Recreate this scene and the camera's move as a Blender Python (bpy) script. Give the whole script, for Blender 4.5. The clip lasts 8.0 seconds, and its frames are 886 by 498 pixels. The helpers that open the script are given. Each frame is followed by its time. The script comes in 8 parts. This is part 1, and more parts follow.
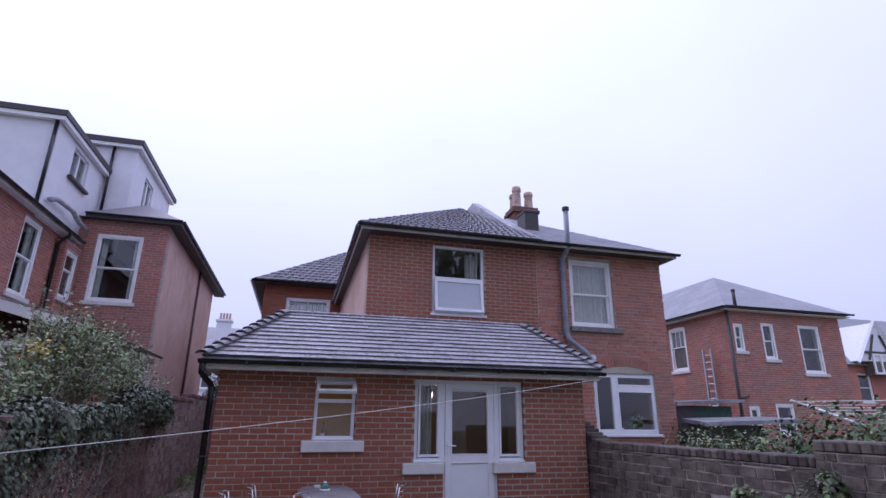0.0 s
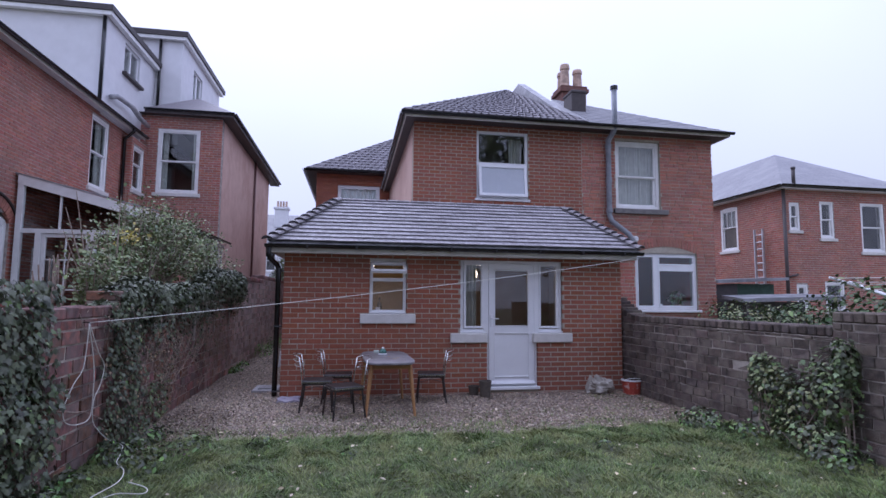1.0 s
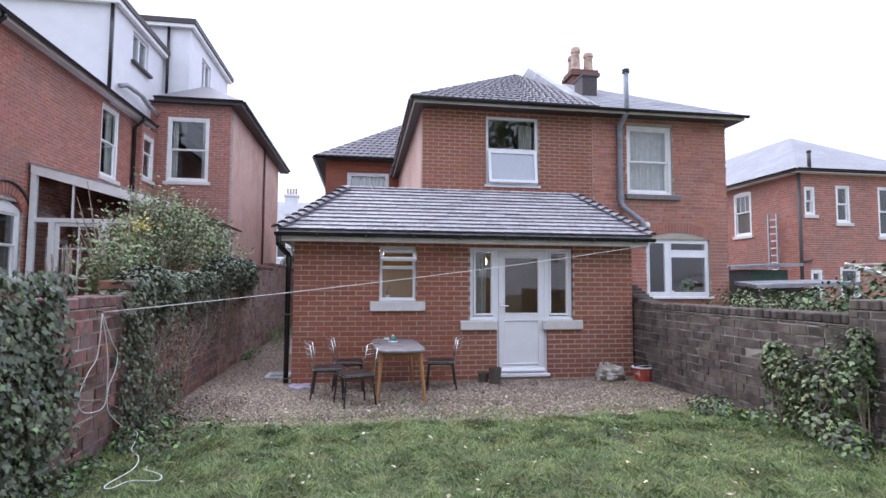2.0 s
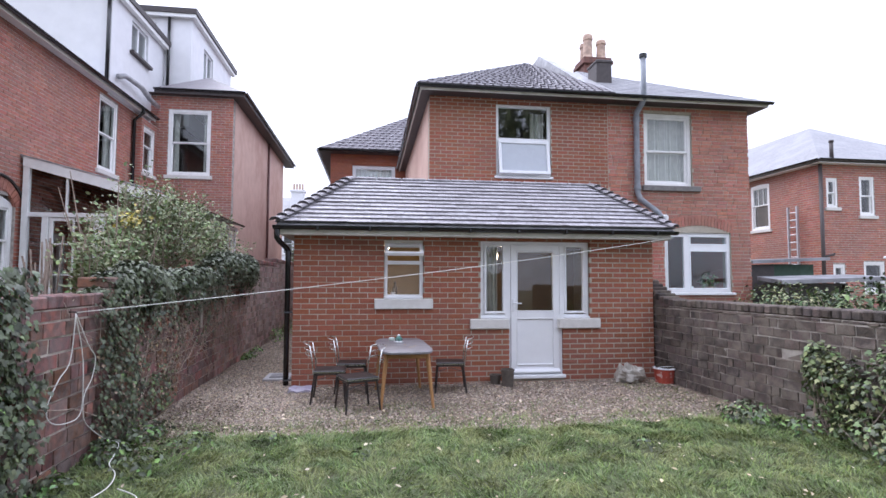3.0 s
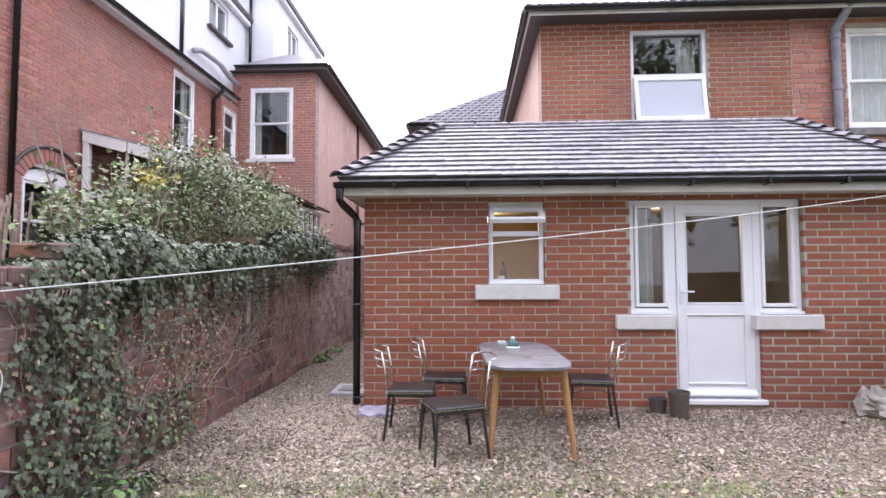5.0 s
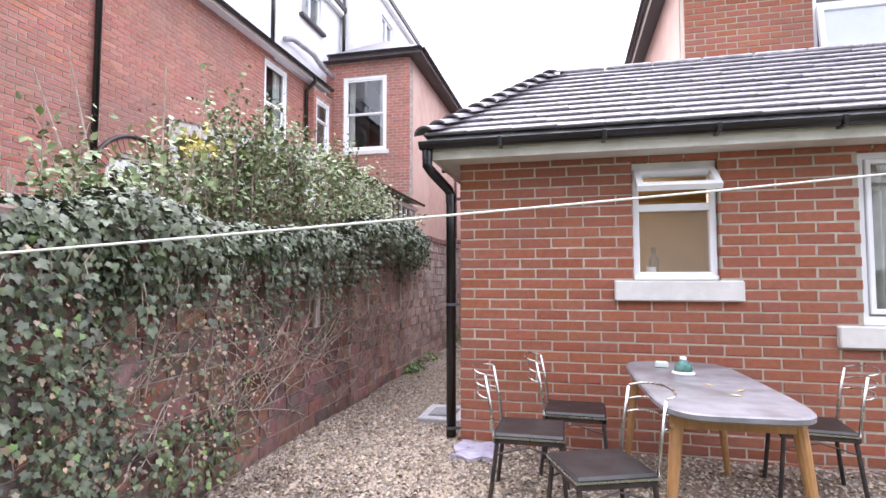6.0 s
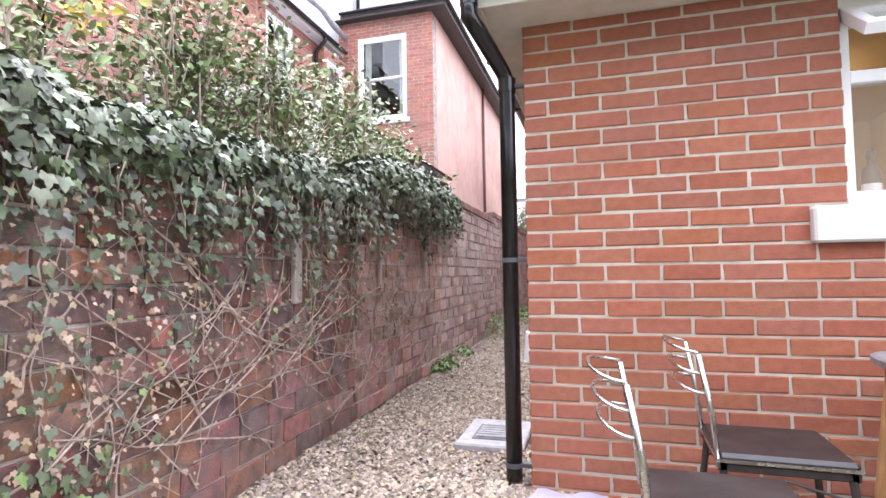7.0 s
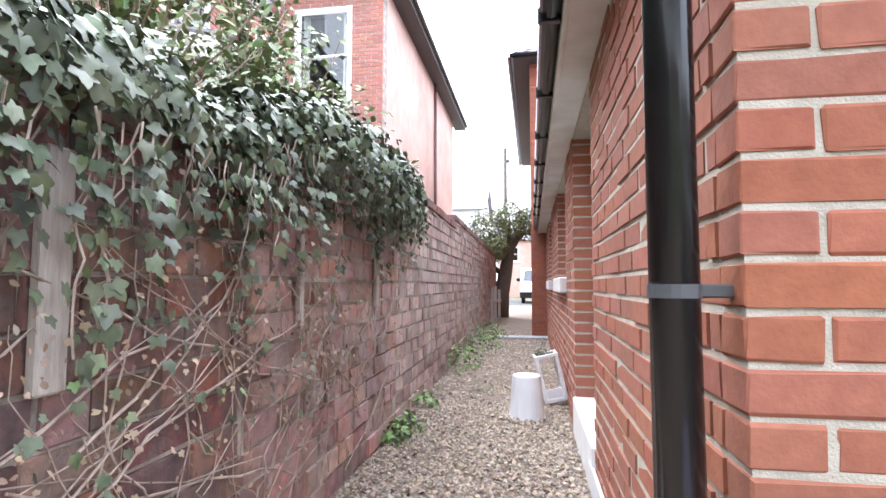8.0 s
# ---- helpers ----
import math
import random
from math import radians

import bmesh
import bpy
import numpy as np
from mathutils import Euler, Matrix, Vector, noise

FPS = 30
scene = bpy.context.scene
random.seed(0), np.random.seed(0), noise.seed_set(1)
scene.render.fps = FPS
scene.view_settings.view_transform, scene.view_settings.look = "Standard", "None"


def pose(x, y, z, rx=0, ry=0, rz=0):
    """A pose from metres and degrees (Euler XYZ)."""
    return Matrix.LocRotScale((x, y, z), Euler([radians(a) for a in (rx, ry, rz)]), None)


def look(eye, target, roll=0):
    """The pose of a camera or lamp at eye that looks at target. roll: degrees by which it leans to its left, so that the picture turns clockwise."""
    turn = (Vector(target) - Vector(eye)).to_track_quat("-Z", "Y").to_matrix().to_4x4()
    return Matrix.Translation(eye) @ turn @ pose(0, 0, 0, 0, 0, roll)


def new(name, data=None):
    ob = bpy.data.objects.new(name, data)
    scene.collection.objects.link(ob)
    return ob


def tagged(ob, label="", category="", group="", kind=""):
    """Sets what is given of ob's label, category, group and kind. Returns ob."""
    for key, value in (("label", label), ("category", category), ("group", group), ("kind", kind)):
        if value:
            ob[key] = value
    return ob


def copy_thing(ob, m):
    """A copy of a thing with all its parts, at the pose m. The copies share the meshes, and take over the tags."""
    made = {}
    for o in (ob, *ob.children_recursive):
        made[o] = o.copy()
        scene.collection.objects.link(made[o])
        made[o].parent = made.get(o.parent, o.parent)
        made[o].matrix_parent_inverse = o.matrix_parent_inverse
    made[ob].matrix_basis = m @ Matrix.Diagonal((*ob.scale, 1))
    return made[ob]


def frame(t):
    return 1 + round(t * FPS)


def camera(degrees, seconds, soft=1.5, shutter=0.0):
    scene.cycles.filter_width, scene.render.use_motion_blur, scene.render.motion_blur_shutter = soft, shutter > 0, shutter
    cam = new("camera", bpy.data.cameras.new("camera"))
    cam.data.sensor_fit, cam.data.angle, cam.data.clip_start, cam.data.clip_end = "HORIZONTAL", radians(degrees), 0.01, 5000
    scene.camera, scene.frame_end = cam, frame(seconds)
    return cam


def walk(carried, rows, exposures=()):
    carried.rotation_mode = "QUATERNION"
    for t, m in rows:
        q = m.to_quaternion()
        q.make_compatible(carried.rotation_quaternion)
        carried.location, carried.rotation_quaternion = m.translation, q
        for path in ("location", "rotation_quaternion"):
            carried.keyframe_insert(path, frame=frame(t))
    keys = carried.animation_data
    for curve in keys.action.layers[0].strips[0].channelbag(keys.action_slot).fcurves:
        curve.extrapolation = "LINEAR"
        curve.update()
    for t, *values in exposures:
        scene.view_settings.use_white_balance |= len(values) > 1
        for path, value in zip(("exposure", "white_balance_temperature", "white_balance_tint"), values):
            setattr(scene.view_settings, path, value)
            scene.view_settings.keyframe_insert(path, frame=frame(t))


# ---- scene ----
cam = camera(80.0, 8.0)
PATH = [
    (0, (-0.139, 0.245, 1.567), (0.35, 2.084, 2.18), 0.6),
    (0.5, (-0.134, 0.026, 1.539), (0.217, 1.938, 2.01), 0.4),
    (1, (-0.131, -0.139, 1.518), (0.202, 1.825, 1.703), 0.5),
    (1.5, (-0.138, -0.183, 1.53), (0.178, 1.787, 1.666), 0.4),
    (3, (-0.068, 0.379, 1.548), (0.202, 2.358, 1.664), 0.2),
    (3.5, (-0.048, 0.783, 1.535), (0.208, 2.763, 1.643), 0.0),
    (4, (-0.006, 1.373, 1.505), (0.209, 3.359, 1.611), 0.0),
    (4.5, (-0.011, 2.041, 1.432), (0.106, 4.035, 1.531), -0.2),
    (5, (-0.089, 2.747, 1.356), (-0.182, 4.742, 1.459), -0.2),
    (5.2, (-0.117, 3.022, 1.361), (-0.313, 5.01, 1.468), -0.3),
    (6.3, (-0.462, 4.632, 1.219), (-0.984, 6.56, 1.323), -0.4),
    (6.5, (-0.55, 4.962, 1.177), (-1.098, 6.883, 1.273), -0.8),
    (7, (-0.876, 5.788, 0.999), (-1.427, 7.708, 1.096), -0.8),
    (7.5, (-1.186, 6.619, 0.931), (-1.646, 8.562, 1.057), 0.2),
    (8, (-1.497, 7.448, 1.074), (-1.827, 9.416, 1.21), 0.1),
]
EXPOSURES = [(0, 0.34, 5250, 31), (0.6, 0.38, 5250, 29), (1.0, 0.5, 5270, 25), (1.5, 1.04, 5500, 17), (3.0, 1.38, 5800, 15), (4.0, 1.6, 5900, 17), (5.0, 1.85, 6080, 18), (6.5, 2.55, 6130, 15), (7.3, 2.95, 6120, 14), (8.0, 3.02, 5900, 9)]
walk(cam, [(t, look(eye, target, roll)) for t, eye, target, roll in PATH], EXPOSURES)

# ---- light ----
world = bpy.data.worlds.new("overcast")
scene.world = world
world.use_nodes = True
wn, wl = world.node_tree.nodes, world.node_tree.links
wn.clear()
sky = wn.new("ShaderNodeTexSky")
sky.sky_type = "NISHITA"
sky.sun_disc = False
sky.sun_elevation, sky.sun_rotation = radians(52), radians(-40)
sky.air_density, sky.dust_density, sky.ozone_density = 1.0, 6.0, 1.0
dim = wn.new("ShaderNodeVectorMath")
dim.operation = "SCALE"
dim.inputs["Scale"].default_value = 0.10
cloud = wn.new("ShaderNodeTexNoise")
cloud.inputs["Scale"].default_value = 1.6
cloud.inputs["Detail"].default_value = 3.0
ramp = wn.new("ShaderNodeMapRange")
ramp.inputs["From Min"].default_value, ramp.inputs["From Max"].default_value = 0.3, 0.7
ramp.inputs["To Min"].default_value, ramp.inputs["To Max"].default_value = 0.76, 0.86
where = wn.new("ShaderNodeTexCoord")
split = wn.new("ShaderNodeSeparateXYZ")
rise = wn.new("ShaderNodeMapRange")
rise.inputs["From Min"].default_value, rise.inputs["From Max"].default_value = 0.0, 1.0
rise.inputs["To Min"].default_value, rise.inputs["To Max"].default_value = 0.62, 1.40
dome = wn.new("ShaderNodeMath")
dome.operation = "MULTIPLY"
tint = wn.new("ShaderNodeVectorMath")
tint.operation = "SCALE"
tint.inputs[0].default_value = (0.965, 0.975, 1.06)
blend = wn.new("ShaderNodeMix")
blend.data_type = "RGBA"
blend.inputs["Factor"].default_value = 0.90
back = wn.new("ShaderNodeBackground")
back.inputs["Strength"].default_value = 1.0
wout = wn.new("ShaderNodeOutputWorld")
wl.new(sky.outputs["Color"], dim.inputs[0])
wl.new(cloud.outputs["Fac"], ramp.inputs["Value"])
wl.new(where.outputs["Generated"], split.inputs[0])
wl.new(split.outputs["Z"], rise.inputs["Value"])
wl.new(ramp.outputs["Result"], dome.inputs[0])
wl.new(rise.outputs["Result"], dome.inputs[1])
wl.new(dome.outputs["Value"], tint.inputs["Scale"])
wl.new(dim.outputs["Vector"], blend.inputs["A"])
wl.new(tint.outputs["Vector"], blend.inputs["B"])
wl.new(blend.outputs["Result"], back.inputs["Color"])
wl.new(back.outputs["Background"], wout.inputs["Surface"])

sun = new("sun", bpy.data.lights.new("sun", "SUN"))
sun.data.energy, sun.data.angle, sun.data.color = 0.85, radians(60), (1.0, 0.98, 0.95)
sun.matrix_world = look((-10, 19.9, 20), (0, 8, 0))


# ---- materials ----
def mk(name, c1, c2, scale=8.0, rough=0.7, bump=0.2, bscale=60.0, metal=0.0, rnd="", amt=0.0,
       c3=None, s3=1.2, f3=0.4, spec=0.5, detail=4.0, stretch=None, low3=0.45, high3=0.62):
    """Two-scale procedural surface: fine mix c1/c2, broad stains c3, variation piece by piece."""
    m = bpy.data.materials.new(name)
    m.use_nodes = True
    n, l = m.node_tree.nodes, m.node_tree.links
    b = n["Principled BSDF"]
    geo = n.new("ShaderNodeNewGeometry")
    pos = geo.outputs["Position"]
    if stretch:
        mp = n.new("ShaderNodeMapping")
        mp.inputs["Scale"].default_value = stretch
        l.new(pos, mp.inputs["Vector"])
        pos = mp.outputs["Vector"]
    t1 = n.new("ShaderNodeTexNoise")
    t1.inputs["Scale"].default_value, t1.inputs["Detail"].default_value = scale, detail
    l.new(pos, t1.inputs["Vector"])
    r1 = n.new("ShaderNodeMapRange")
    r1.inputs["From Min"].default_value, r1.inputs["From Max"].default_value = 0.32, 0.68
    l.new(t1.outputs["Fac"], r1.inputs["Value"])
    mx = n.new("ShaderNodeMix")
    mx.data_type = "RGBA"
    mx.inputs["A"].default_value, mx.inputs["B"].default_value = (*c1, 1), (*c2, 1)
    l.new(r1.outputs["Result"], mx.inputs["Factor"])
    col = mx.outputs["Result"]
    if rnd:
        src = None
        if rnd == "object":
            oi = n.new("ShaderNodeObjectInfo")
            src = oi.outputs["Random"]
        else:
            src = geo.outputs["Random Per Island"]
        hv = n.new("ShaderNodeHueSaturation")
        mr = n.new("ShaderNodeMapRange")
        mr.inputs["To Min"].default_value, mr.inputs["To Max"].default_value = 1 - amt, 1 + amt
        l.new(src, mr.inputs["Value"])
        l.new(mr.outputs["Result"], hv.inputs["Value"])
        wn_ = n.new("ShaderNodeTexWhiteNoise")
        wn_.noise_dimensions = "1D"
        l.new(src, wn_.inputs["W"])
        mh = n.new("ShaderNodeMapRange")
        mh.inputs["To Min"].default_value, mh.inputs["To Max"].default_value = 0.5 - amt * 0.05, 0.5 + amt * 0.05
        l.new(wn_.outputs["Value"], mh.inputs["Value"])
        l.new(mh.outputs["Result"], hv.inputs["Hue"])
        ms = n.new("ShaderNodeMapRange")
        ms.inputs["To Min"].default_value, ms.inputs["To Max"].default_value = 1 - amt * 0.8, 1 + amt * 0.3
        l.new(wn_.outputs["Color"], ms.inputs["Value"])
        l.new(ms.outputs["Result"], hv.inputs["Saturation"])
        l.new(col, hv.inputs["Color"])
        col = hv.outputs["Color"]
    if c3:
        t3 = n.new("ShaderNodeTexNoise")
        t3.inputs["Scale"].default_value, t3.inputs["Detail"].default_value = s3, 5.0
        t3.inputs["Roughness"].default_value = 0.6
        l.new(geo.outputs["Position"], t3.inputs["Vector"])
        r3 = n.new("ShaderNodeMapRange")
        r3.inputs["From Min"].default_value, r3.inputs["From Max"].default_value = low3, high3
        r3.inputs["To Max"].default_value = f3
        l.new(t3.outputs["Fac"], r3.inputs["Value"])
        m3 = n.new("ShaderNodeMix")
        m3.data_type = "RGBA"
        m3.inputs["B"].default_value = (*c3, 1)
        l.new(r3.outputs["Result"], m3.inputs["Factor"])
        l.new(col, m3.inputs["A"])
        col = m3.outputs["Result"]
    l.new(col, b.inputs["Base Color"])
    rr = n.new("ShaderNodeMapRange")
    rr.inputs["To Min"].default_value, rr.inputs["To Max"].default_value = max(rough - 0.1, 0.02), min(rough + 0.1, 1)
    l.new(t1.outputs["Fac"], rr.inputs["Value"])
    l.new(rr.outputs["Result"], b.inputs["Roughness"])
    b.inputs["Metallic"].default_value = metal
    b.inputs["Specular IOR Level"].default_value = spec
    if bump:
        t2 = n.new("ShaderNodeTexNoise")
        t2.inputs["Scale"].default_value, t2.inputs["Detail"].default_value = bscale, 5.0
        l.new(pos, t2.inputs["Vector"])
        bp = n.new("ShaderNodeBump")
        bp.inputs["Strength"].default_value, bp.inputs["Distance"].default_value = bump, 0.01
        l.new(t2.outputs["Fac"], bp.inputs["Height"])
        l.new(bp.outputs["Normal"], b.inputs["Normal"])
    return m


def glass(name, tone=(0.95, 0.97, 0.965), rough=0.02):
    m = bpy.data.materials.new(name)
    m.use_nodes = True
    n, l = m.node_tree.nodes, m.node_tree.links
    n.clear()
    out = n.new("ShaderNodeOutputMaterial")
    tr = n.new("ShaderNodeBsdfTransparent")
    tr.inputs["Color"].default_value = (*tone, 1)
    gl = n.new("ShaderNodeBsdfGlossy")
    gl.inputs["Roughness"].default_value = rough
    lw_ = n.new("ShaderNodeLayerWeight")
    lw_.inputs["Blend"].default_value = 0.5
    pw = n.new("ShaderNodeMath")
    pw.operation = "POWER"
    pw.inputs[1].default_value = 5.0
    l.new(lw_.outputs["Facing"], pw.inputs[0])
    fr = n.new("ShaderNodeMapRange")
    fr.inputs["To Min"].default_value, fr.inputs["To Max"].default_value = 0.055, 1.0
    l.new(pw.outputs["Value"], fr.inputs["Value"])
    mx = n.new("ShaderNodeMixShader")
    l.new(fr.outputs["Result"], mx.inputs["Fac"])
    l.new(tr.outputs["BSDF"], mx.inputs[1])
    l.new(gl.outputs["BSDF"], mx.inputs[2])
    l.new(mx.outputs["Shader"], out.inputs["Surface"])
    return m


BRICK = dict(scale=26, rough=0.85, bump=0.16, bscale=110)
M_BRICK = mk("red_brick", (0.325, 0.107, 0.056), (0.265, 0.086, 0.046), rnd="object", amt=0.10, c3=(0.20, 0.09, 0.07), s3=0.9, f3=0.4, **BRICK)
M_BRICK_J = mk("red_brick_far", (0.325, 0.107, 0.056), (0.265, 0.086, 0.046), rnd="island", amt=0.12, c3=(0.20, 0.09, 0.07), s3=0.9, f3=0.4, **BRICK)
M_OLD_J = mk("old_house_brick", (0.46, 0.175, 0.12), (0.33, 0.125, 0.09), rnd="island", amt=0.17, c3=(0.24, 0.145, 0.12), s3=0.7, f3=0.45, **BRICK)
M_WALLB = mk("weathered_brick", (0.27, 0.105, 0.073), (0.112, 0.068, 0.058), rnd="object", amt=0.5, c3=(0.165, 0.132, 0.12), s3=5.5, f3=0.6, scale=14, rough=0.9, bump=0.55, bscale=70)
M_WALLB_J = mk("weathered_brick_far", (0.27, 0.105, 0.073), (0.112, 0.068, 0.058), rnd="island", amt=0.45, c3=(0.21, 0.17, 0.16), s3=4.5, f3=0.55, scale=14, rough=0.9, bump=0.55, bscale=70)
# middle stretch: brick tone raised to put passage light into the colour
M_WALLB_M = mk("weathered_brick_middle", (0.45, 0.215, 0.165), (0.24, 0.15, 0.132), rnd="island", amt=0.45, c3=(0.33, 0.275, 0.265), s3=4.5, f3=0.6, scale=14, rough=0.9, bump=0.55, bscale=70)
# far stretch: paler brick, lifted further with passage haze in its colour
M_WALLB_F = mk("hazed_weathered_brick", (0.43, 0.28, 0.235), (0.27, 0.195, 0.175), rnd="island", amt=0.4, c3=(0.46, 0.41, 0.37), s3=2.0, f3=0.5, scale=14, rough=0.9, bump=0.55, bscale=70)
M_BLOCK = mk("sooty_brick", (0.128, 0.092, 0.076), (0.064, 0.052, 0.047), rnd="object", amt=0.35, c3=(0.22, 0.185, 0.15), s3=6.0, f3=0.6, scale=14, rough=0.9, bump=0.8, bscale=70)
M_BLOCK_J = mk("sooty_brick_far", (0.128, 0.092, 0.076), (0.07, 0.056, 0.051), rnd="island", amt=0.4, c3=(0.20, 0.17, 0.13), s3=3.0, f3=0.6, scale=14, rough=0.9, bump=0.8, bscale=70)
M_MORTAR = mk("lime_mortar", (0.52, 0.475, 0.395), (0.40, 0.365, 0.30), scale=20, rough=0.95, bump=0.4, bscale=200, c3=(0.33, 0.28, 0.22), s3=1.5, f3=0.6)
M_MORTAR_OLD = mk("sooty_mortar", (0.56, 0.50, 0.45), (0.26, 0.23, 0.21), scale=10, rough=0.95, bump=0.6, bscale=120, c3=(0.28, 0.26, 0.23), s3=3, f3=0.5)
M_MORTAR_L = mk("patchy_mortar", (0.54, 0.48, 0.41), (0.30, 0.26, 0.22), scale=8, rough=0.95, bump=0.6, bscale=120, c3=(0.12, 0.10, 0.09), s3=2.6, f3=0.7)
M_MORTAR_R = mk("dark_mortar", (0.50, 0.45, 0.40), (0.20, 0.175, 0.155), scale=5, rough=0.95, bump=0.6, bscale=120, c3=(0.26, 0.23, 0.19), s3=4, f3=0.6)
M_RENDER = mk("pink_render", (0.64, 0.45, 0.375), (0.58, 0.40, 0.33), scale=3, rough=0.9, bump=0.25, bscale=90, c3=(0.38, 0.20, 0.15), s3=0.6, f3=0.4)
M_STUCCO = mk("white_stucco", (0.76, 0.76, 0.78), (0.70, 0.70, 0.72), scale=3, rough=0.85, bump=0.25, bscale=80, c3=(0.66, 0.66, 0.66), s3=0.7, f3=0.3)
M_UPVC = mk("white_upvc", (0.82, 0.83, 0.85), (0.77, 0.78, 0.80), scale=4, rough=0.35, bump=0.02, bscale=40)
M_PAINT = mk("white_gloss_paint", (0.86, 0.86, 0.85), (0.80, 0.80, 0.79), scale=6, rough=0.45, bump=0.08, bscale=60, c3=(0.6, 0.58, 0.55), s3=5, f3=0.2)
M_CREAM = mk("cream_board", (0.74, 0.73, 0.68), (0.66, 0.65, 0.60), scale=5, rough=0.6, bump=0.06, bscale=50, c3=(0.38, 0.35, 0.28), s3=3, f3=0.35)
M_SILL = mk("painted_stone_sill", (0.68, 0.66, 0.63), (0.62, 0.60, 0.57), scale=14, rough=0.8, bump=0.2, bscale=90, c3=(0.46, 0.43, 0.39), s3=5, f3=0.2)
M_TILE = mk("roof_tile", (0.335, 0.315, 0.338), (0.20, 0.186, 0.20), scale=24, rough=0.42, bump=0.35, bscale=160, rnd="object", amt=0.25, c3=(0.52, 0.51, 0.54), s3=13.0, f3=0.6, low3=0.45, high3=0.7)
M_HIP = mk("hip_tile_clay", (0.15, 0.135, 0.145), (0.21, 0.195, 0.21), scale=25, rough=0.5, bump=0.3, bscale=120, rnd="object", amt=0.2)
M_TILE_EDGE = mk("bare_tile_edge", (0.24, 0.222, 0.235), (0.32, 0.30, 0.315), scale=30, rough=0.6, bump=0.3, bscale=120)
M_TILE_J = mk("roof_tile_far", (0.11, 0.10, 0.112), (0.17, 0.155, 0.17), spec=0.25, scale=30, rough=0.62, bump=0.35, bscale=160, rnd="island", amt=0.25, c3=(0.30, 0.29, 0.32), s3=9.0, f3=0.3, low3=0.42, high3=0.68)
M_SLATE = mk("frosted_slate", (0.25, 0.247, 0.262), (0.19, 0.187, 0.20), scale=12, rough=0.6, bump=0.2, bscale=60, rnd="island", amt=0.12, c3=(0.30, 0.297, 0.31), s3=1.2, f3=0.5)
M_LEAD = mk("lead_sheet", (0.22, 0.22, 0.235), (0.34, 0.34, 0.355), scale=9, rough=0.5, bump=0.2, bscale=30, c3=(0.55, 0.55, 0.56), s3=3, f3=0.5)
M_BLACK = mk("black_plastic", (0.006, 0.006, 0.007), (0.011, 0.011, 0.012), scale=10, rough=0.2, bump=0.03, bscale=40)
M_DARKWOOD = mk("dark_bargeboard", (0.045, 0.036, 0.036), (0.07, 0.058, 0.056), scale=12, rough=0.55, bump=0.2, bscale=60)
M_GREYPIPE = mk("grey_soil_pipe", (0.20, 0.22, 0.25), (0.28, 0.30, 0.33), scale=9, rough=0.45, bump=0.08, bscale=50, c3=(0.12, 0.12, 0.13), s3=4, f3=0.4)
M_POT = mk("terracotta_pot", (0.60, 0.44, 0.34), (0.50, 0.35, 0.27), scale=12, rough=0.85, bump=0.3, bscale=60, c3=(0.14, 0.11, 0.10), s3=4, f3=0.5)
M_GLASS = glass("window_glass")
# pale half-clear colour: reflection of bright sky painted into the tilted pane
M_SKYGLARE = mk("sky_glare_glass", (0.72, 0.76, 0.82), (0.66, 0.70, 0.76), scale=4, rough=0.25, bump=0)
M_SKYGLARE.node_tree.nodes["Principled BSDF"].inputs["Alpha"].default_value = 0.55
M_FROST = mk("frosted_glass", (0.50, 0.40, 0.29), (0.40, 0.32, 0.23), scale=5, rough=0.3, bump=0.1, bscale=300)
M_FROST.node_tree.nodes["Principled BSDF"].inputs["Alpha"].default_value = 0.22
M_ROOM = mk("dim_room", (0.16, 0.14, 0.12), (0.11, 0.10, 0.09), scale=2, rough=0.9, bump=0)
M_ROOMW = mk("ochre_room", (0.56, 0.43, 0.24), (0.46, 0.34, 0.19), scale=2, rough=0.9, bump=0.1)
M_CURTAIN = mk("net_curtain", (0.62, 0.62, 0.58), (0.50, 0.50, 0.47), scale=10, rough=0.95, bump=0.1, bscale=200)
M_GRAVELG = mk("gravel_bed", (0.25, 0.19, 0.14), (0.14, 0.10, 0.075), scale=55, rough=0.9, bump=1.0, bscale=70, c3=(0.12, 0.10, 0.075), s3=1.5, f3=0.4)
M_PEBBLE = mk("pebble", (0.39, 0.302, 0.218), (0.215, 0.16, 0.112), scale=40, rough=0.6, bump=0.1, bscale=150, rnd="island", amt=0.55)
M_SOIL = mk("lawn_soil", (0.05, 0.065, 0.025), (0.07, 0.085, 0.03), scale=12, rough=0.95, bump=0.8, bscale=40, c3=(0.07, 0.06, 0.035), s3=2, f3=0.5)
M_GRASS = mk("grass_blade", (0.185, 0.255, 0.065), (0.10, 0.15, 0.04), scale=4, rough=0.6, bump=0, rnd="island", amt=0.5, c3=(0.30, 0.285, 0.11), s3=2.6, f3=0.42, spec=0.3)


# ---- builders ----
ORG = {}


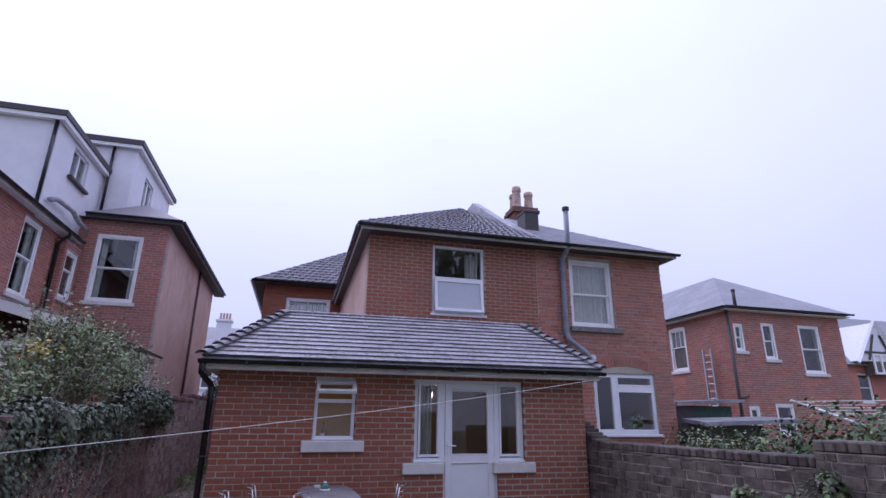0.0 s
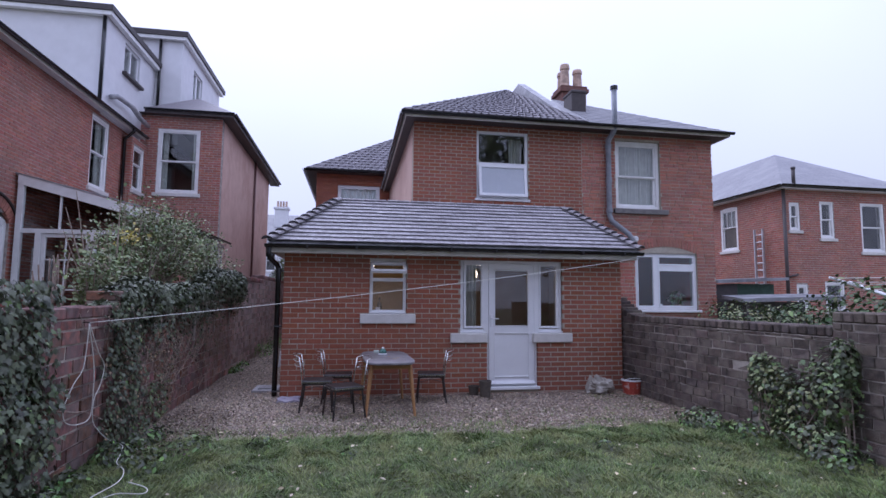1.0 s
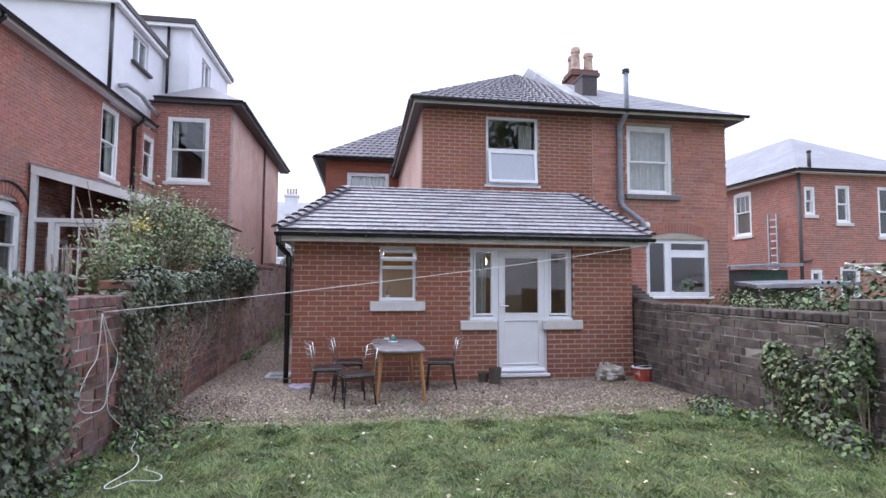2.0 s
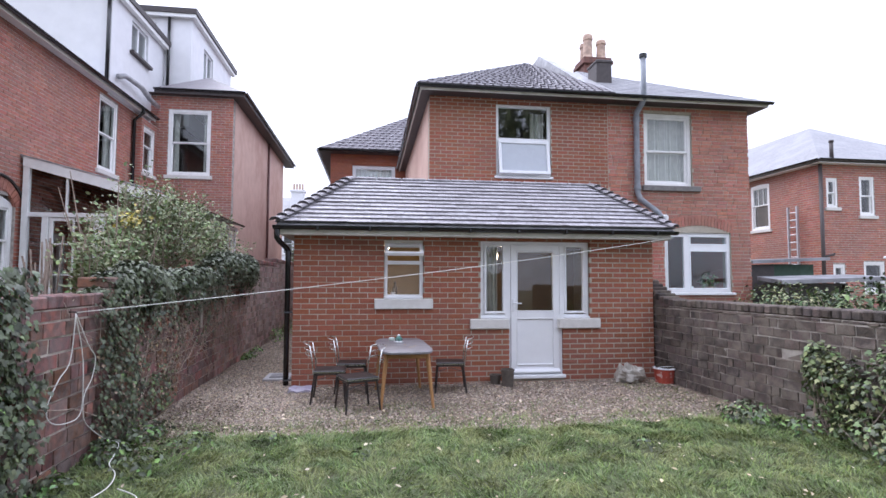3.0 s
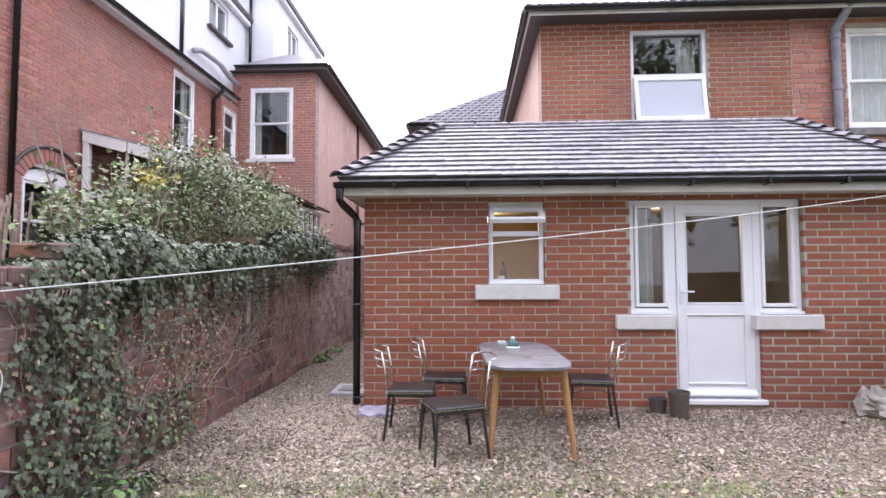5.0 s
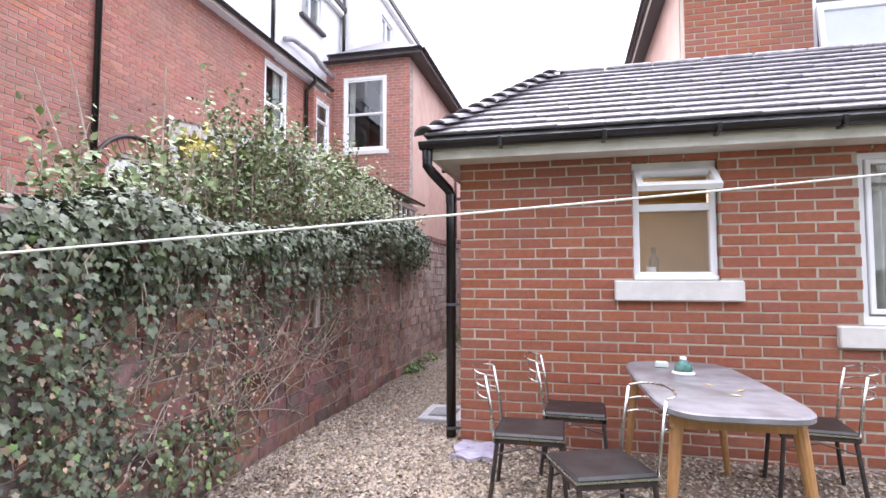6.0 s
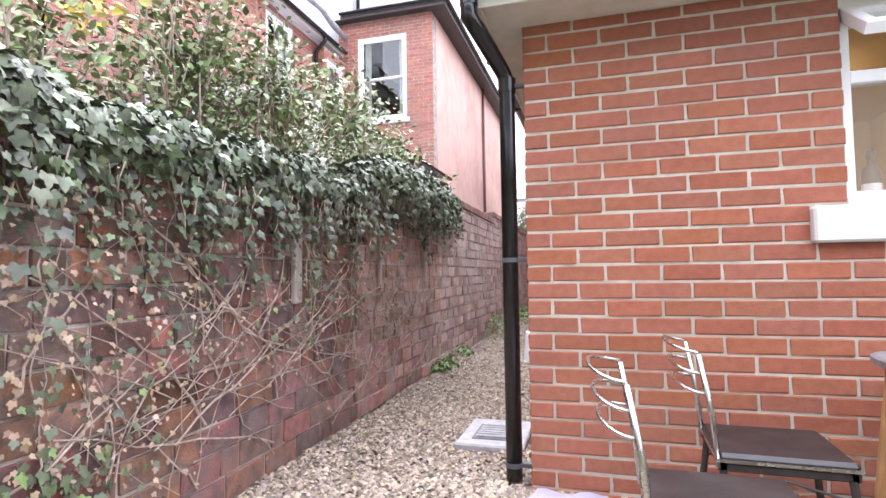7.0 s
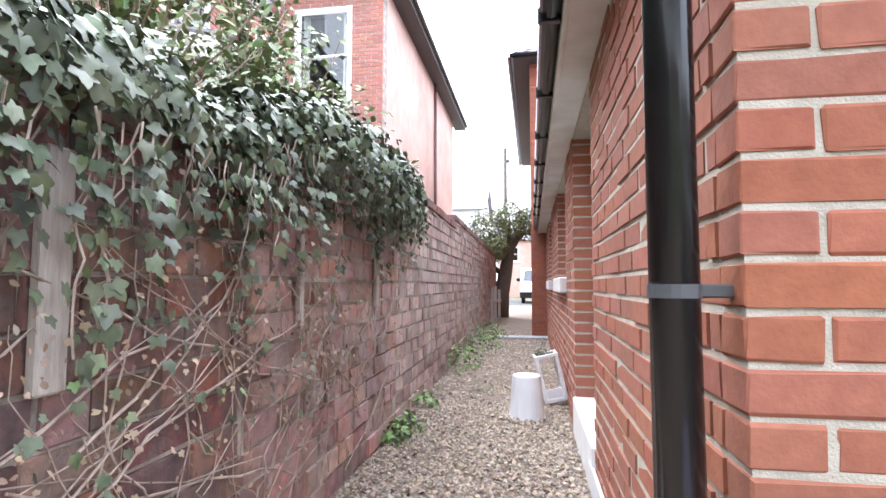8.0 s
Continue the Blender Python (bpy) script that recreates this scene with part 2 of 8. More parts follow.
class VF:
    """Vertices and faces of one mesh in the making."""

    def __init__(self):
        self.v, self.f = [], []

    def add(self, vs, fs):
        k = len(self.v)
        self.v += [tuple(p) for p in vs]
        self.f += [tuple(i + k for i in f) for f in fs]
        return self

    def box(self, x0, x1, y0, y1, z0, z1):
        p = [(x, y, z) for x in (x0, x1) for y in (y0, y1) for z in (z0, z1)]
        return self.add(p, [(0, 1, 3, 2), (4, 6, 7, 5), (0, 4, 5, 1), (2, 3, 7, 6), (0, 2, 6, 4), (1, 5, 7, 3)])

    def cbox(self, x0, x1, y0, y1, z0, z1, b=0.004):
        """Box with chamfered edges."""
        b = min(b, (x1 - x0) * 0.45, (y1 - y0) * 0.45, (z1 - z0) * 0.45)
        lo, hi = (x0, y0, z0), (x1, y1, z1)
        vs, idx = [], {}
        for sx in (0, 1):
            for sy in (0, 1):
                for sz in (0, 1):
                    s = (sx, sy, sz)
                    for a in range(3):
                        p = [hi[i] - b if s[i] else lo[i] + b for i in range(3)]
                        p[a] = hi[a] if s[a] else lo[a]
                        idx[(s, a)] = len(vs)
                        vs.append(p)
        fs = []
        for a in range(3):
            o, q = [i for i in range(3) if i != a]
            for e in (0, 1):
                c = []
                for u, w in ((0, 0), (1, 0), (1, 1), (0, 1)):
                    s = [0, 0, 0]
                    s[a], s[o], s[q] = e, u, w
                    c.append(idx[(tuple(s), a)])
                flip = (e == 1) == (a == 1)
                fs.append(c[::-1] if flip else c)
            for u in (0, 1):
                for w in (0, 1):
                    s0, s1 = [0, 0, 0], [0, 0, 0]
                    s0[o] = s1[o] = u
                    s0[q] = s1[q] = w
                    s1[a] = 1
                    s0, s1 = tuple(s0), tuple(s1)
                    fs.append([idx[(s0, o)], idx[(s1, o)], idx[(s1, q)], idx[(s0, q)]])
        for sx in (0, 1):
            for sy in (0, 1):
                for sz in (0, 1):
                    fs.append([idx[((sx, sy, sz), a)] for a in range(3)])
        return self.add(vs, fs)

    def tube(self, pts, r, n=8, cap=True, r2=None):
        """Round bar along a line of points; r may taper to r2."""
        pts = [Vector(p) for p in pts]
        r2 = r if r2 is None else r2
        k, up, rings = len(pts), None, []
        for i, p in enumerate(pts):
            d = (pts[min(i + 1, k - 1)] - pts[max(i - 1, 0)]).normalized()
            if up is None:
                up = Vector((0, 0, 1)) if abs(d.z) < 0.9 else Vector((1, 0, 0))
            a = d.cross(up).normalized()
            up = a.cross(d).normalized()
            rad = r + (r2 - r) * i / max(k - 1, 1)
            rings.append([p + (a * math.cos(2 * math.pi * j / n) + up * math.sin(2 * math.pi * j / n)) * rad for j in range(n)])
        vs = [q for ring in rings for q in ring]
        fs = [(i * n + j, i * n + (j + 1) % n, (i + 1) * n + (j + 1) % n, (i + 1) * n + j) for i in range(k - 1) for j in range(n)]
        if cap:
            fs += [tuple(range(n))[::-1], tuple(range((k - 1) * n, k * n))]
        return self.add(vs, fs)

    def lathe(self, c, prof, n=16):
        """Turned shape about a vertical axis at c: (radius, height) pairs from bottom to top."""
        vs = [(c[0] + r * math.cos(2 * math.pi * j / n), c[1] + r * math.sin(2 * math.pi * j / n), c[2] + h) for r, h in prof for j in range(n)]
        k = len(prof)
        fs = [(i * n + j, i * n + (j + 1) % n, (i + 1) * n + (j + 1) % n, (i + 1) * n + j) for i in range(k - 1) for j in range(n)]
        fs += [tuple(range(n))[::-1], tuple(range((k - 1) * n, k * n))]
        return self.add(vs, fs)

    def prism(self, poly, a0, a1, axis="x"):
        """Polygon of 2D points pushed along an axis from a0 to a1."""
        def put(p, a):
            return {"x": (a, p[0], p[1]), "y": (p[0], a, p[1]), "z": (p[0], p[1], a)}[axis]
        n = len(poly)
        vs = [put(p, a0) for p in poly] + [put(p, a1) for p in poly]
        fs = [tuple(range(n))[::-1], tuple(range(n, 2 * n))] + [(i, (i + 1) % n, n + (i + 1) % n, n + i) for i in range(n)]
        return self.add(vs, fs)

    def slab(self, quad, thick):
        """A sheet through 3 or more points with thickness below it."""
        q = [Vector(p) for p in quad]
        nrm = (q[1] - q[0]).cross(q[2] - q[0]).normalized()
        if nrm.z < 0:
            q.reverse()
            nrm = -nrm
        n = len(q)
        vs = q + [p - nrm * thick for p in q]
        fs = [tuple(range(n)), tuple(range(n, 2 * n))[::-1]] + [((i + 1) % n, i, n + i, n + (i + 1) % n) for i in range(n)]
        return self.add(vs, fs)


def mesh_of(name, vf, material, shift=(0, 0, 0), m=None, smooth=False):
    me = bpy.data.meshes.new(name)
    co = [Vector(p) for p in vf.v]
    if m is not None:
        co = [m @ p for p in co]
    s = Vector(shift)
    me.from_pydata([p - s for p in co], [], vf.f)
    bm = bmesh.new()
    bm.from_mesh(me)
    if len(bm.faces) < 60000:
        bmesh.ops.recalc_face_normals(bm, faces=bm.faces)
    bm.to_mesh(me)
    bm.free()
    if smooth:
        me.polygons.foreach_set("use_smooth", [True] * len(me.polygons))
    me.materials.append(material)
    return me


def thing(name, at, label, category, group="", kind=""):
    ob = new(name)
    ob.location = at
    ORG[ob] = Vector(at)
    return tagged(ob, label, category, group, kind)


def part(name, vf, material, parent, label="", m=None, smooth=False, kind=""):
    o = ORG[parent]
    ob = new(name, mesh_of(name, vf, material, o, m, smooth))
    ob.parent = parent
    ORG[ob] = o
    return tagged(ob, label=label, kind=kind)


def solo(name, vf, material, label, category, at=(0, 0, 0), group="", kind="", m=None, smooth=False):
    ob = new(name, mesh_of(name, vf, material, at, m, smooth))
    ob.location = at
    ORG[ob] = Vector(at)
    return tagged(ob, label, category, group, kind)


def piece(name, me, parent, at, turn=None):
    """An object of its own on shared mesh data, under a part whose own origin is known."""
    ob = bpy.data.objects.new(name, me)
    scene.collection.objects.link(ob)
    ob.parent = parent
    p = Vector(at) - ORG[parent]
    ob.matrix_basis = Matrix.Translation(p) @ (turn if turn is not None else Matrix())
    return ob


def wall_vf(u0, u1, z0, z1, holes, d0, d1):
    """Upright wall in (u, depth, z) from depth d0 to d1 with rectangular holes (u0, u1, z0, z1) right through."""
    us = sorted({u0, u1, *[h[0] for h in holes], *[h[1] for h in holes]})
    zs = sorted({z0, z1, *[h[2] for h in holes], *[h[3] for h in holes]})
    us, zs = [u for u in us if u0 <= u <= u1], [z for z in zs if z0 <= z <= z1]
    vf = VF()

    def solid(i, j):
        if not (0 <= i < len(us) - 1 and 0 <= j < len(zs) - 1):
            return False
        u, z = (us[i] + us[i + 1]) / 2, (zs[j] + zs[j + 1]) / 2
        return not any(h[0] < u < h[1] and h[2] < z < h[3] for h in holes)

    for i in range(len(us) - 1):
        for j in range(len(zs) - 1):
            if not solid(i, j):
                continue
            a, b, c, d = us[i], us[i + 1], zs[j], zs[j + 1]
            for e in (d0, d1):
                vf.add([(a, e, c), (b, e, c), (b, e, d), (a, e, d)], [(0, 1, 2, 3) if e == d0 else (3, 2, 1, 0)])
            if not solid(i - 1, j):
                vf.add([(a, d0, c), (a, d0, d), (a, d1, d), (a, d1, c)], [(0, 1, 2, 3)])
            if not solid(i + 1, j):
                vf.add([(b, d0, c), (b, d1, c), (b, d1, d), (b, d0, d)], [(0, 1, 2, 3)])
            if not solid(i, j - 1):
                vf.add([(a, d0, c), (a, d1, c), (b, d1, c), (b, d0, c)], [(0, 1, 2, 3)])
            if not solid(i, j + 1):
                vf.add([(a, d0, d), (b, d0, d), (b, d1, d), (a, d1, d)], [(0, 1, 2, 3)])
    return vf


def bond(u0, u1, z0, z1, holes, course=0.079, length=0.24, joint=0.011, wild=0.0, seed=1):
    """Stretcher bond: rectangles (ua, ub, za, zb) of all bricks, cut at the holes."""
    rng = random.Random(seed)
    out, row, z = [], 0, z0
    while z < z1 - 0.02:
        zt = min(z + course - joint, z1)
        u = u0 - (length / 2 if row % 2 else 0)
        if wild:
            u -= rng.random() * wild
        while u < u1:
            step = length * (1 + (rng.random() - 0.5) * wild)
            if wild and rng.random() < 0.3:
                step *= 0.5
            spans = [(max(u, u0), min(u + step - joint, u1))]
            for h in holes:
                if h[3] > z + 0.02 and h[2] < zt - 0.02:
                    nxt = []
                    for a, b in spans:
                        if b <= h[0] or a >= h[1]:
                            nxt.append((a, b))
                        else:
                            nxt += [(a, h[0]), (h[1], b)]
                    spans = nxt
            out += [(a, b, z, zt) for a, b in spans if b - a > 0.03]
            u += step
        z += course
        row += 1
    return out


def brickwork(rects, d0, d1, rough=0.002, seed=3):
    """All bricks of a stretch in one mesh: proud blocks with uneven faces, no backs."""
    rng = random.Random(seed)
    vf = VF()
    for a, b, c, d in rects:
        e = d0 + (rng.random() - 0.5) * rough * 2
        k = 0.004
        vs = [(a, d1, c), (b, d1, c), (b, d1, d), (a, d1, d), (a + k, e, c + k), (b - k, e + (rng.random() - 0.5) * rough, c + k), (b - k, e, d - k), (a + k, e + (rng.random() - 0.5) * rough, d - k)]
        vf.add(vs, [(4, 5, 6, 7), (0, 1, 5, 4), (1, 2, 6, 5), (2, 3, 7, 6), (3, 0, 4, 7)])
    return vf


BRICKS = {}


def brick_mesh(w, h, depth, material, variant, rough=0.003):
    """Shared brick data by size: chamfered block, front at y = 0, corner at the origin."""
    key = (round(w, 2), round(h, 3), depth, material.name, variant)
    if key not in BRICKS:
        rng = random.Random(hash((key[0], variant)) % 1000 + 5)
        vf = VF().cbox(0, w, 0, depth, 0, h, 0.004)
        vf.v = [(x + (rng.random() - 0.5) * rough, y + (rng.random() - 0.5) * rough, z + (rng.random() - 0.5) * rough) for x, y, z in vf.v]
        BRICKS[key] = mesh_of("brick", vf, material)
    return BRICKS[key]


def lay(rects, parent, material, m, depth=0.1, rough=0.003, uneven=0.004, seed=9):
    """Each brick an object of its own under its wall; m maps (u, depth, z) to the world."""
    rng = random.Random(seed)
    turn = m.to_3x3().to_4x4()
    for a, b, c, d in rects:
        me = brick_mesh(b - a, d - c, depth, material, rng.randrange(4), rough)
        piece("brick", me, parent, m @ Vector((a, (rng.random() - 0.5) * uneven, c)), turn)


def facing_front(y):
    return Matrix.Translation((0, y, 0))


def facing_right(x):
    """Wall that faces +x: u runs along +y, depth along -x."""
    return Matrix(((0, -1, 0, x), (1, 0, 0, 0), (0, 0, 1, 0), (0, 0, 0, 1)))


def facing_left(x):
    """Wall that faces -x: u runs along -y, depth along +x."""
    return Matrix(((0, 1, 0, x), (-1, 0, 0, 0), (0, 0, 1, 0), (0, 0, 0, 1)))


def ring(u0, u1, z0, z1, w, d0, d1, b=0.006):
    """A picture-frame of bars in one closed mesh, front edges eased."""
    loops = []
    for e, d in ((0.0, d1), (0.0, d0 + b), (b, d0), (w - b, d0), (w, d0 + b), (w, d1)):
        loops.append([(u0 + e, d, z0 + e), (u1 - e, d, z0 + e), (u1 - e, d, z1 - e), (u0 + e, d, z1 - e)])
    k = len(loops)
    return VF().add([p for l in loops for p in l], [(i * 4 + j, i * 4 + (j + 1) % 4, ((i + 1) % k) * 4 + (j + 1) % 4, ((i + 1) % k) * 4 + j) for i in range(k) for j in range(4)])


def pane(parent, u0, u1, z0, z1, d, m, material=None):
    ob = part("pane", VF().box(u0, u1, d, d + 0.006, z0, z1), material or M_GLASS, parent, m=m)
    ob.visible_shadow = False
    return ob


def curtain(parent, u0, u1, z0, z1, d, m, folds=9, depth=0.03, material=None):
    """Hanging cloth with folds and thickness."""
    vf, k = VF(), folds * 6
    top = [(u0 + (u1 - u0) * i / k, d + depth * math.sin(i * math.pi / 3 + 0.6 * math.sin(i * 0.7))) for i in range(k + 1)]
    poly = top + [(a, b + 0.004) for a, b in reversed(top)]
    n = len(poly)
    vs = [(a, b, z0) for a, b in poly] + [(a, b, z1) for a, b in poly]
    fs = [(i, (i + 1) % n, n + (i + 1) % n, n + i) for i in range(n)]
    vf.add(vs, fs)
    return part("curtain", vf, material or M_CURTAIN, parent, "pale hanging curtain", m=m)


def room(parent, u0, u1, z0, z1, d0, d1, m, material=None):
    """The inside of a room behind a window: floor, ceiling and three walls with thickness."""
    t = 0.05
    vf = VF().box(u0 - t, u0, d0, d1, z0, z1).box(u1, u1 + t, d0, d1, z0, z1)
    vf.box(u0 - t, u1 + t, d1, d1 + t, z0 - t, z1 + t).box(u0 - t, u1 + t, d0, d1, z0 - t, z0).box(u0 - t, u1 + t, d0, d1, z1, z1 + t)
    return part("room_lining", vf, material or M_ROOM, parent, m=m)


def sash_window(parent, u0, u1, z0, z1, m, mid=0.5, rec=0.03, sill=True, bars=0, frame_mat=None, sill_mat=None, arch=0.0, label="white-painted sash window"):
    """Box frame, two sliding sashes with meeting rail, panes and a sill."""
    fm = frame_mat or M_PAINT
    w = 0.08
    fr = ring(u0, u1, z0, z1, w, rec, rec + 0.11)
    if arch:
        k = 8
        poly = [(u0, z1 - 0.002), (u1, z1 - 0.002)] + [(u1 + (u0 - u1) * i / k, z1 + arch * math.sin(math.pi * i / k) + 0.004) for i in range(k + 1)]
        fr.prism(poly, rec + 0.005, rec + 0.1, "y")
    win = part("window", fr, fm, parent, label, m=m)
    zm = z0 + (z1 - z0) * mid
    up = part("sash", ring(u0 + w, u1 - w, zm - 0.02, z1 - w, 0.045, rec + 0.02, rec + 0.055), fm, win, m=m)
    lo = part("sash", ring(u0 + w, u1 - w, z0 + w, zm + 0.02, 0.05, rec + 0.057, rec + 0.092), fm, win, m=m)
    pane(win, u0 + w + 0.045, u1 - w - 0.045, zm + 0.025, z1 - w - 0.045, rec + 0.035, m)
    pane(win, u0 + w + 0.05, u1 - w - 0.05, z0 + w + 0.05, zm - 0.03, rec + 0.072, m)
    for i in range(bars):
        u = u0 + w + (u1 - u0 - 2 * w) * (i + 1) / (bars + 1)
        part("glazing_bar", VF().cbox(u - 0.012, u + 0.012, rec + 0.026, rec + 0.05, zm + 0.02, z1 - w - 0.04, 0.003), fm, win, m=m)
    if sill:
        part("sill", VF().cbox(u0 - 0.08, u1 + 0.08, -0.06, rec + 0.06, z0 - 0.11, z0 + 0.002, 0.012), sill_mat or M_SILL, win, "painted stone sill", m=m)
    return win


def gutter_vf(x0, x1, y, z, r=0.055, n=8):
    """Half-round gutter along x with thickness."""
    outer = [(y + r * math.cos(a), z + r * math.sin(a)) for a in [math.pi + math.pi * i / n for i in range(n + 1)]]
    inner = [(y + (r - 0.006) * math.cos(a), z + (r - 0.006) * math.sin(a)) for a in [2 * math.pi - math.pi * i / n for i in range(n + 1)]]
    return VF().prism(outer + inner, x0, x1, "x")


def gutter_y(y0, y1, x, z, r=0.055, n=8):
    vf = gutter_vf(y0, y1, x, z, r, n)
    vf.v = [(b, a, c) for a, b, c in vf.v]
    return vf


def rows_of_tiles(quad, rows, cols, thick=0.02, lift=0.02, gap=0.004, wave=0.0, seed=2, jitter=0.003):
    """Lapped tiles over a roof plane a-b (eave, left to right), d-c (top): every tile one closed wedge."""
    rng = random.Random(seed)
    a, b, c, d = [Vector(p) for p in quad]
    nrm = (b - a).cross(d - a).normalized()
    if nrm.z < 0:
        nrm = -nrm
    vf = VF()
    for i in range(rows):
        f0, f1 = i / rows, min((i + 1.15) / rows, 1.0)
        l0, r0 = a.lerp(d, f0), b.lerp(c, f0)
        l1, r1 = a.lerp(d, f1), b.lerp(c, f1)
        w = (r0 - l0).length
        full = (b - a).length / cols
        n = max(1, round(w / full))
        off = 0.5 if i % 2 else 0.0
        cuts = [0.0] + [(k + off) / n for k in range(0 if off else 1, n) if 0.02 < (k + off) / n < 0.98] + [1.0]
        for k in range(len(cuts) - 1):
            s0, s1 = cuts[k] + gap / max(w, 0.1), cuts[k + 1]
            j = nrm * ((rng.random() - 0.5) * jitter)
            lo0, lo1 = l0.lerp(r0, s0) + nrm * lift + j, l0.lerp(r0, s1) + nrm * lift + j
            hi0, hi1 = l1.lerp(r1, s0) + nrm * 0.003, l1.lerp(r1, s1) + nrm * 0.003
            vs = [lo0, lo1, hi1, hi0] + [p - nrm * thick for p in (lo0, lo1, hi1, hi0)]
            vf.add(vs, [(0, 1, 2, 3), (7, 6, 5, 4), (0, 4, 5, 1), (1, 5, 6, 2), (2, 6, 7, 3), (3, 7, 4, 0)])
            if wave:
                m0, m1 = lo0.lerp(lo1, 0.42), hi0.lerp(hi1, 0.42)
                c0, c1 = lo0.lerp(lo1, 0.21) + nrm * wave, hi0.lerp(hi1, 0.21) + nrm * wave
                vf.add([lo0, c0, m0, hi0, c1, m1], [(0, 1, 2), (3, 5, 4), (0, 3, 4, 1), (1, 4, 5, 2), (2, 5, 3, 0)])
    return vf

# ---- ground ----
LAWN_EDGE = 5.85
gx, gy = 260.0, 300.0
solo("ground", VF().box(-gx, gx, -60, gy, -0.6, -0.02), mk("far_ground", (0.10, 0.11, 0.05), (0.14, 0.12, 0.08), scale=0.5, rough=0.95, bump=0.3, bscale=4), "wide ground of soil and grass out to the horizon", "ground", kind="structure")


def sheet(name, x0, x1, y0, y1, nx, ny, amp, material, label, category, z=0.0, freq=1.5, edge=None):
    vf, rng = VF(), None
    for j in range(ny + 1):
        for i in range(nx + 1):
            x, y = x0 + (x1 - x0) * i / nx, y0 + (y1 - y0) * j / ny
            if edge:
                y = y + edge(x) * j / ny
            vf.v.append((x, y, z + amp * noise.noise(Vector((x * freq, y * freq, 3.3)))))
    vf.f = [(j * (nx + 1) + i, j * (nx + 1) + i + 1, (j + 1) * (nx + 1) + i + 1, (j + 1) * (nx + 1) + i) for j in range(ny) for i in range(nx)]
    return solo(name, vf, material, label, category, kind="structure", smooth=True)


def lawn_wave(x):
    return 0.16 * noise.noise(Vector((x * 0.9, 0.3, 0))) + 0.07 * noise.noise(Vector((x * 3.1, 7.3, 0))) + 0.06 * max(x - 2.0, 0)


sheet("gravel_ground", -2.9, 5.2, 4.8, 30, 60, 160, 0.02, M_GRAVELG, "bed of mixed beige and brown gravel beside the extension", "gravel", z=-0.008)
sheet("lawn_ground", -2.9, 5.4, -3.0, LAWN_EDGE, 60, 60, 0.03, M_SOIL, "damp soil under the rough lawn", "lawn", z=0.0, edge=lawn_wave)

# ---- rear extension ----
EY, EX0, EX1, ETOP = 8.305, -1.185, 4.405, 2.19
ext = thing("rear_extension", (0, EY, 0), "single-storey red brick rear extension with a hipped tiled roof", "extension")
MF = facing_front(EY)
W1 = (0.13, 0.715, 1.262, 2.16)
D1 = (1.60, 3.345, 0.955, 2.16)
D2 = (2.045, 2.90, 0.05, 0.955)
g = 0.006
front = part("wall", wall_vf(EX0 + 0.0055, EX1 - 0.0055, -0.25, ETOP, [(h[0] - g, h[1] + g, h[2] - g, h[3]) for h in (W1, D1, D2)], 0.0045, 0.26), M_MORTAR, ext, "red brick front wall with pale mortar joints", m=MF)
ML = facing_left(EX0)                       # u = -y
side_holes = [(-11.5, -10.3, 0.26, 2.17), (-13.9, -12.45, 1.15, 2.17), (-16.9, -15.8, 1.15, 2.17)]
side = part("wall", wall_vf(-18.9, -EY - 0.275, -0.25, ETOP, [(a - g, b + g, c - g, d + g) for a, b, c, d in side_holes], 0.0045, 0.26), M_MORTAR, ext, "red brick side wall along the passage", m=ML)
MR = facing_right(EX1)
side_r = part("wall", wall_vf(EY + 0.275, 11.1, -0.25, ETOP, [], 0.0045, 0.26), M_MORTAR, ext, "red brick side wall next to the neighbour", m=MR)

# doorset and window
doorset = part("door_frame", ring(1.60, 3.345, 0.96, 2.15, 0.055, 0.06, 0.13), M_UPVC, ext, "white plastic door frame with side lights", m=MF)
for a, b in ((1.99, 2.075), (2.865, 2.945)):
    part("jamb", VF().cbox(a, b, 0.058, 0.13, 0.05, 2.10), M_UPVC, doorset, m=MF)
for a, b in ((1.575, 2.0), (2.93, 3.37)):
    part("frame_sill", VF().cbox(a, b, 0.02, 0.07, 0.955, 0.985, 0.005), M_UPVC, doorset, m=MF)
part("side_light", ring(1.66, 1.99, 1.03, 2.10, 0.035, 0.045, 0.11), M_UPVC, doorset, m=MF)
pane(doorset, 1.69, 1.96, 1.06, 2.07, 0.085, MF)
part("side_light", ring(2.945, 3.285, 1.03, 2.10, 0.035, 0.045, 0.11), M_UPVC, doorset, m=MF)
pane(doorset, 2.975, 3.25, 1.06, 2.07, 0.085, MF)
door = part("door", ring(2.08, 2.86, 0.10, 2.095, 0.098, 0.05, 0.11), M_UPVC, ext, "white half-glazed plastic back door", m=MF)
part("mid_rail", VF().cbox(2.175, 2.765, 0.051, 0.11, 0.95, 1.065), M_UPVC, door, m=MF)
part("lower_panel", VF().cbox(2.17, 2.775, 0.066, 0.10, 0.19, 0.96), M_UPVC, door, m=MF)
pane(door, 2.175, 2.77, 1.06, 1.99, 0.08, MF)
part("bead", ring(2.172, 2.773, 1.057, 1.993, 0.018, 0.044, 0.06, 0.005), M_UPVC, door, m=MF)
part("bead", ring(2.172, 2.773, 0.237, 0.957, 0.016, 0.046, 0.07, 0.005), M_UPVC, door, m=MF)
part("weather_bar", VF().prism([(0.0, 0.13), (0.0, 0.145), (0.055, 0.19), (0.055, 0.13)], 2.09, 2.85, "x"), M_UPVC, door, m=MF)
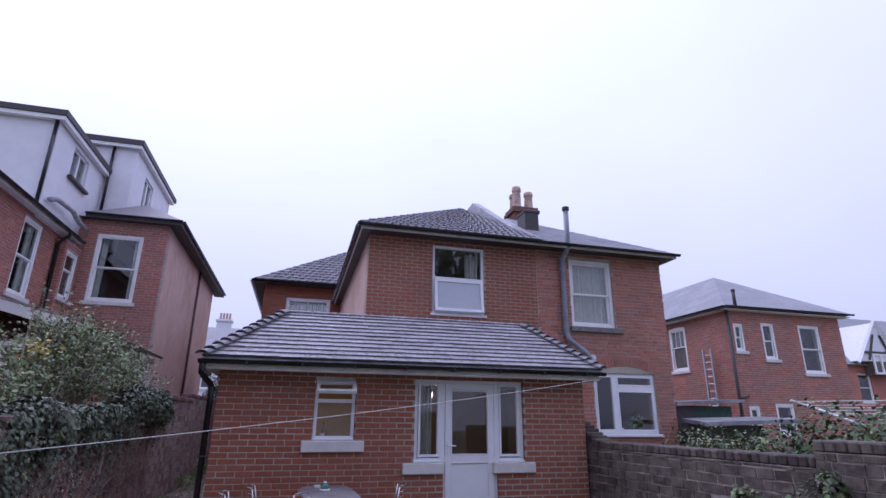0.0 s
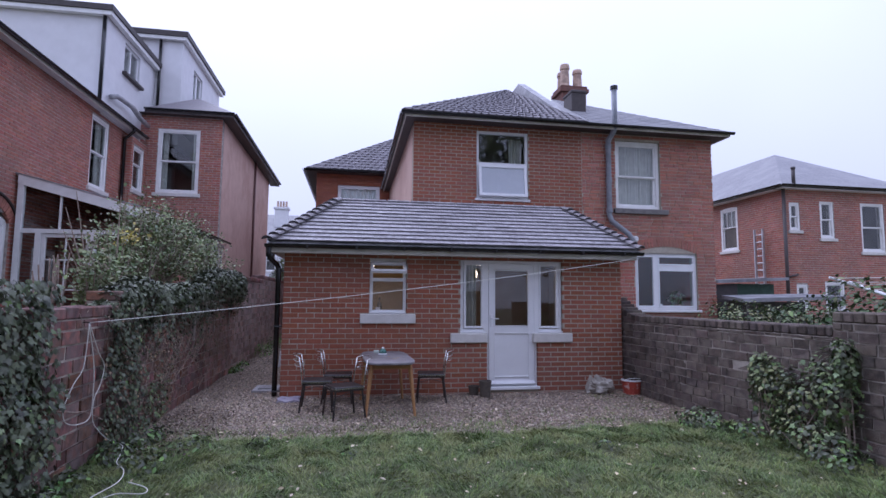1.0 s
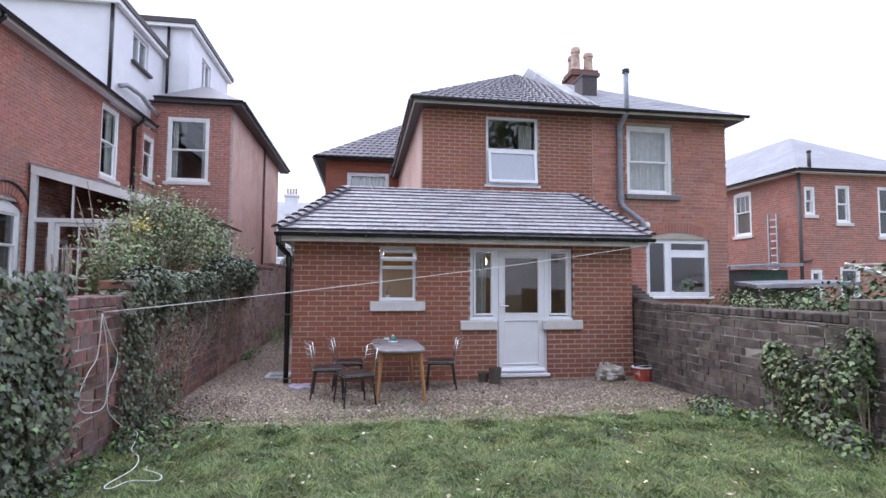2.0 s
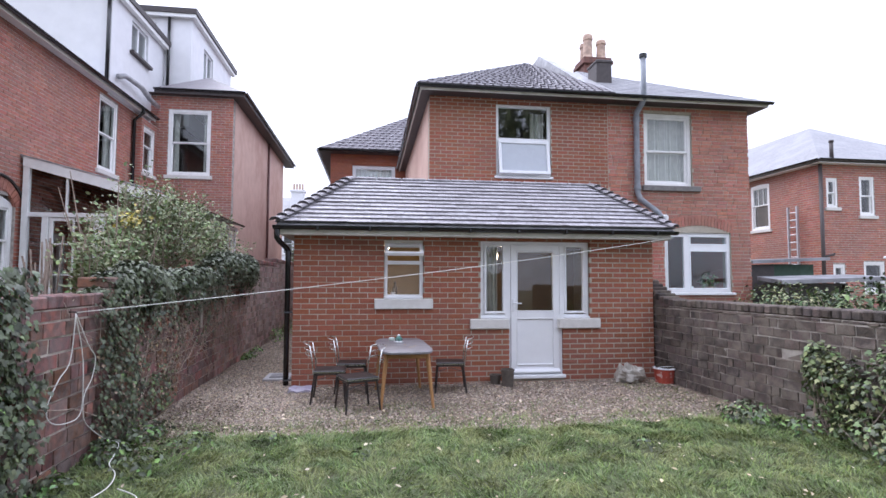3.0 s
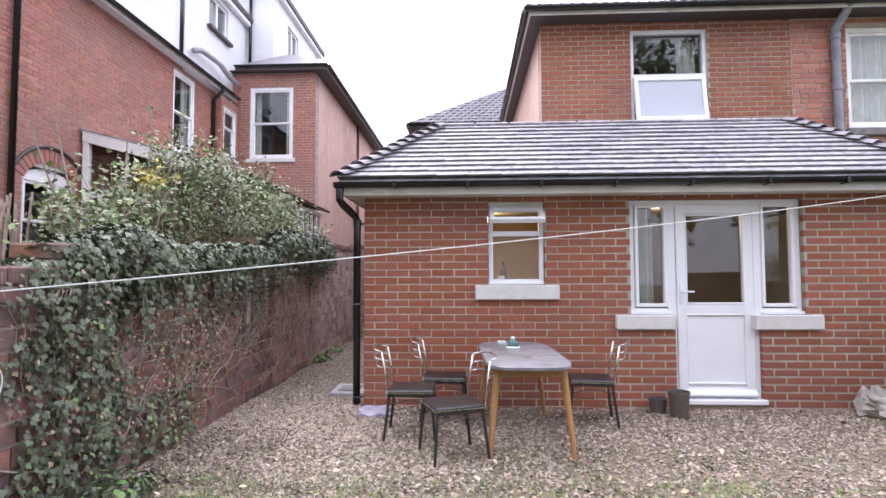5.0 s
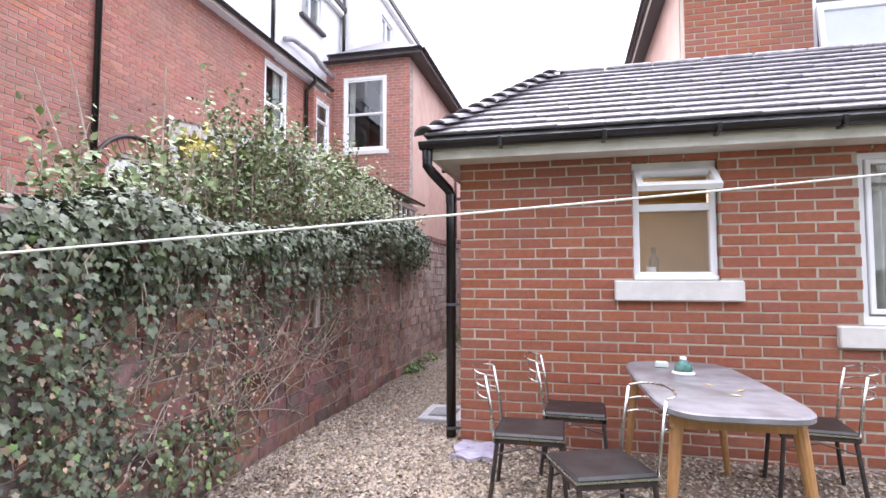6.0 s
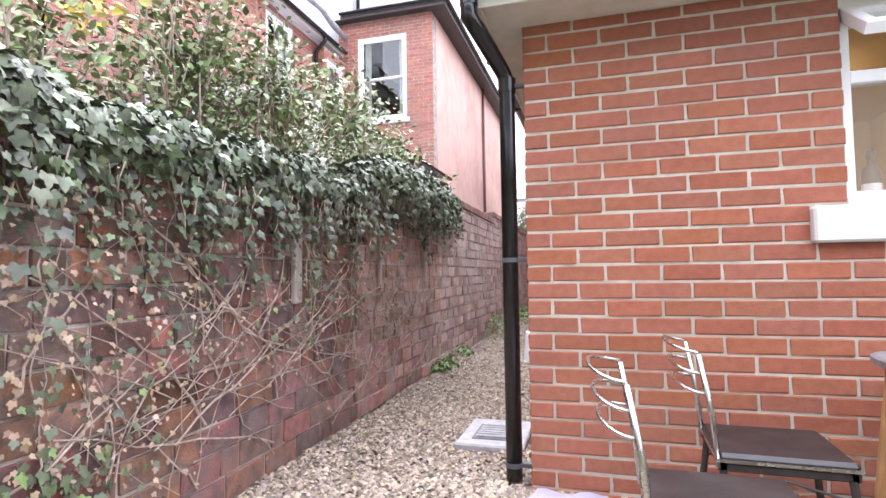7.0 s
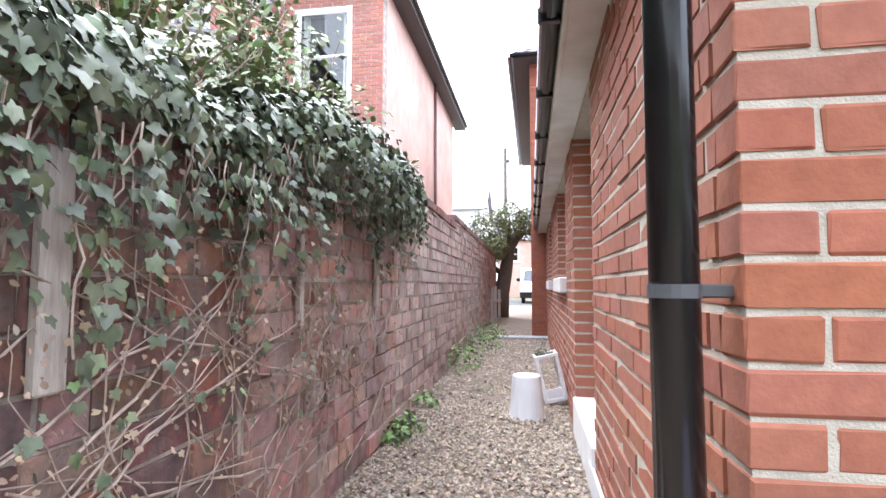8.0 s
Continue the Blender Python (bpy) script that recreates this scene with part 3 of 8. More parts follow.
part("door_handle", VF().cbox(2.105, 2.14, 0.035, 0.052, 1.06, 1.26, 0.006).tube([(2.122, 0.045, 1.19), (2.122, 0.0, 1.19), (2.14, -0.008, 1.19), (2.235, -0.008, 1.187)], 0.0095), M_UPVC, door, "white lever handle", m=MF, smooth=False)
part("threshold", VF().cbox(2.03, 2.93, -0.035, 0.12, 0.045, 0.098, 0.008), M_UPVC, ext, "white door threshold", m=MF)

w1 = part("window", ring(W1[0], W1[1], W1[2] + 0.01, 2.085, 0.05, 0.055, 0.12), M_UPVC, ext, "white plastic window with its top light open", m=MF)
part("transom", VF().cbox(W1[0] + 0.045, W1[1] - 0.045, 0.053, 0.12, 1.775, 1.83), M_UPVC, w1, m=MF)
part("frame_sill", VF().cbox(W1[0], W1[1], 0.02, 0.06, W1[2], W1[2] + 0.035, 0.006), M_UPVC, w1, m=MF)
part("head_board", VF().cbox(W1[0], W1[1], 0.05, 0.12, 2.088, 2.17), M_CREAM, w1, m=MF)
pane(w1, W1[0] + 0.05, W1[1] - 0.05, 1.315, 1.775, 0.085, MF, M_FROST)
vt = Matrix.Translation((0, EY + 0.05, 2.075)) @ Matrix.Rotation(radians(-54), 4, "X") @ Matrix.Translation((0, 0, -2.075))
vent = part("top_light", ring(W1[0] + 0.01, W1[1] - 0.01, 1.80, 2.07, 0.048, -0.03, 0.02), M_UPVC, w1, "open top-hung light", m=vt)
pane(w1, W1[0] + 0.055, W1[1] - 0.055, 1.845, 2.025, -0.01, vt)
part("head_board", VF().cbox(D1[0], D1[1], 0.055, 0.13, 2.153, 2.18), M_CREAM, doorset, m=MF)
for a, b, z in ((-0.012, 0.862, 1.258), (1.43, 2.03, 0.952), (2.82, 3.50, 0.952)):
    part("sill", VF().cbox(a, b, -0.045, 0.10, z - 0.15, z, 0.01), M_SILL, ext, "thick painted stone sill", m=MF)

# soffit, fascia, gutter
OV, OVL, OVR = 0.25, 0.15, 0.14
part("soffit", VF().box(EX0 - OVL, EX1 + OVR, EY - OV, EY + 0.05, ETOP, ETOP + 0.015).box(EX0 - OVL, EX0 + 0.05, EY + 0.05, 18.9, ETOP, ETOP + 0.015).box(EX1 - 0.05, EX1 + OVR, EY + 0.05, 11.1, ETOP, ETOP + 0.015), M_CREAM, ext, "cream painted soffit")
part("fascia", VF().cbox(EX0 - OVL - 0.02, EX1 + OVR + 0.02, EY - OV - 0.02, EY - OV, ETOP - 0.012, ETOP + 0.14, 0.003).cbox(EX0 - OVL - 0.02, EX0 - OVL, EY - OV, 18.9, ETOP - 0.012, ETOP + 0.14, 0.003)
     .cbox(EX1 + OVR, EX1 + OVR + 0.02, EY - OV, 11.1, ETOP - 0.012, ETOP + 0.14, 0.003), M_CREAM, ext, "cream fascia board")
GY, GX0, GX1, GZ = EY - OV - 0.075, EX0 - OVL - 0.065, EX1 + OVR + 0.065, ETOP + 0.11
part("gutter", gutter_vf(GX0 - 0.03, GX1 + 0.03, GY, GZ), M_BLACK, ext, "black half-round plastic gutter")
part("gutter", gutter_y(GY + 0.06, 18.9, GX0, GZ), M_BLACK, ext, "black half-round plastic gutter")
for i in range(8):
    x = EX0 + 0.35 + i * 0.73
    part("gutter_bracket", VF().cbox(x, x + 0.03, GY - 0.06, GY + 0.06, GZ - 0.062, GZ + 0.008, 0.004), M_BLACK, ext)
for i in range(9):
    y = EY + 0.5 + i * 0.95
    part("gutter_bracket", VF().cbox(GX0 - 0.06, GX0 + 0.06, y, y + 0.03, GZ - 0.062, GZ + 0.008, 0.004), M_BLACK, ext)
dx, dy = EX0 - 0.086, EY + 0.045
pipe = part("downpipe", VF().tube([(GX0 + 0.02, GY + 0.03, GZ - 0.03), (GX0 + 0.02, GY + 0.03, GZ - 0.17), (GX0 + 0.05, GY + 0.06, GZ - 0.215), (dx - 0.02, dy - 0.02, GZ - 0.30), (dx, dy, GZ - 0.35), (dx, dy, 0.02)], 0.039, 18), M_BLACK, ext, "black round plastic downpipe", smooth=True)
part("pipe_collar", VF().tube([(GX0 + 0.02, GY + 0.03, GZ - 0.04), (GX0 + 0.02, GY + 0.03, GZ - 0.12)], 0.041, 14), M_BLACK, pipe)
part("pipe_collar", VF().tube([(dx, dy, GZ - 0.34), (dx, dy, GZ - 0.41)], 0.044, 18), M_BLACK, pipe)
M_CLIP = mk("grey_clip", (0.06, 0.06, 0.065), (0.09, 0.09, 0.095), scale=9, rough=0.4, bump=0)
for z in (1.92, 1.065, 0.09):
    part("pipe_clip", VF().tube([(dx, dy, z - 0.011), (dx, dy, z + 0.011)], 0.0415, 18).cbox(dx, EX0 + 0.02, dy - 0.012, dy + 0.012, z - 0.011, z + 0.011, 0.003), M_CLIP, pipe)

# roof planes
RZ0, RZ1, RY = 2.345, 3.22, 9.24
RXL, RXR = -0.42, 3.78
EL, ER, EF = EX0 - OVL - 0.06, EX1 + OVR + 0.06, EY - OV - 0.07
roof = part("roof", VF().slab([(EL, EF, RZ0 - 0.03), (ER, EF, RZ0 - 0.03), (RXR, RY, RZ1 - 0.03), (RXL, RY, RZ1 - 0.03)], 0.03)
            .slab([(EL, EF, RZ0 - 0.03), (RXL, RY, RZ1 - 0.03), (RXL, 18.9, RZ1 - 0.03), (EL, 18.9, RZ0 - 0.03)], 0.03)
            .slab([(ER, EF, RZ0 - 0.03), (RXR, RY, RZ1 - 0.03), (RXR, 11.1, RZ1 - 0.03), (ER, 11.1, RZ0 - 0.03)], 0.03)
            .slab([(RXL, RY, RZ1 - 0.035), (RXR, RY, RZ1 - 0.035), (RXR, 11.1, RZ1 - 0.035), (RXL, 11.1, RZ1 - 0.035)], 0.04)
            .slab([(RXL, 11.1, RZ1 - 0.035), (1.1, 11.1, RZ1 - 0.035), (1.1, 18.9, RZ1 - 0.035), (RXL, 18.9, RZ1 - 0.035)], 0.04), M_LEAD, ext, "hipped roof of dark frosted tiles")


def tile_plane(a, b, c, d, rows, width, parent, material, keep, seed):
    """Lapped tiles over a trapezium, each an object of its own; keep: how many courses from the eave."""
    rng = random.Random(seed)
    a, b, c, d = Vector(a), Vector(b), Vector(c), Vector(d)
    along = (b - a).normalized()
    upn = ((d - a) - along * (d - a).dot(along)).normalized()
    nrm = along.cross(upn).normalized()
    if nrm.z < 0:
        nrm = -nrm
    cache = {}
    for i in range(rows):
        f0, f1 = i / rows, (i + 1) / rows
        l0, r0 = a.lerp(d, f0), b.lerp(c, f0)
        h = (a.lerp(d, f1) - l0).dot(upn)
        lu, ru = 0.0, (r0 - l0).length
        u = lu - (width / 2 if i % 2 else 0)
        while u < ru:
            s0, s1 = max(u, lu), min(u + width - 0.004, ru)
            u += width
            if s1 - s0 < 0.05:
                continue
            key = round(s1 - s0, 2)
            if key not in cache:
                L = h * 1.12
                vf = VF()
                w = s1 - s0
                vs = [(0, 0, 0.027), (w, 0, 0.031), (w, L, 0.004), (0, L, 0.004), (0, 0.012, 0.0), (w, 0.012, 0.0), (w, L, -0.012), (0, L, -0.012), (0.004, -0.003, 0.020), (w - 0.004, -0.003, 0.022)]
                vf.add(vs, [(0, 1, 2, 3), (7, 6, 5, 4), (0, 8, 9, 1), (8, 4, 5, 9), (1, 5, 6, 2), (2, 6, 7, 3), (3, 7, 4, 0), (0, 4, 8), (1, 9, 5)])
                cache[key] = mesh_of("tile", vf, material)
                cache[key].materials.append(M_TILE_EDGE)
                for p in cache[key].polygons:
                    if p.center.y < 0.014 and abs(p.normal.z) < 0.8:
                        p.material_index = 1
            m = Matrix((along, upn, nrm)).transposed().to_4x4()
            m = m @ pose(0, 0, 0, (rng.random() - 0.5) * 0.8, 0, (rng.random() - 0.5) * 0.5)
            piece("tile", cache[key], parent, l0 + along * s0 + nrm * (0.002 + rng.random() * 0.004), m)


# ---- the semi-detached house behind ----
HY, HX0, HX1, HTOP = 11.11, 1.105, 8.345, 5.385
house = thing("semi_detached_house", (4.7, HY, 0), "two-storey red brick semi-detached house with a hipped roof", "house")
MH = facing_front(HY)
UPW = (2.52, 3.72, 3.735, 5.28)
NBW = (5.84, 6.975, 3.62, 5.24)
NLW = (6.28, 7.86, 1.29, 2.60)
hwall = part("wall", wall_vf(HX0 + 0.01, HX1 - 0.01, -0.3, HTOP, [UPW, NBW, NLW], 0.008, 0.30), M_MORTAR, house, "weathered red brick rear wall", m=MH)
part("brickwork", brickwork(bond(HX0, 5.0, 2.9, HTOP, [UPW, NBW, NLW]), 0.0, 0.03), M_BRICK_J, hwall, "sharper red bricks of the repaired half", m=MH, kind="stuff")
part("brickwork", brickwork(bond(5.01, HX1, 0.0, HTOP, [UPW, NBW, (NLW[0], NLW[1], NLW[2], 2.85)], wild=0.12, joint=0.008), 0.0, 0.03, 0.005), M_OLD_J, hwall, "old soft red bricks", m=MH, kind="stuff")
# flat brick arch over the neighbour's lower window
vf = VF()
for i in range(22):
    f = (i - 10.5) / 10.5
    u = (NLW[0] + NLW[1]) / 2 + f * 0.80
    base = 2.60 + 0.16 * (1 - f * f)
    a = f * 0.22
    q = [(u - 0.032, base), (u + 0.032, base), (u + 0.034 + a * 0.22, base + 0.22), (u - 0.034 + a * 0.22, base + 0.22)]
    vf.prism(q, -0.004, 0.05, "y")
part("brick_arch", vf, M_OLD_J, hwall, "shallow arch of upright bricks", m=MH)
part("wall", wall_vf(HY + 0.31, 20.0, -0.3, HTOP, [], 0.0, 0.3), M_RENDER, house, "pale pink rendered side wall", m=facing_left(HX0) @ Matrix.Scale(-1, 4, (1, 0, 0)))
part("wall", wall_vf(HY + 0.31, 20.0, -0.3, HTOP, [], 0.0, 0.3), M_OLD_J, house, "plain red side wall", m=facing_right(HX1))

# bedroom window with tilted lower light
uw = part("window", ring(UPW[0], UPW[1], UPW[2], UPW[3], 0.06, 0.05, 0.13), M_UPVC, house, "white plastic window with its lower light tilted open", m=MH)
part("transom", VF().cbox(UPW[0] + 0.055, UPW[1] - 0.055, 0.048, 0.13, 4.49, 4.56), M_UPVC, uw, m=MH)
pane(uw, UPW[0] + 0.06, UPW[1] - 0.06, 4.56, UPW[3] - 0.06, 0.09, MH)
tl = Matrix.Translation((0, HY + 0.04, 4.50)) @ Matrix.Rotation(radians(-9), 4, "X") @ Matrix.Translation((0, 0, -4.50))
part("tilted_light", ring(UPW[0] + 0.045, UPW[1] - 0.045, 3.76, 4.50, 0.065, -0.04, 0.02), M_UPVC, uw, "opened lower light", m=tl)
# lower pane carries the painted sky reflection
pane(uw, UPW[0] + 0.1, UPW[1] - 0.1, 3.82, 4.44, -0.01, tl, M_SKYGLARE)
part("sill", VF().cbox(UPW[0] - 0.04, UPW[1] + 0.04, -0.03, 0.1, 3.68, 3.733, 0.008), M_UPVC, uw, m=MH)
curtain(uw, 3.36, 3.66, 3.8, 5.2, 0.35, MH, 4)
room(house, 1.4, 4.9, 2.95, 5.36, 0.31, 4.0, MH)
M_SHADE = mk("pale_shade", (0.75, 0.66, 0.50), (0.7, 0.6, 0.45), scale=5, rough=0.8, bump=0)
part("lamp_shade", VF().lathe((2.82, HY + 1.2, 4.72), [(0.16, 0.0), (0.15, 0.02), (0.07, 0.2), (0.06, 0.2)], 14), M_SHADE, house, "pale hanging lamp shade", smooth=True)
part("lamp_cord", VF().tube([(2.82, HY + 1.2, 4.9), (2.82, HY + 1.2, 5.36)], 0.006, 5), M_UPVC, house)

nb = sash_window(house, NBW[0], NBW[1], NBW[2], NBW[3], MH, 0.48, 0.06, False, label="white sash window with drawn net curtains")
part("sill", VF().cbox(NBW[0] - 0.06, NBW[1] + 0.16, -0.07, 0.12, 3.50, 3.618, 0.012), mk("grey_stone", (0.22, 0.21, 0.20), (0.15, 0.14, 0.14), scale=14, rough=0.9, bump=0.3, bscale=80), nb, "weathered grey stone sill", m=MH)
curtain(nb, NBW[0] + 0.05, NBW[0] + 0.62, NBW[2] + 0.05, NBW[3] - 0.05, 0.22, MH, 7)
curtain(nb, NBW[0] + 0.60, NBW[1] - 0.05, NBW[2] + 0.05, NBW[3] - 0.05, 0.24, MH, 6)
room(house, 5.2, 8.1, 2.95, 5.36, 0.31, 3.0, MH)
nl = part("window", ring(NLW[0], NLW[1], NLW[2], NLW[3], 0.065, 0.05, 0.13), M_UPVC, house, "white plastic three-light window", m=MH)
part("mullion", VF().cbox(6.78, 6.88, 0.048, 0.13, NLW[2] + 0.05, NLW[3] - 0.05), M_UPVC, nl, m=MH)
part("transom", VF().cbox(6.88, NLW[1] - 0.06, 0.046, 0.13, 2.22, 2.32), M_UPVC, nl, m=MH)
k = 10
part("arched_head", VF().prism([(NLW[0], 2.602), (NLW[1], 2.602)] + [(NLW[1] + (NLW[0] - NLW[1]) * i / k, 2.615 + 0.14 * math.sin(math.pi * i / k)) for i in range(k + 1)], 0.03, 0.12, "y"), M_UPVC, nl, "white arched head panel", m=MH)
for a, b, c, d in ((NLW[0] + 0.06, 6.78, NLW[2] + 0.06, NLW[3] - 0.06), (6.88, NLW[1] - 0.06, NLW[2] + 0.06, 2.22), (6.88, NLW[1] - 0.06, 2.32, NLW[3] - 0.06)):
    part("casement", ring(a, b, c, d, 0.035, 0.04, 0.1), M_UPVC, nl, m=MH)
    pane(nl, a + 0.03, b - 0.03, c + 0.03, d - 0.03, 0.07, MH)
part("sill", VF().cbox(NLW[0] - 0.05, NLW[1] + 0.05, -0.07, 0.1, 1.23, 1.288, 0.01), M_UPVC, nl, m=MH)
room(house, 5.2, 8.1, 0.05, 2.75, 0.31, 3.5, MH)

# eaves and roof
EVY, EVZ = HY - 0.34, HTOP + 0.08
for a, b, c, d in ((HX0 - 0.2, HX1 + 0.22, EVY, HY + 0.05), (HX0 - 0.2, HX0 + 0.05, HY + 0.05, 20), (HX1 - 0.05, HX1 + 0.22, HY + 0.05, 20)):
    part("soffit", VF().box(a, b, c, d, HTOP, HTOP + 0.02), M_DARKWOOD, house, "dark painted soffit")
part("fascia", VF().cbox(HX0 - 0.22, HX1 + 0.24, EVY - 0.025, EVY, HTOP - 0.015, HTOP + 0.07).cbox(HX0 - 0.225, HX0 - 0.2, EVY, 20, HTOP - 0.015, HTOP + 0.07).cbox(HX1 + 0.22, HX1 + 0.245, EVY, 20, HTOP - 0.015, HTOP + 0.07), M_CREAM, house, "pale fascia board")
part("gutter", gutter_vf(HX0 - 0.30, HX1 + 0.30, EVY - 0.08, HTOP + 0.075, 0.055), M_BLACK, house, "black gutter")
part("gutter", gutter_y(EVY, 20, HX0 - 0.285, HTOP + 0.075, 0.055), M_BLACK, house, "black gutter")
PX, AP = 5.0, Vector((5.0, 16.96, 8.70))
rl0, rl1 = Vector((HX0 - 0.29, EVY - 0.06, HTOP + 0.10)), Vector((PX, EVY - 0.06, HTOP + 0.10))
hroof = part("roof", VF().slab([rl0, rl1, AP], 0.05).slab([rl0, AP, (AP.x, 21, AP.z), (rl0.x, 21, rl0.z)], 0.05), M_TILE_J, house, "hipped roof of dark interlocking tiles")
part("roof_tiles", rows_of_tiles([rl0, rl1, AP, AP - Vector((0.05, 0, 0))], 18, 25, 0.026, 0.026, wave=0.022), M_TILE_J, hroof, m=None, kind="stuff")
part("roof_tiles", rows_of_tiles([(rl0.x, 21, rl0.z), rl0, AP, (AP.x, 21, AP.z)], 18, 44, 0.026, 0.026, wave=0.022), M_TILE_J, hroof, m=None, kind="stuff")
rr = Vector((HX1 + 0.29, EVY - 0.06, HTOP + 0.085))
APR = Vector((5.3, 13.6, 7.12))
nroof = part("roof", VF().slab([(PX, EVY - 0.06, HTOP + 0.085), rr, APR], 0.05).slab([rr, (rr.x, 21, rr.z), (APR.x, 21, APR.z), APR], 0.05).slab([(PX, EVY - 0.06, HTOP + 0.085), APR, (PX, 13.6, 6.95)], 0.05), M_SLATE, house, "old slate roof pale with frost")
part("slate_course", rows_of_tiles([(PX + 0.1, EVY - 0.06, HTOP + 0.085), rr, APR + Vector((0.05, 0, 0)), APR], 16, 13, 0.012, 0.012), M_SLATE, nroof, kind="stuff")
# party wall capping and stacks
part("party_capping", VF().prism([(12.0, 5.9), (16.32, 6.5), (16.32, 8.41), (15.72, 8.43), (12.0, 6.11)], PX - 0.02, PX + 0.20, "x"), M_LEAD, house, "grey lead-covered party wall capping")
part("chimney_block", VF().cbox(5.17, 5.55, 12.0, 12.5, 5.6, 6.78, 0.01).cbox(5.15, 5.57, 11.98, 12.52, 6.70, 6.76, 0.008), M_DARKWOOD, house, "dark rendered stub wall at the party line")
M_STACKB = mk("chimney_brick", (0.20, 0.09, 0.07), (0.12, 0.07, 0.06), scale=12, rough=0.9, bump=0.5, bscale=60)
st = part("chimney", VF().cbox(6.45, 7.3, 15.7, 16.4, 6.0, 8.28, 0.01).cbox(6.38, 7.37, 15.63, 16.47, 8.28, 8.40, 0.01).cbox(6.42, 7.33, 15.67, 16.43, 8.40, 8.50, 0.01), M_STACKB, house, "brick chimney stack")
for x, y, h in ((6.62, 15.85, 0.75), (7.08, 15.9, 0.62), (6.66, 16.2, 0.62)):
    part("chimney_pot", VF().lathe((x, y, 8.50), [(0.17, 0), (0.15, 0.08), (0.135, h * 0.75), (0.16, h * 0.78), (0.16, h * 0.9), (0.14, h), (0.11, h), (0.11, h - 0.1)], 14), M_POT, st, "buff clay chimney pot", smooth=False)
# soil stack and rainwater pipe
SP = part("soil_pipe", VF().tube([(5.67, HY - 0.33, 6.38), (5.67, HY - 0.33, 5.42), (5.66, HY - 0.28, 5.34), (5.62, HY - 0.10, 5.18), (5.63, HY - 0.075, 5.05), (5.63, HY - 0.075, 3.45), (5.68, HY - 0.09, 3.30), (5.98, HY - 0.3, 2.98), (6.03, HY - 0.34, 2.85), (6.03, HY - 0.34, 2.70)], 0.062, 14), M_GREYPIPE, house, "grey soil pipe with bent foot", smooth=True)
for z in (5.0, 4.2, 3.5):
    part("pipe_collar", VF().tube([(5.63, HY - 0.075, z), (5.63, HY - 0.075, z + 0.09)], 0.075, 14), M_GREYPIPE, SP)
part("vent_cap", VF().tube([(5.67, HY - 0.33, 6.32), (5.67, HY - 0.33, 6.40)], 0.085, 14), M_BLACK, SP)

# the taller front body of the house, seen over the extension
BY = 18.95
BW = (-0.75, 0.75, 3.9, 5.55)
body = part("wall", wall_vf(-1.5, HX0, -0.3, 5.95, [BW], 0.0, 0.3), M_BRICK_J, house, "red brick wall of the main body", m=facing_front(BY))
part("brickwork", brickwork(bond(-1.5, HX0, 0.0, 5.95, [BW]), -0.012, 0.02), M_BRICK_J, body, m=facing_front(BY), kind="stuff")
part("wall", wall_vf(BY + 0.31, 29, -0.3, 5.95, [], 0.0, 0.3), M_BRICK_J, house, m=facing_left(-1.5) @ Matrix.Scale(-1, 4, (1, 0, 0)))
bw_ = sash_window(house, *BW, facing_front(BY), 0.5, 0.06, frame_mat=M_UPVC)
curtain(bw_, BW[0] + 0.06, BW[1] - 0.06, BW[2] + 0.06, BW[3] - 0.06, 0.2, facing_front(BY), 10, 0.015, M_UPVC)
room(house, -1.1, 1.0, 3.2, 5.9, 0.31, 3.0, facing_front(BY))
b0, b1, b2 = Vector((-1.85, BY - 0.4, 6.02)), Vector((8.0, BY - 0.4, 6.02)), Vector((2.9, 23.9, 9.4))
part("gutter", gutter_vf(-1.92, HX0, BY - 0.42, 6.0, 0.06), M_BLACK, house)
part("gutter", gutter_y(BY - 0.42, 29, -1.92, 6.0, 0.06), M_BLACK, house)
for a, b, c, d in ((-1.85, HX0, BY - 0.38, BY), (-1.85, -1.4, BY, 29)):
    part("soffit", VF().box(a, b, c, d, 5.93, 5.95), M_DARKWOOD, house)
broof = part("roof", VF().slab([b0, b1, (8.0, 23.9, 9.4), b2], 0.05).slab([b0, b2, (2.9, 29, 9.4), (b0.x, 29, b0.z)], 0.05), M_TILE_J, house, "main hipped roof of dark tiles")
part("roof_tiles", rows_of_tiles([b0, b1, (8.0, 23.9, 9.4), b2], 20, 42, 0.026, 0.026, wave=0.022), M_TILE_J, broof, kind="stuff")
part("roof_tiles", rows_of_tiles([(b0.x, 29, b0.z), b0, b2, (2.9, 29, 9.4)], 20, 42, 0.026, 0.026, wave=0.022), M_TILE_J, broof, kind="stuff")

# ---- garden walls ----
def wall_line(p, q):
    """Frame of a wall from p to q: u along it, depth to its back."""
    d = (Vector((*q, 0)) - Vector((*p, 0)))
    n = d.length
    d.normalize()
    m = Matrix(((d.x, -d.y, 0, p[0]), (d.y, d.x, 0, p[1]), (0, 0, 1, 0), (0, 0, 0, 1)))
    return m, n


# passage side wall: faces +x, so it is drawn from near to far with its back at -x
LW0, LW1 = (-2.40, 1.0), (-2.70, 26.0)
mL, nL = wall_line(LW0, LW1)


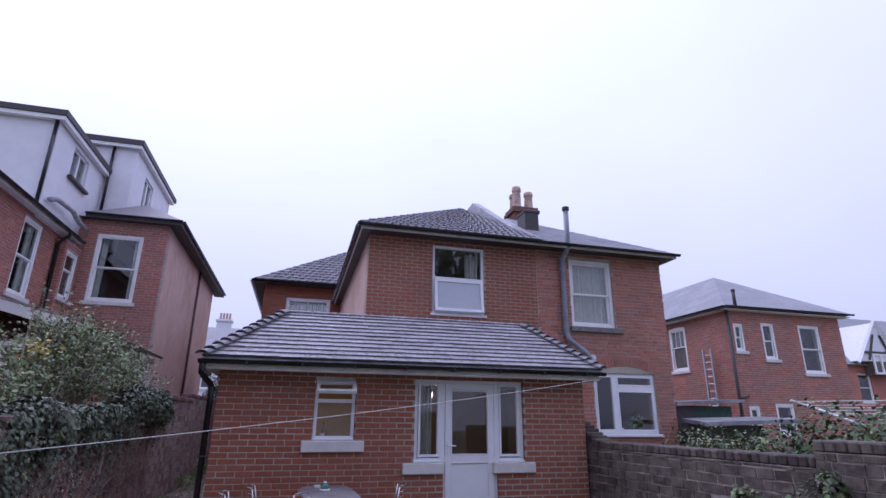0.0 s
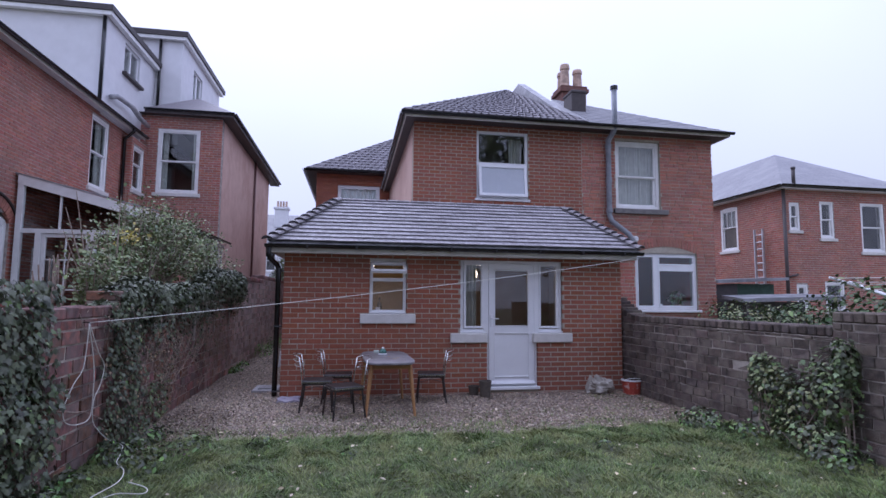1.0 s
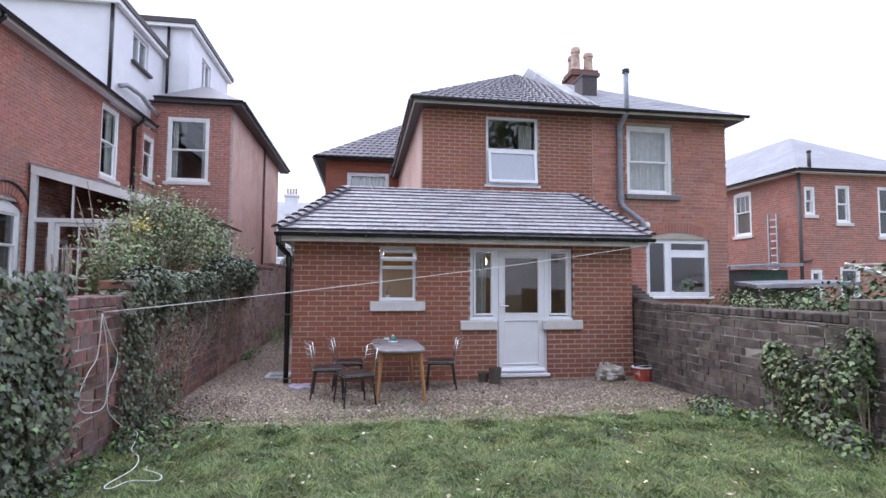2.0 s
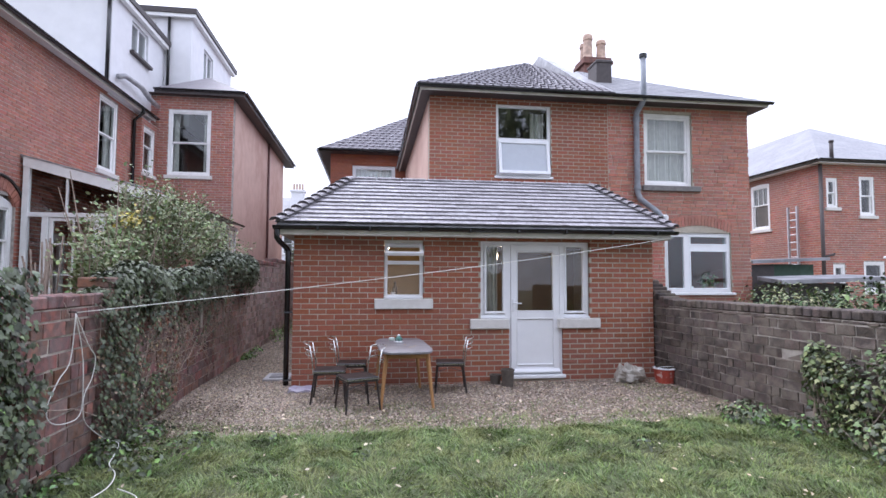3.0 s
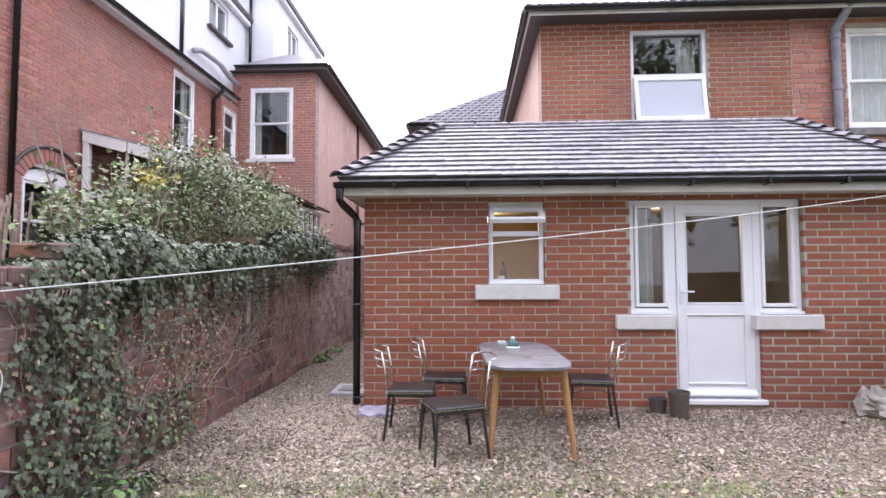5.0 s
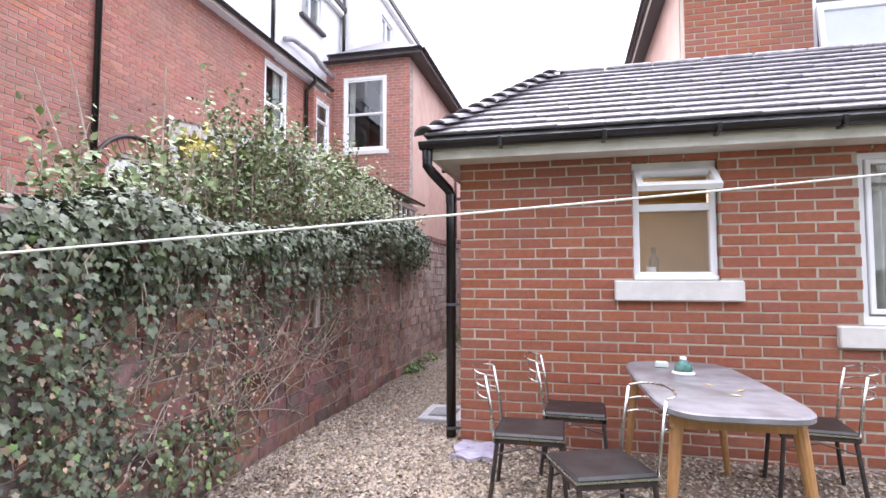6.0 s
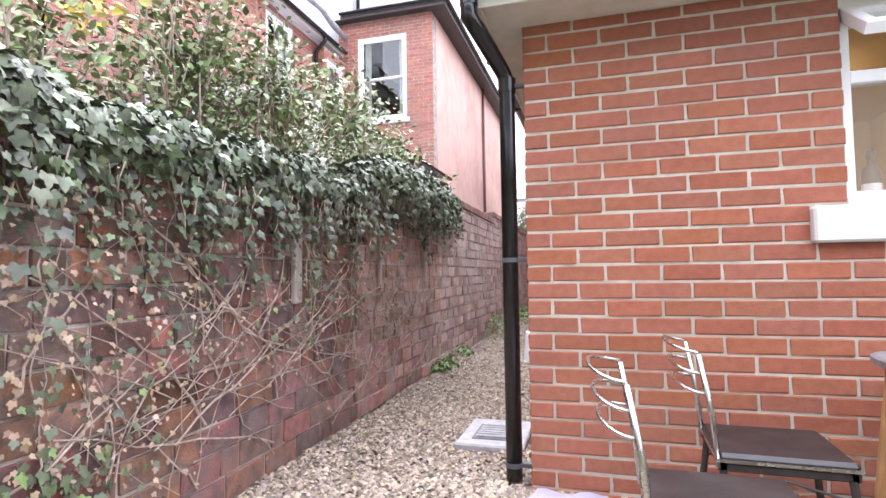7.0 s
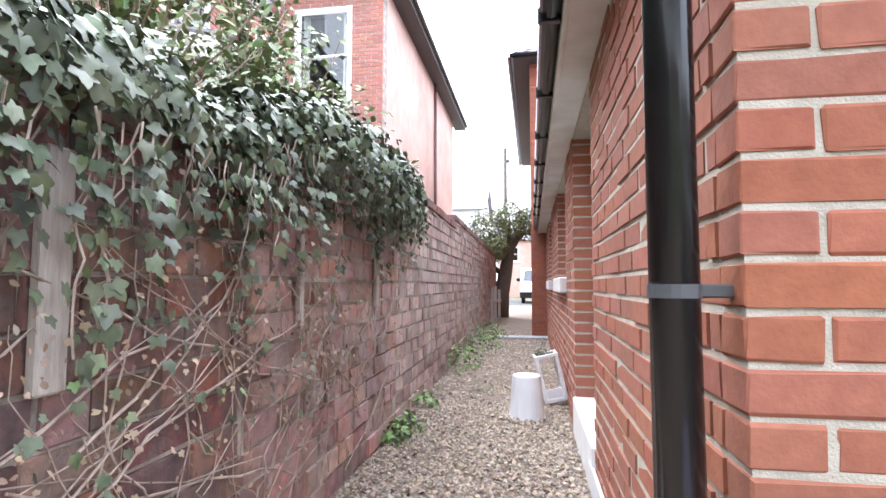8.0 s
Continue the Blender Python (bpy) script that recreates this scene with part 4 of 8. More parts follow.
lw = thing("garden_wall", (-2.5, 8, 0), "long weathered garden wall of large dark red bricks", "wall", kind="structure")
CO, LE = 0.1225, 0.265
segs = [(0.0, 4.7, 1.323), (4.705, 8.2, 1.47), (8.205, 10.4, 1.617), (10.405, 14.0, 1.887), (14.005, 24.9, 2.009)]
core = VF()
for a, b, h in segs:
    core.box(a, b, 0.011, 0.30, -0.3, h - 0.012)
lcore = part("mortar_core", core, M_MORTAR_L, lw, "patchy pale and sooty mortar", m=mL)
cope = VF()
rngc = random.Random(4)
for a, b, h in segs:
    u = a
    while u < b:
        e = min(u + 0.23, b)
        cope.cbox(u, e - 0.008, -0.012 + rngc.random() * 0.01, 0.315, h - 0.01, h + 0.085 + rngc.random() * 0.012, 0.012)
        u += 0.23
part("coping", cope, M_WALLB_J, lw, "row of upright coping bricks", m=mL)
LRECT = [r for a, b, h in segs for r in bond(a, b, 0.0, h - 0.02, [], CO, LE, 0.012, wild=0.3, seed=int(a * 10) + 3)]
near_l = [r for r in LRECT if 4.6 < r[0] < 8.2]
near_l = near_l[:300]
keep = set(near_l)
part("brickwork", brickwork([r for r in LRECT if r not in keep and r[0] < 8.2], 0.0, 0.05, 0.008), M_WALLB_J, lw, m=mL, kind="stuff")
# wall lightens in steps along the passage, light and haze painted in
part("brickwork", brickwork([r for r in LRECT if 8.2 <= r[0] < 10.4], 0.0, 0.05, 0.01), M_WALLB_M, lw, "mixed red and purple weathered bricks, lightened as if better lit", m=mL, kind="stuff")
part("brickwork", brickwork([r for r in LRECT if r not in keep and r[0] >= 10.4], 0.0, 0.05, 0.008), M_WALLB_F, lw, "paler weathered bricks of the taller stretch, haze put into their tone", m=mL, kind="stuff")
part("brickwork", brickwork([(nL - b, nL - a, c, d) for a, b, c, d in LRECT], 0.0, 0.05, 0.008), M_WALLB_J, lw, m=wall_line(LW1, LW0)[0] @ Matrix.Translation((0, -0.315, 0)), kind="stuff")

# wall towards the neighbour: faces -x
RW0, RW1 = (4.42, 8.75), (4.86, 0.6)
mR, nR = wall_line(RW0, RW1)
rw = thing("garden_wall", (4.6, 6, 0), "low sooty boundary wall of large dark bricks with brick coping", "wall", kind="structure")
segr = [(0.0, 4.25, 1.17), (4.255, nR, 1.32)]
core = VF()
for a, b, h in segr:
    core.box(a, b, 0.009, 0.28, -0.3, h - 0.012)
part("mortar_core", core, M_MORTAR_R, rw, m=mR)
cope = VF()
for a, b, h in segr:
    u = a
    while u < b:
        e = min(u + 0.11, b)
        lift = 0.0
        if a == 0.0 and u < 0.75:
            lift = 0.30 * (1 - u / 0.75) ** 1.5
        cope.cbox(u, e - 0.01, -0.012 + rngc.random() * 0.014, 0.30, h - 0.01 + lift, h + 0.085 + lift + rngc.random() * 0.012, 0.014)
        if lift:
            cope.box(u, e, 0.0, 0.28, h - 0.02, h + lift)
        u += 0.11
part("coping", cope, M_BLOCK_J, rw, "row of dark coping bricks laid on edge", m=mR)
RRECT = [r for a, b, h in segr for r in bond(a, b, 0.0, h - 0.02, [], 0.1125, 0.235, 0.014, wild=0.3, seed=int(a * 10) + 13)]
near_r = [r for r in RRECT if r[0] < 5.2][:300]
keep = set(near_r)
part("brickwork", brickwork([r for r in RRECT if r not in keep], 0.0, 0.05, 0.008), M_BLOCK_J, rw, m=mR, kind="stuff")
# hedge-row fence that closes the garden behind
solo("garden_fence", VF().box(-2.42, 4.95, -2.75, -2.7, 0, 1.8), mk("fence_board", (0.16, 0.10, 0.06), (0.11, 0.07, 0.045), scale=20, rough=0.9, bump=0.4, bscale=60), "plain brown board fence closing the garden", "fence", kind="structure")

# ---- neighbour's house across the passage wall ----
left = thing("brick_house", (-6.85, 14, 0), "tall red brick house with white rendered roof dormers", "house")
WX = -6.85
MW = facing_right(WX)
WIN_A = (14.43, 15.40, 4.29, 6.2)
WIN_B = (16.42, 17.2, 4.62, 5.95)
WIN_C = (10.42, 11.48, 1.55, 2.95)
HOLE_C = (WIN_C[0], WIN_C[1], WIN_C[2], 3.1)
BAY_H = (16.3, 17.39, 0.0, 6.18)
wing = part("wall", wall_vf(2.0, 17.4, -0.3, 6.35, [WIN_A, WIN_B, HOLE_C, (12.3, 13.2, 0.9, 2.5)], 0.008, 0.3), M_MORTAR_OLD, left, "red brick wing wall", m=MW)
part("brickwork", brickwork(bond(2.0, 17.4, 0.0, 6.35, [WIN_A, BAY_H, (10.40, 11.50, WIN_C[2], 3.12), (12.3, 13.2, 0.9, 2.5)], joint=0.009), 0.0, 0.03), M_OLD_J, wing, "weathered red bricks", m=MW, kind="stuff")
# shallow projection beside the far block
MP = facing_right(WX + 0.25)
proj = part("wall", wall_vf(BAY_H[0], BAY_H[1], -0.3, BAY_H[3], [WIN_B], 0.008, 0.24), M_MORTAR_OLD, left, "narrow projecting brick strip", m=MP)
part("brickwork", brickwork(bond(BAY_H[0], BAY_H[1], 0.0, BAY_H[3], [WIN_B], joint=0.009), 0.0, 0.03), M_OLD_J, proj, m=MP, kind="stuff")
part("brickwork", brickwork(bond(WX + 0.005, WX + 0.245, 0.0, BAY_H[3], [], joint=0.009), -0.012, 0.02), M_OLD_J, proj, m=facing_front(BAY_H[0]), kind="stuff")
# ring of upright bricks over the arched window
vf = VF()
for i in range(15):
    a = radians(148 - 116 * i / 14)
    c = Vector(((WIN_C[0] + WIN_C[1]) / 2, 2.62))
    r0, r1, w0, w1_ = 0.60, 0.80, 0.036, 0.048
    d, e = Vector((math.cos(a), math.sin(a))), Vector((-math.sin(a), math.cos(a)))
    vf.prism([tuple(c + d * r0 + e * w0), tuple(c + d * r1 + e * w1_), tuple(c + d * r1 - e * w1_), tuple(c + d * r0 - e * w0)], -0.012, 0.05, "y")
part("brick_arch", vf, M_OLD_J, wing, "arch of upright bricks", m=MW)
part("drip_mould", VF().tube([((WIN_C[0] + WIN_C[1]) / 2 + 0.84 * math.cos(radians(150 - 6 * i)), -0.02, 2.62 + 0.84 * math.sin(radians(150 - 6 * i))) for i in range(21)], 0.03, 6), M_DARKWOOD, wing, "dark drip mould over the arch", m=MW)
sash_window(left, *WIN_A, MW, 0.5, 0.02)
sash_window(left, *WIN_B, MP, 0.6, 0.02, arch=0.08)
sash_window(left, 12.3, 13.2, 0.9, 2.5, MW, 0.5, 0.02)
sash_window(left, *WIN_C, MW, 0.5, 0.05, arch=0.15)
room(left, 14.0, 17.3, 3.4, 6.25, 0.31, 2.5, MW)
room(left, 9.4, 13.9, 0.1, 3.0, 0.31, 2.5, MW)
part("fascia", VF().cbox(2.0, 17.2, -0.26, -0.23, 6.30, 6.40), M_CREAM, left, m=MW)
part("soffit", VF().box(2.0, 17.2, -0.24, 0.05, 6.35, 6.37), M_STUCCO, left, m=MW)
part("gutter", gutter_y(2.0, 17.2, WX + 0.32, 6.40, 0.06), M_BLACK, left, "black gutter")
for y in (16.22, 10.13):
    part("downpipe", VF().tube([(WX + 0.3, y, 6.38), (WX + 0.3, y, 6.28), (WX + 0.07, y, 6.05), (WX + 0.07, y, 0.0)], 0.045, 10), M_BLACK, left, "black downpipe", smooth=True)
# low slope of slates behind the gutter, then white dormer walls
part("roof", VF().slab([(WX + 0.30, 2.0, 6.42), (WX + 0.30, 17.2, 6.42), (WX - 0.6, 17.2, 6.95), (WX - 0.6, 2.0, 6.95)], 0.05), M_LEAD, left, "low grey slope behind the gutter")
BAYY, BX0, BX1, BTOP = 17.4, WX, -4.40, 7.2
BEX = BX1 + 0.43
MB = facing_front(BAYY)
BAYW = (-6.30, -5.05, 4.72, 6.78)
bay = part("wall", wall_vf(BX0 - 0.3, BX1 - 0.01, -0.3, BTOP, [BAYW], 0.008, 0.3), M_MORTAR_OLD, left, "red brick wall of the far block", m=MB)
part("brickwork", brickwork(bond(BX0 - 0.3, BX1, 0.0, BTOP, [BAYW], joint=0.009), 0.0, 0.03), M_OLD_J, bay, m=MB, kind="stuff")
bwin = sash_window(left, *BAYW, MB, 0.5, 0.02, arch=0.06)
wa = [o for o in left.children if o.name.startswith("window")][0]
curtain(wa, WIN_A[0] + 0.06, WIN_A[0] + 0.35, WIN_A[2] + 0.05, WIN_A[3] - 0.05, 0.2, MW, 3)
curtain(wa, WIN_A[1] - 0.3, WIN_A[1] - 0.06, WIN_A[2] + 0.05, WIN_A[3] - 0.05, 0.2, MW, 3)
curtain(bwin, -6.2, -6.03, 4.8, 6.7, 0.2, MB, 3)
curtain(bwin, -5.3, -5.12, 4.8, 6.7, 0.2, MB, 3)
room(left, -6.7, -4.6, 3.5, 7.0, 0.31, 3.0, MB)
part("wall", wall_vf(BAYY + 0.31, 27.0, -0.3, BTOP, [], 0.0, 0.3), M_RENDER, left, "plain pink rendered flank wall", m=facing_right(BX1))
part("wall", VF().box(BX1 - 0.32, BX1 - 0.02, BAYY + 0.015, BAYY + 0.31, -0.3, BTOP), M_OLD_J, left)
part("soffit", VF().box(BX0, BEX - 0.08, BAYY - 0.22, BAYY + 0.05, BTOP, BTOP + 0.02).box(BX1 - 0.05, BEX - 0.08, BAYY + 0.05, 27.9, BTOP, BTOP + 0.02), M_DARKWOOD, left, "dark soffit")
part("fascia", VF().cbox(BX0 + 0.2, BEX - 0.05, BAYY - 0.25, BAYY - 0.22, BTOP - 0.01, BTOP + 0.11).cbox(BEX - 0.08, BEX - 0.05, BAYY - 0.22, 27.9, BTOP - 0.01, BTOP + 0.11), M_DARKWOOD, left)
part("gutter", gutter_vf(BX0 + 0.2, BEX, BAYY - 0.30, BTOP + 0.13, 0.05), M_BLACK, left)
part("gutter", gutter_y(BAYY - 0.30, 27.9, BEX, BTOP + 0.13, 0.05), M_BLACK, left)
part("downpipe", VF().tube([(BX1 + 0.06, 23.0, BTOP), (BX1 + 0.06, 23.0, 0.0)], 0.045, 10), mk("red_brown_pipe", (0.13, 0.05, 0.04), (0.10, 0.04, 0.035), scale=6, rough=0.5, bump=0), left, "red-brown downpipe", smooth=True)
broof = part("roof", VF().slab([(BX0 + 0.2, BAYY - 0.28, BTOP + 0.13), (BEX - 0.02, BAYY - 0.28, BTOP + 0.13), (-5.42, 18.3, 8.15)], 0.05).slab([(BEX - 0.02, BAYY - 0.28, BTOP + 0.13), (BEX - 0.02, 27.9, BTOP + 0.13), (-5.42, 26.8, 8.15), (-5.42, 18.3, 8.15)], 0.05), M_HIP, left, "hipped slate roof over the far block")
# dormers
DM1 = facing_right(-6.82)
DW1 = (15.95, 17.05, 7.95, 8.85)
d1 = part("dormer", wall_vf(14.8, 18.3, 6.3, 9.1, [DW1], 0.0, 0.2), M_STUCCO, left, "white rendered dormer wall", m=DM1)
part("dormer", VF().box(-12.5, -7.02, 14.8, 15.0, 6.3, 9.1), M_STUCCO, left, "white painted brick dormer end")
DM2 = facing_front(18.3)
DW3 = (-7.9, -7.1, 8.9, 9.9)
d2 = part("dormer", wall_vf(-12.5, -6.0, 6.5, 10.2, [DW3], 0.0, 0.2), M_STUCCO, left, "white rendered end of the upper dormer", m=DM2)
DM3 = facing_right(-6.0)
DW2 = (19.6, 20.7, 8.5, 9.7)
d3 = part("dormer", wall_vf(18.51, 23.2, 6.5, 10.2, [DW2], 0.0, 0.2), M_STUCCO, left, "white rendered upper dormer wall", m=DM3)
part("dormer_roof", VF().cbox(-12.6, -6.62, 14.6, 18.29, 9.1, 9.26).cbox(-12.6, -5.8, 18.1, 23.4, 10.2, 10.38), M_DARKWOOD, left, "dark flat dormer roof edge")
part("fascia", VF().cbox(-12.6, -6.66, 14.64, 14.78, 8.98, 9.1).cbox(-6.80, -6.66, 14.78, 18.29, 8.98, 9.1).cbox(-12.6, -5.85, 18.14, 18.28, 10.08, 10.2).cbox(-5.99, -5.85, 18.28, 23.3, 10.08, 10.2), M_PAINT, left, "white fascia")
for w, mm in ((DW1, DM1), (DW2, DM3), (DW3, DM2)):
    win = part("window", ring(w[0], w[1], w[2], w[3], 0.06, 0.06, 0.14), M_UPVC, left, "white plastic dormer window", m=mm)
    part("mullion", VF().cbox((w[0] + w[1]) / 2 - 0.04, (w[0] + w[1]) / 2 + 0.04, 0.058, 0.14, w[2] + 0.05, w[3] - 0.05), M_UPVC, win, m=mm)
    pane(win, w[0] + 0.06, (w[0] + w[1]) / 2 - 0.04, w[2] + 0.06, w[3] - 0.06, 0.1, mm)
    pane(win, (w[0] + w[1]) / 2 + 0.04, w[1] - 0.06, w[2] + 0.06, w[3] - 0.06, 0.1, mm)
    part("sill", VF().cbox(w[0] - 0.1, w[1] + 0.1, -0.12, 0.08, w[2] - 0.09, w[2] - 0.002, 0.01), M_DARKWOOD, win, "dark timber sill", m=mm)
    room(left, w[0] - 0.3, w[1] + 0.3, w[2] - 0.5, w[3] + 0.15, 0.22, 1.6, mm, M_STUCCO)
part("downpipe", VF().tube([(-6.86, 14.73, 9.0), (-6.86, 14.73, 6.5)], 0.045, 10), M_BLACK, left, smooth=True)
part("downpipe", VF().tube([(-6.68, 18.23, 10.1), (-6.68, 18.23, 7.3)], 0.045, 10), M_BLACK, left, smooth=True)
part("boiler_pipe", VF().tube([(-6.70, 15.0, 6.85), (-6.66, 15.3, 6.98), (-6.62, 16.2, 7.0), (-6.60, 16.7, 6.85), (-6.58, 17.3, 6.8)], 0.07, 10), M_LEAD, left, "grey pipes along the eaves", smooth=True)
# glazed lean-to along the wing: sloped end towards the garden, long side towards the passage wall
LY, LX0, LX1 = 11.6, WX + 0.06, -4.18
def lean_z(x):
    """Top of the sloping rafter."""
    return 3.93 - 0.27 * (x - LX0)


lean = part("lean_to", VF().cbox(-4.26, -4.18, LY, 17.38, 0, 2.1).cbox(-5.25, -4.18, LY - 0.03, LY + 0.05, 0, 1.1), M_OLD_J, left, "low brick base of the lean-to")
part("rafter", VF().prism([(LX0, lean_z(LX0) - 0.20), (LX1 + 0.1, lean_z(LX1 + 0.1) - 0.20), (LX1 + 0.1, lean_z(LX1 + 0.1)), (LX0, lean_z(LX0))], LY - 0.06, LY + 0.03, "y"), M_PAINT, lean, "white sloping end rafter")
part("flashing", VF().prism([(LX0 - 0.05, lean_z(LX0) + 0.002), (LX1 + 0.12, lean_z(LX1) + 0.002), (LX1 + 0.12, lean_z(LX1) + 0.03), (LX0 - 0.05, lean_z(LX0) + 0.03)], LY - 0.07, LY + 0.03, "y"), M_LEAD, lean, "lead flashing")
for x0_, x1_, top in ((LX0, LX0 + 0.11, 3.72), (-6.42, -6.31, 2.74), (-5.42, -5.30, 2.74), (-4.30, -4.19, 3.05)):
    part("post", VF().cbox(x0_, x1_, LY - 0.05, LY + 0.04, 0, top), M_PAINT, lean)
part("mullion", VF().cbox(-6.02, -5.985, LY - 0.03, LY + 0.02, 2.83, lean_z(-6.0) - 0.19), M_PAINT, lean)
part("transom", VF().cbox(LX0 + 0.112, -4.302, LY - 0.045, LY + 0.035, 2.742, 2.83), M_PAINT, lean)
ME = facing_front(LY)
for u0, u1, z0, z1 in ((LX0 + 0.11, -6.02, 2.83, 3.50), (-5.985, -4.30, 2.83, 3.05), (LX0 + 0.11, -6.42, 0.9, 2.742), (-5.30, -4.30, 1.1, 2.742)):
    pane(lean, u0, u1, z0, z1, 0.0, ME)
ldoor = part("door", ring(-6.30, -5.43, 0.03, 2.735, 0.07, -0.02, 0.03), M_PAINT, left, "white glazed lean-to door", m=ME)
for z in (1.0, 1.6, 2.2):
    part("glazing_bar", VF().cbox(-6.23, -5.50, -0.01, 0.02, z, z + 0.03, 0.004), M_PAINT, ldoor, m=ME)
part("glazing_bar", VF().cbox(-5.88, -5.85, -0.012, 0.022, 1.03, 2.665, 0.004), M_PAINT, ldoor, m=ME)
pane(ldoor, -6.23, -5.50, 0.9, 2.665, 0.004, ME)
for i in range(16):
    y = LY + 0.06 + i * 0.37
    part("mullion", VF().cbox(-4.25, -4.19, y, y + 0.06, 2.1, 3.0), M_PAINT, lean)
part("wall_plate", VF().cbox(-4.28, -4.16, LY + 0.05, 17.38, 3.0, 3.1), M_PAINT, lean)
part("lean_to_roof", VF().slab([(LX0 - 0.05, LY - 0.05, lean_z(LX0)), (LX1 + 0.14, LY - 0.05, lean_z(LX1 + 0.14)), (LX1 + 0.14, 17.38, lean_z(LX1 + 0.14)), (LX0 - 0.05, 17.38, lean_z(LX0))], 0.03), M_LEAD, lean, "grey sheet roof of the lean-to")
part("gutter", gutter_y(LY - 0.05, 17.38, LX1 + 0.18, lean_z(LX1) - 0.04, 0.05), M_BLACK, lean, "black gutter")

# ---- house to the far right ----
right = thing("corner_house", (14.8, 16, 0), "red brick house with white sash windows and a frosted slate roof", "house")
RX, RYF, RT = 14.8, 16.0, 5.45
MRF = facing_front(RYF)
RWN = [(15.0, 15.42, 4.0, 5.0), (16.25, 16.82, 3.75, 5.1), (17.95, 18.95, 3.3, 5.1), (15.15, 15.6, 1.3, 2.1), (16.3, 17.1, 1.2, 2.2)]
rwall = part("wall", wall_vf(RX + 0.01, 20.0, -0.3, RT, RWN, 0.008, 0.3), M_MORTAR_OLD, right, "red brick front wall", m=MRF)
part("brickwork", brickwork(bond(RX, 20.0, 0.5, RT, RWN), 0.0, 0.03), M_OLD_J, rwall, m=MRF, kind="stuff")
for w in RWN:
    sash_window(right, *w, MRF, 0.5, 0.02, arch=0.05)
room(right, 14.9, 19.8, 3.0, 5.4, 0.31, 3, MRF)
room(right, 14.9, 19.8, 0.1, 2.8, 0.31, 3, MRF)
MRS = facing_left(RX)
RSW = [(-19.25, -18.3, 3.5, 5.2)]
rside = part("wall", wall_vf(-26.0, -RYF - 0.31, -0.3, RT, RSW, 0.008, 0.3), M_MORTAR_OLD, right, "red brick flank wall", m=MRS)
part("brickwork", brickwork(bond(-26.0, -RYF, 0.5, RT, RSW), 0.0, 0.03), M_OLD_J, rside, m=MRS, kind="stuff")
sash_window(right, *RSW[0], MRS, 0.55, -0.012, bars=2, arch=0.05)
room(right, -21, -17, 3.0, 5.4, 0.31, 3, MRS)
part("soffit", VF().box(RX - 0.3, 20.3, RYF - 0.3, RYF + 0.1, RT, RT + 0.02).box(RX - 0.3, RX + 0.1, RYF, 26, RT, RT + 0.02), M_STUCCO, right)
part("gutter", gutter_vf(RX - 0.38, 20.4, RYF - 0.36, RT + 0.12, 0.06), M_BLACK, right)
part("gutter", gutter_y(RYF - 0.36, 26, RX - 0.38, RT + 0.12, 0.06), M_BLACK, right)
ra, rb, rc = Vector((RX - 0.36, RYF - 0.34, RT + 0.12)), Vector((20.4, RYF - 0.34, RT + 0.12)), Vector((18.35, 20.2, 8.03))
part("roof", VF().slab([ra, rb, rc], 0.05).slab([ra, rc, (18.35, 26, 8.03), (ra.x, 26, ra.z)], 0.05).slab([rb, (rb.x, 26, rb.z), (18.35, 26, 8.03), rc], 0.05), M_SLATE, right, "hipped slate roof white with frost")
part("downpipe", VF().tube([(RX - 0.06, RYF - 0.06, RT), (RX - 0.06, RYF - 0.06, 0)], 0.06, 10), M_DARKWOOD, right, smooth=True)
part("vent_pipe", VF().tube([(RX + 0.25, RYF - 0.2, RT + 0.1), (RX + 0.25, RYF - 0.2, RT + 0.75)], 0.06, 10).tube([(RX + 0.25, RYF - 0.2, RT + 0.70), (RX + 0.25, RYF - 0.2, RT + 0.77)], 0.075, 10), M_DARKWOOD, right, "dark vent pipe over the eaves", smooth=True)
part("waste_pipe", VF().tube([(RX - 0.06, RYF - 0.09, 2.35), (RX + 0.30, RYF - 0.09, 2.42), (RX + 0.36, RYF - 0.06, 2.46)], 0.035, 8), M_DARKWOOD, right, "short dark waste pipe", smooth=True)

# ---- pieces of walls and roofs ----
EXTR = bond(EX0, EX1, -0.0628, ETOP, [W1, D1, D2, (-0.012, 0.862, 1.108, 1.262), (1.43, 2.03, 0.802, 0.955), (2.82, 3.50, 0.802, 0.955)], 0.07875)
near_e = [r for r in EXTR if r[0] < 1.25][:300]
keep = set(near_e)
part("brickwork", brickwork([r for r in EXTR if r not in keep], 0.0, 0.05), M_BRICK_J, front, m=MF, kind="stuff")
lay(near_e, front, M_BRICK, MF, rough=0.005)
SIDER = bond(-18.9, -EY - 0.102, -0.0628, ETOP, side_holes, 0.07875)
part("brickwork", brickwork(SIDER, 0.0, 0.15, 0.004), M_BRICK_J, side, m=ML, kind="stuff")
part("brickwork", brickwork(bond(EY + 0.102, 11.1, -0.067, ETOP, []), 0.0, 0.08), M_BRICK_J, side_r, m=MR, kind="stuff")
lay(near_l, lcore, M_WALLB, mL, depth=0.06, rough=0.006, uneven=0.009)
rcore = [o for o in rw.children if o.name.startswith("mortar")][0]
lay(near_r, rcore, M_BLOCK, mR, depth=0.06, rough=0.012, uneven=0.012)
tile_plane((EL, EF, RZ0), (ER, EF, RZ0), (RXR, RY, RZ1), (RXL, RY, RZ1), 12, 0.33, roof, M_TILE, 12, 5)
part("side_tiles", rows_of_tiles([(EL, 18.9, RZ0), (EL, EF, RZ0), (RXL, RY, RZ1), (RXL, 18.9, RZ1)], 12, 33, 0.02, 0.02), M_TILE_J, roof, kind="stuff")
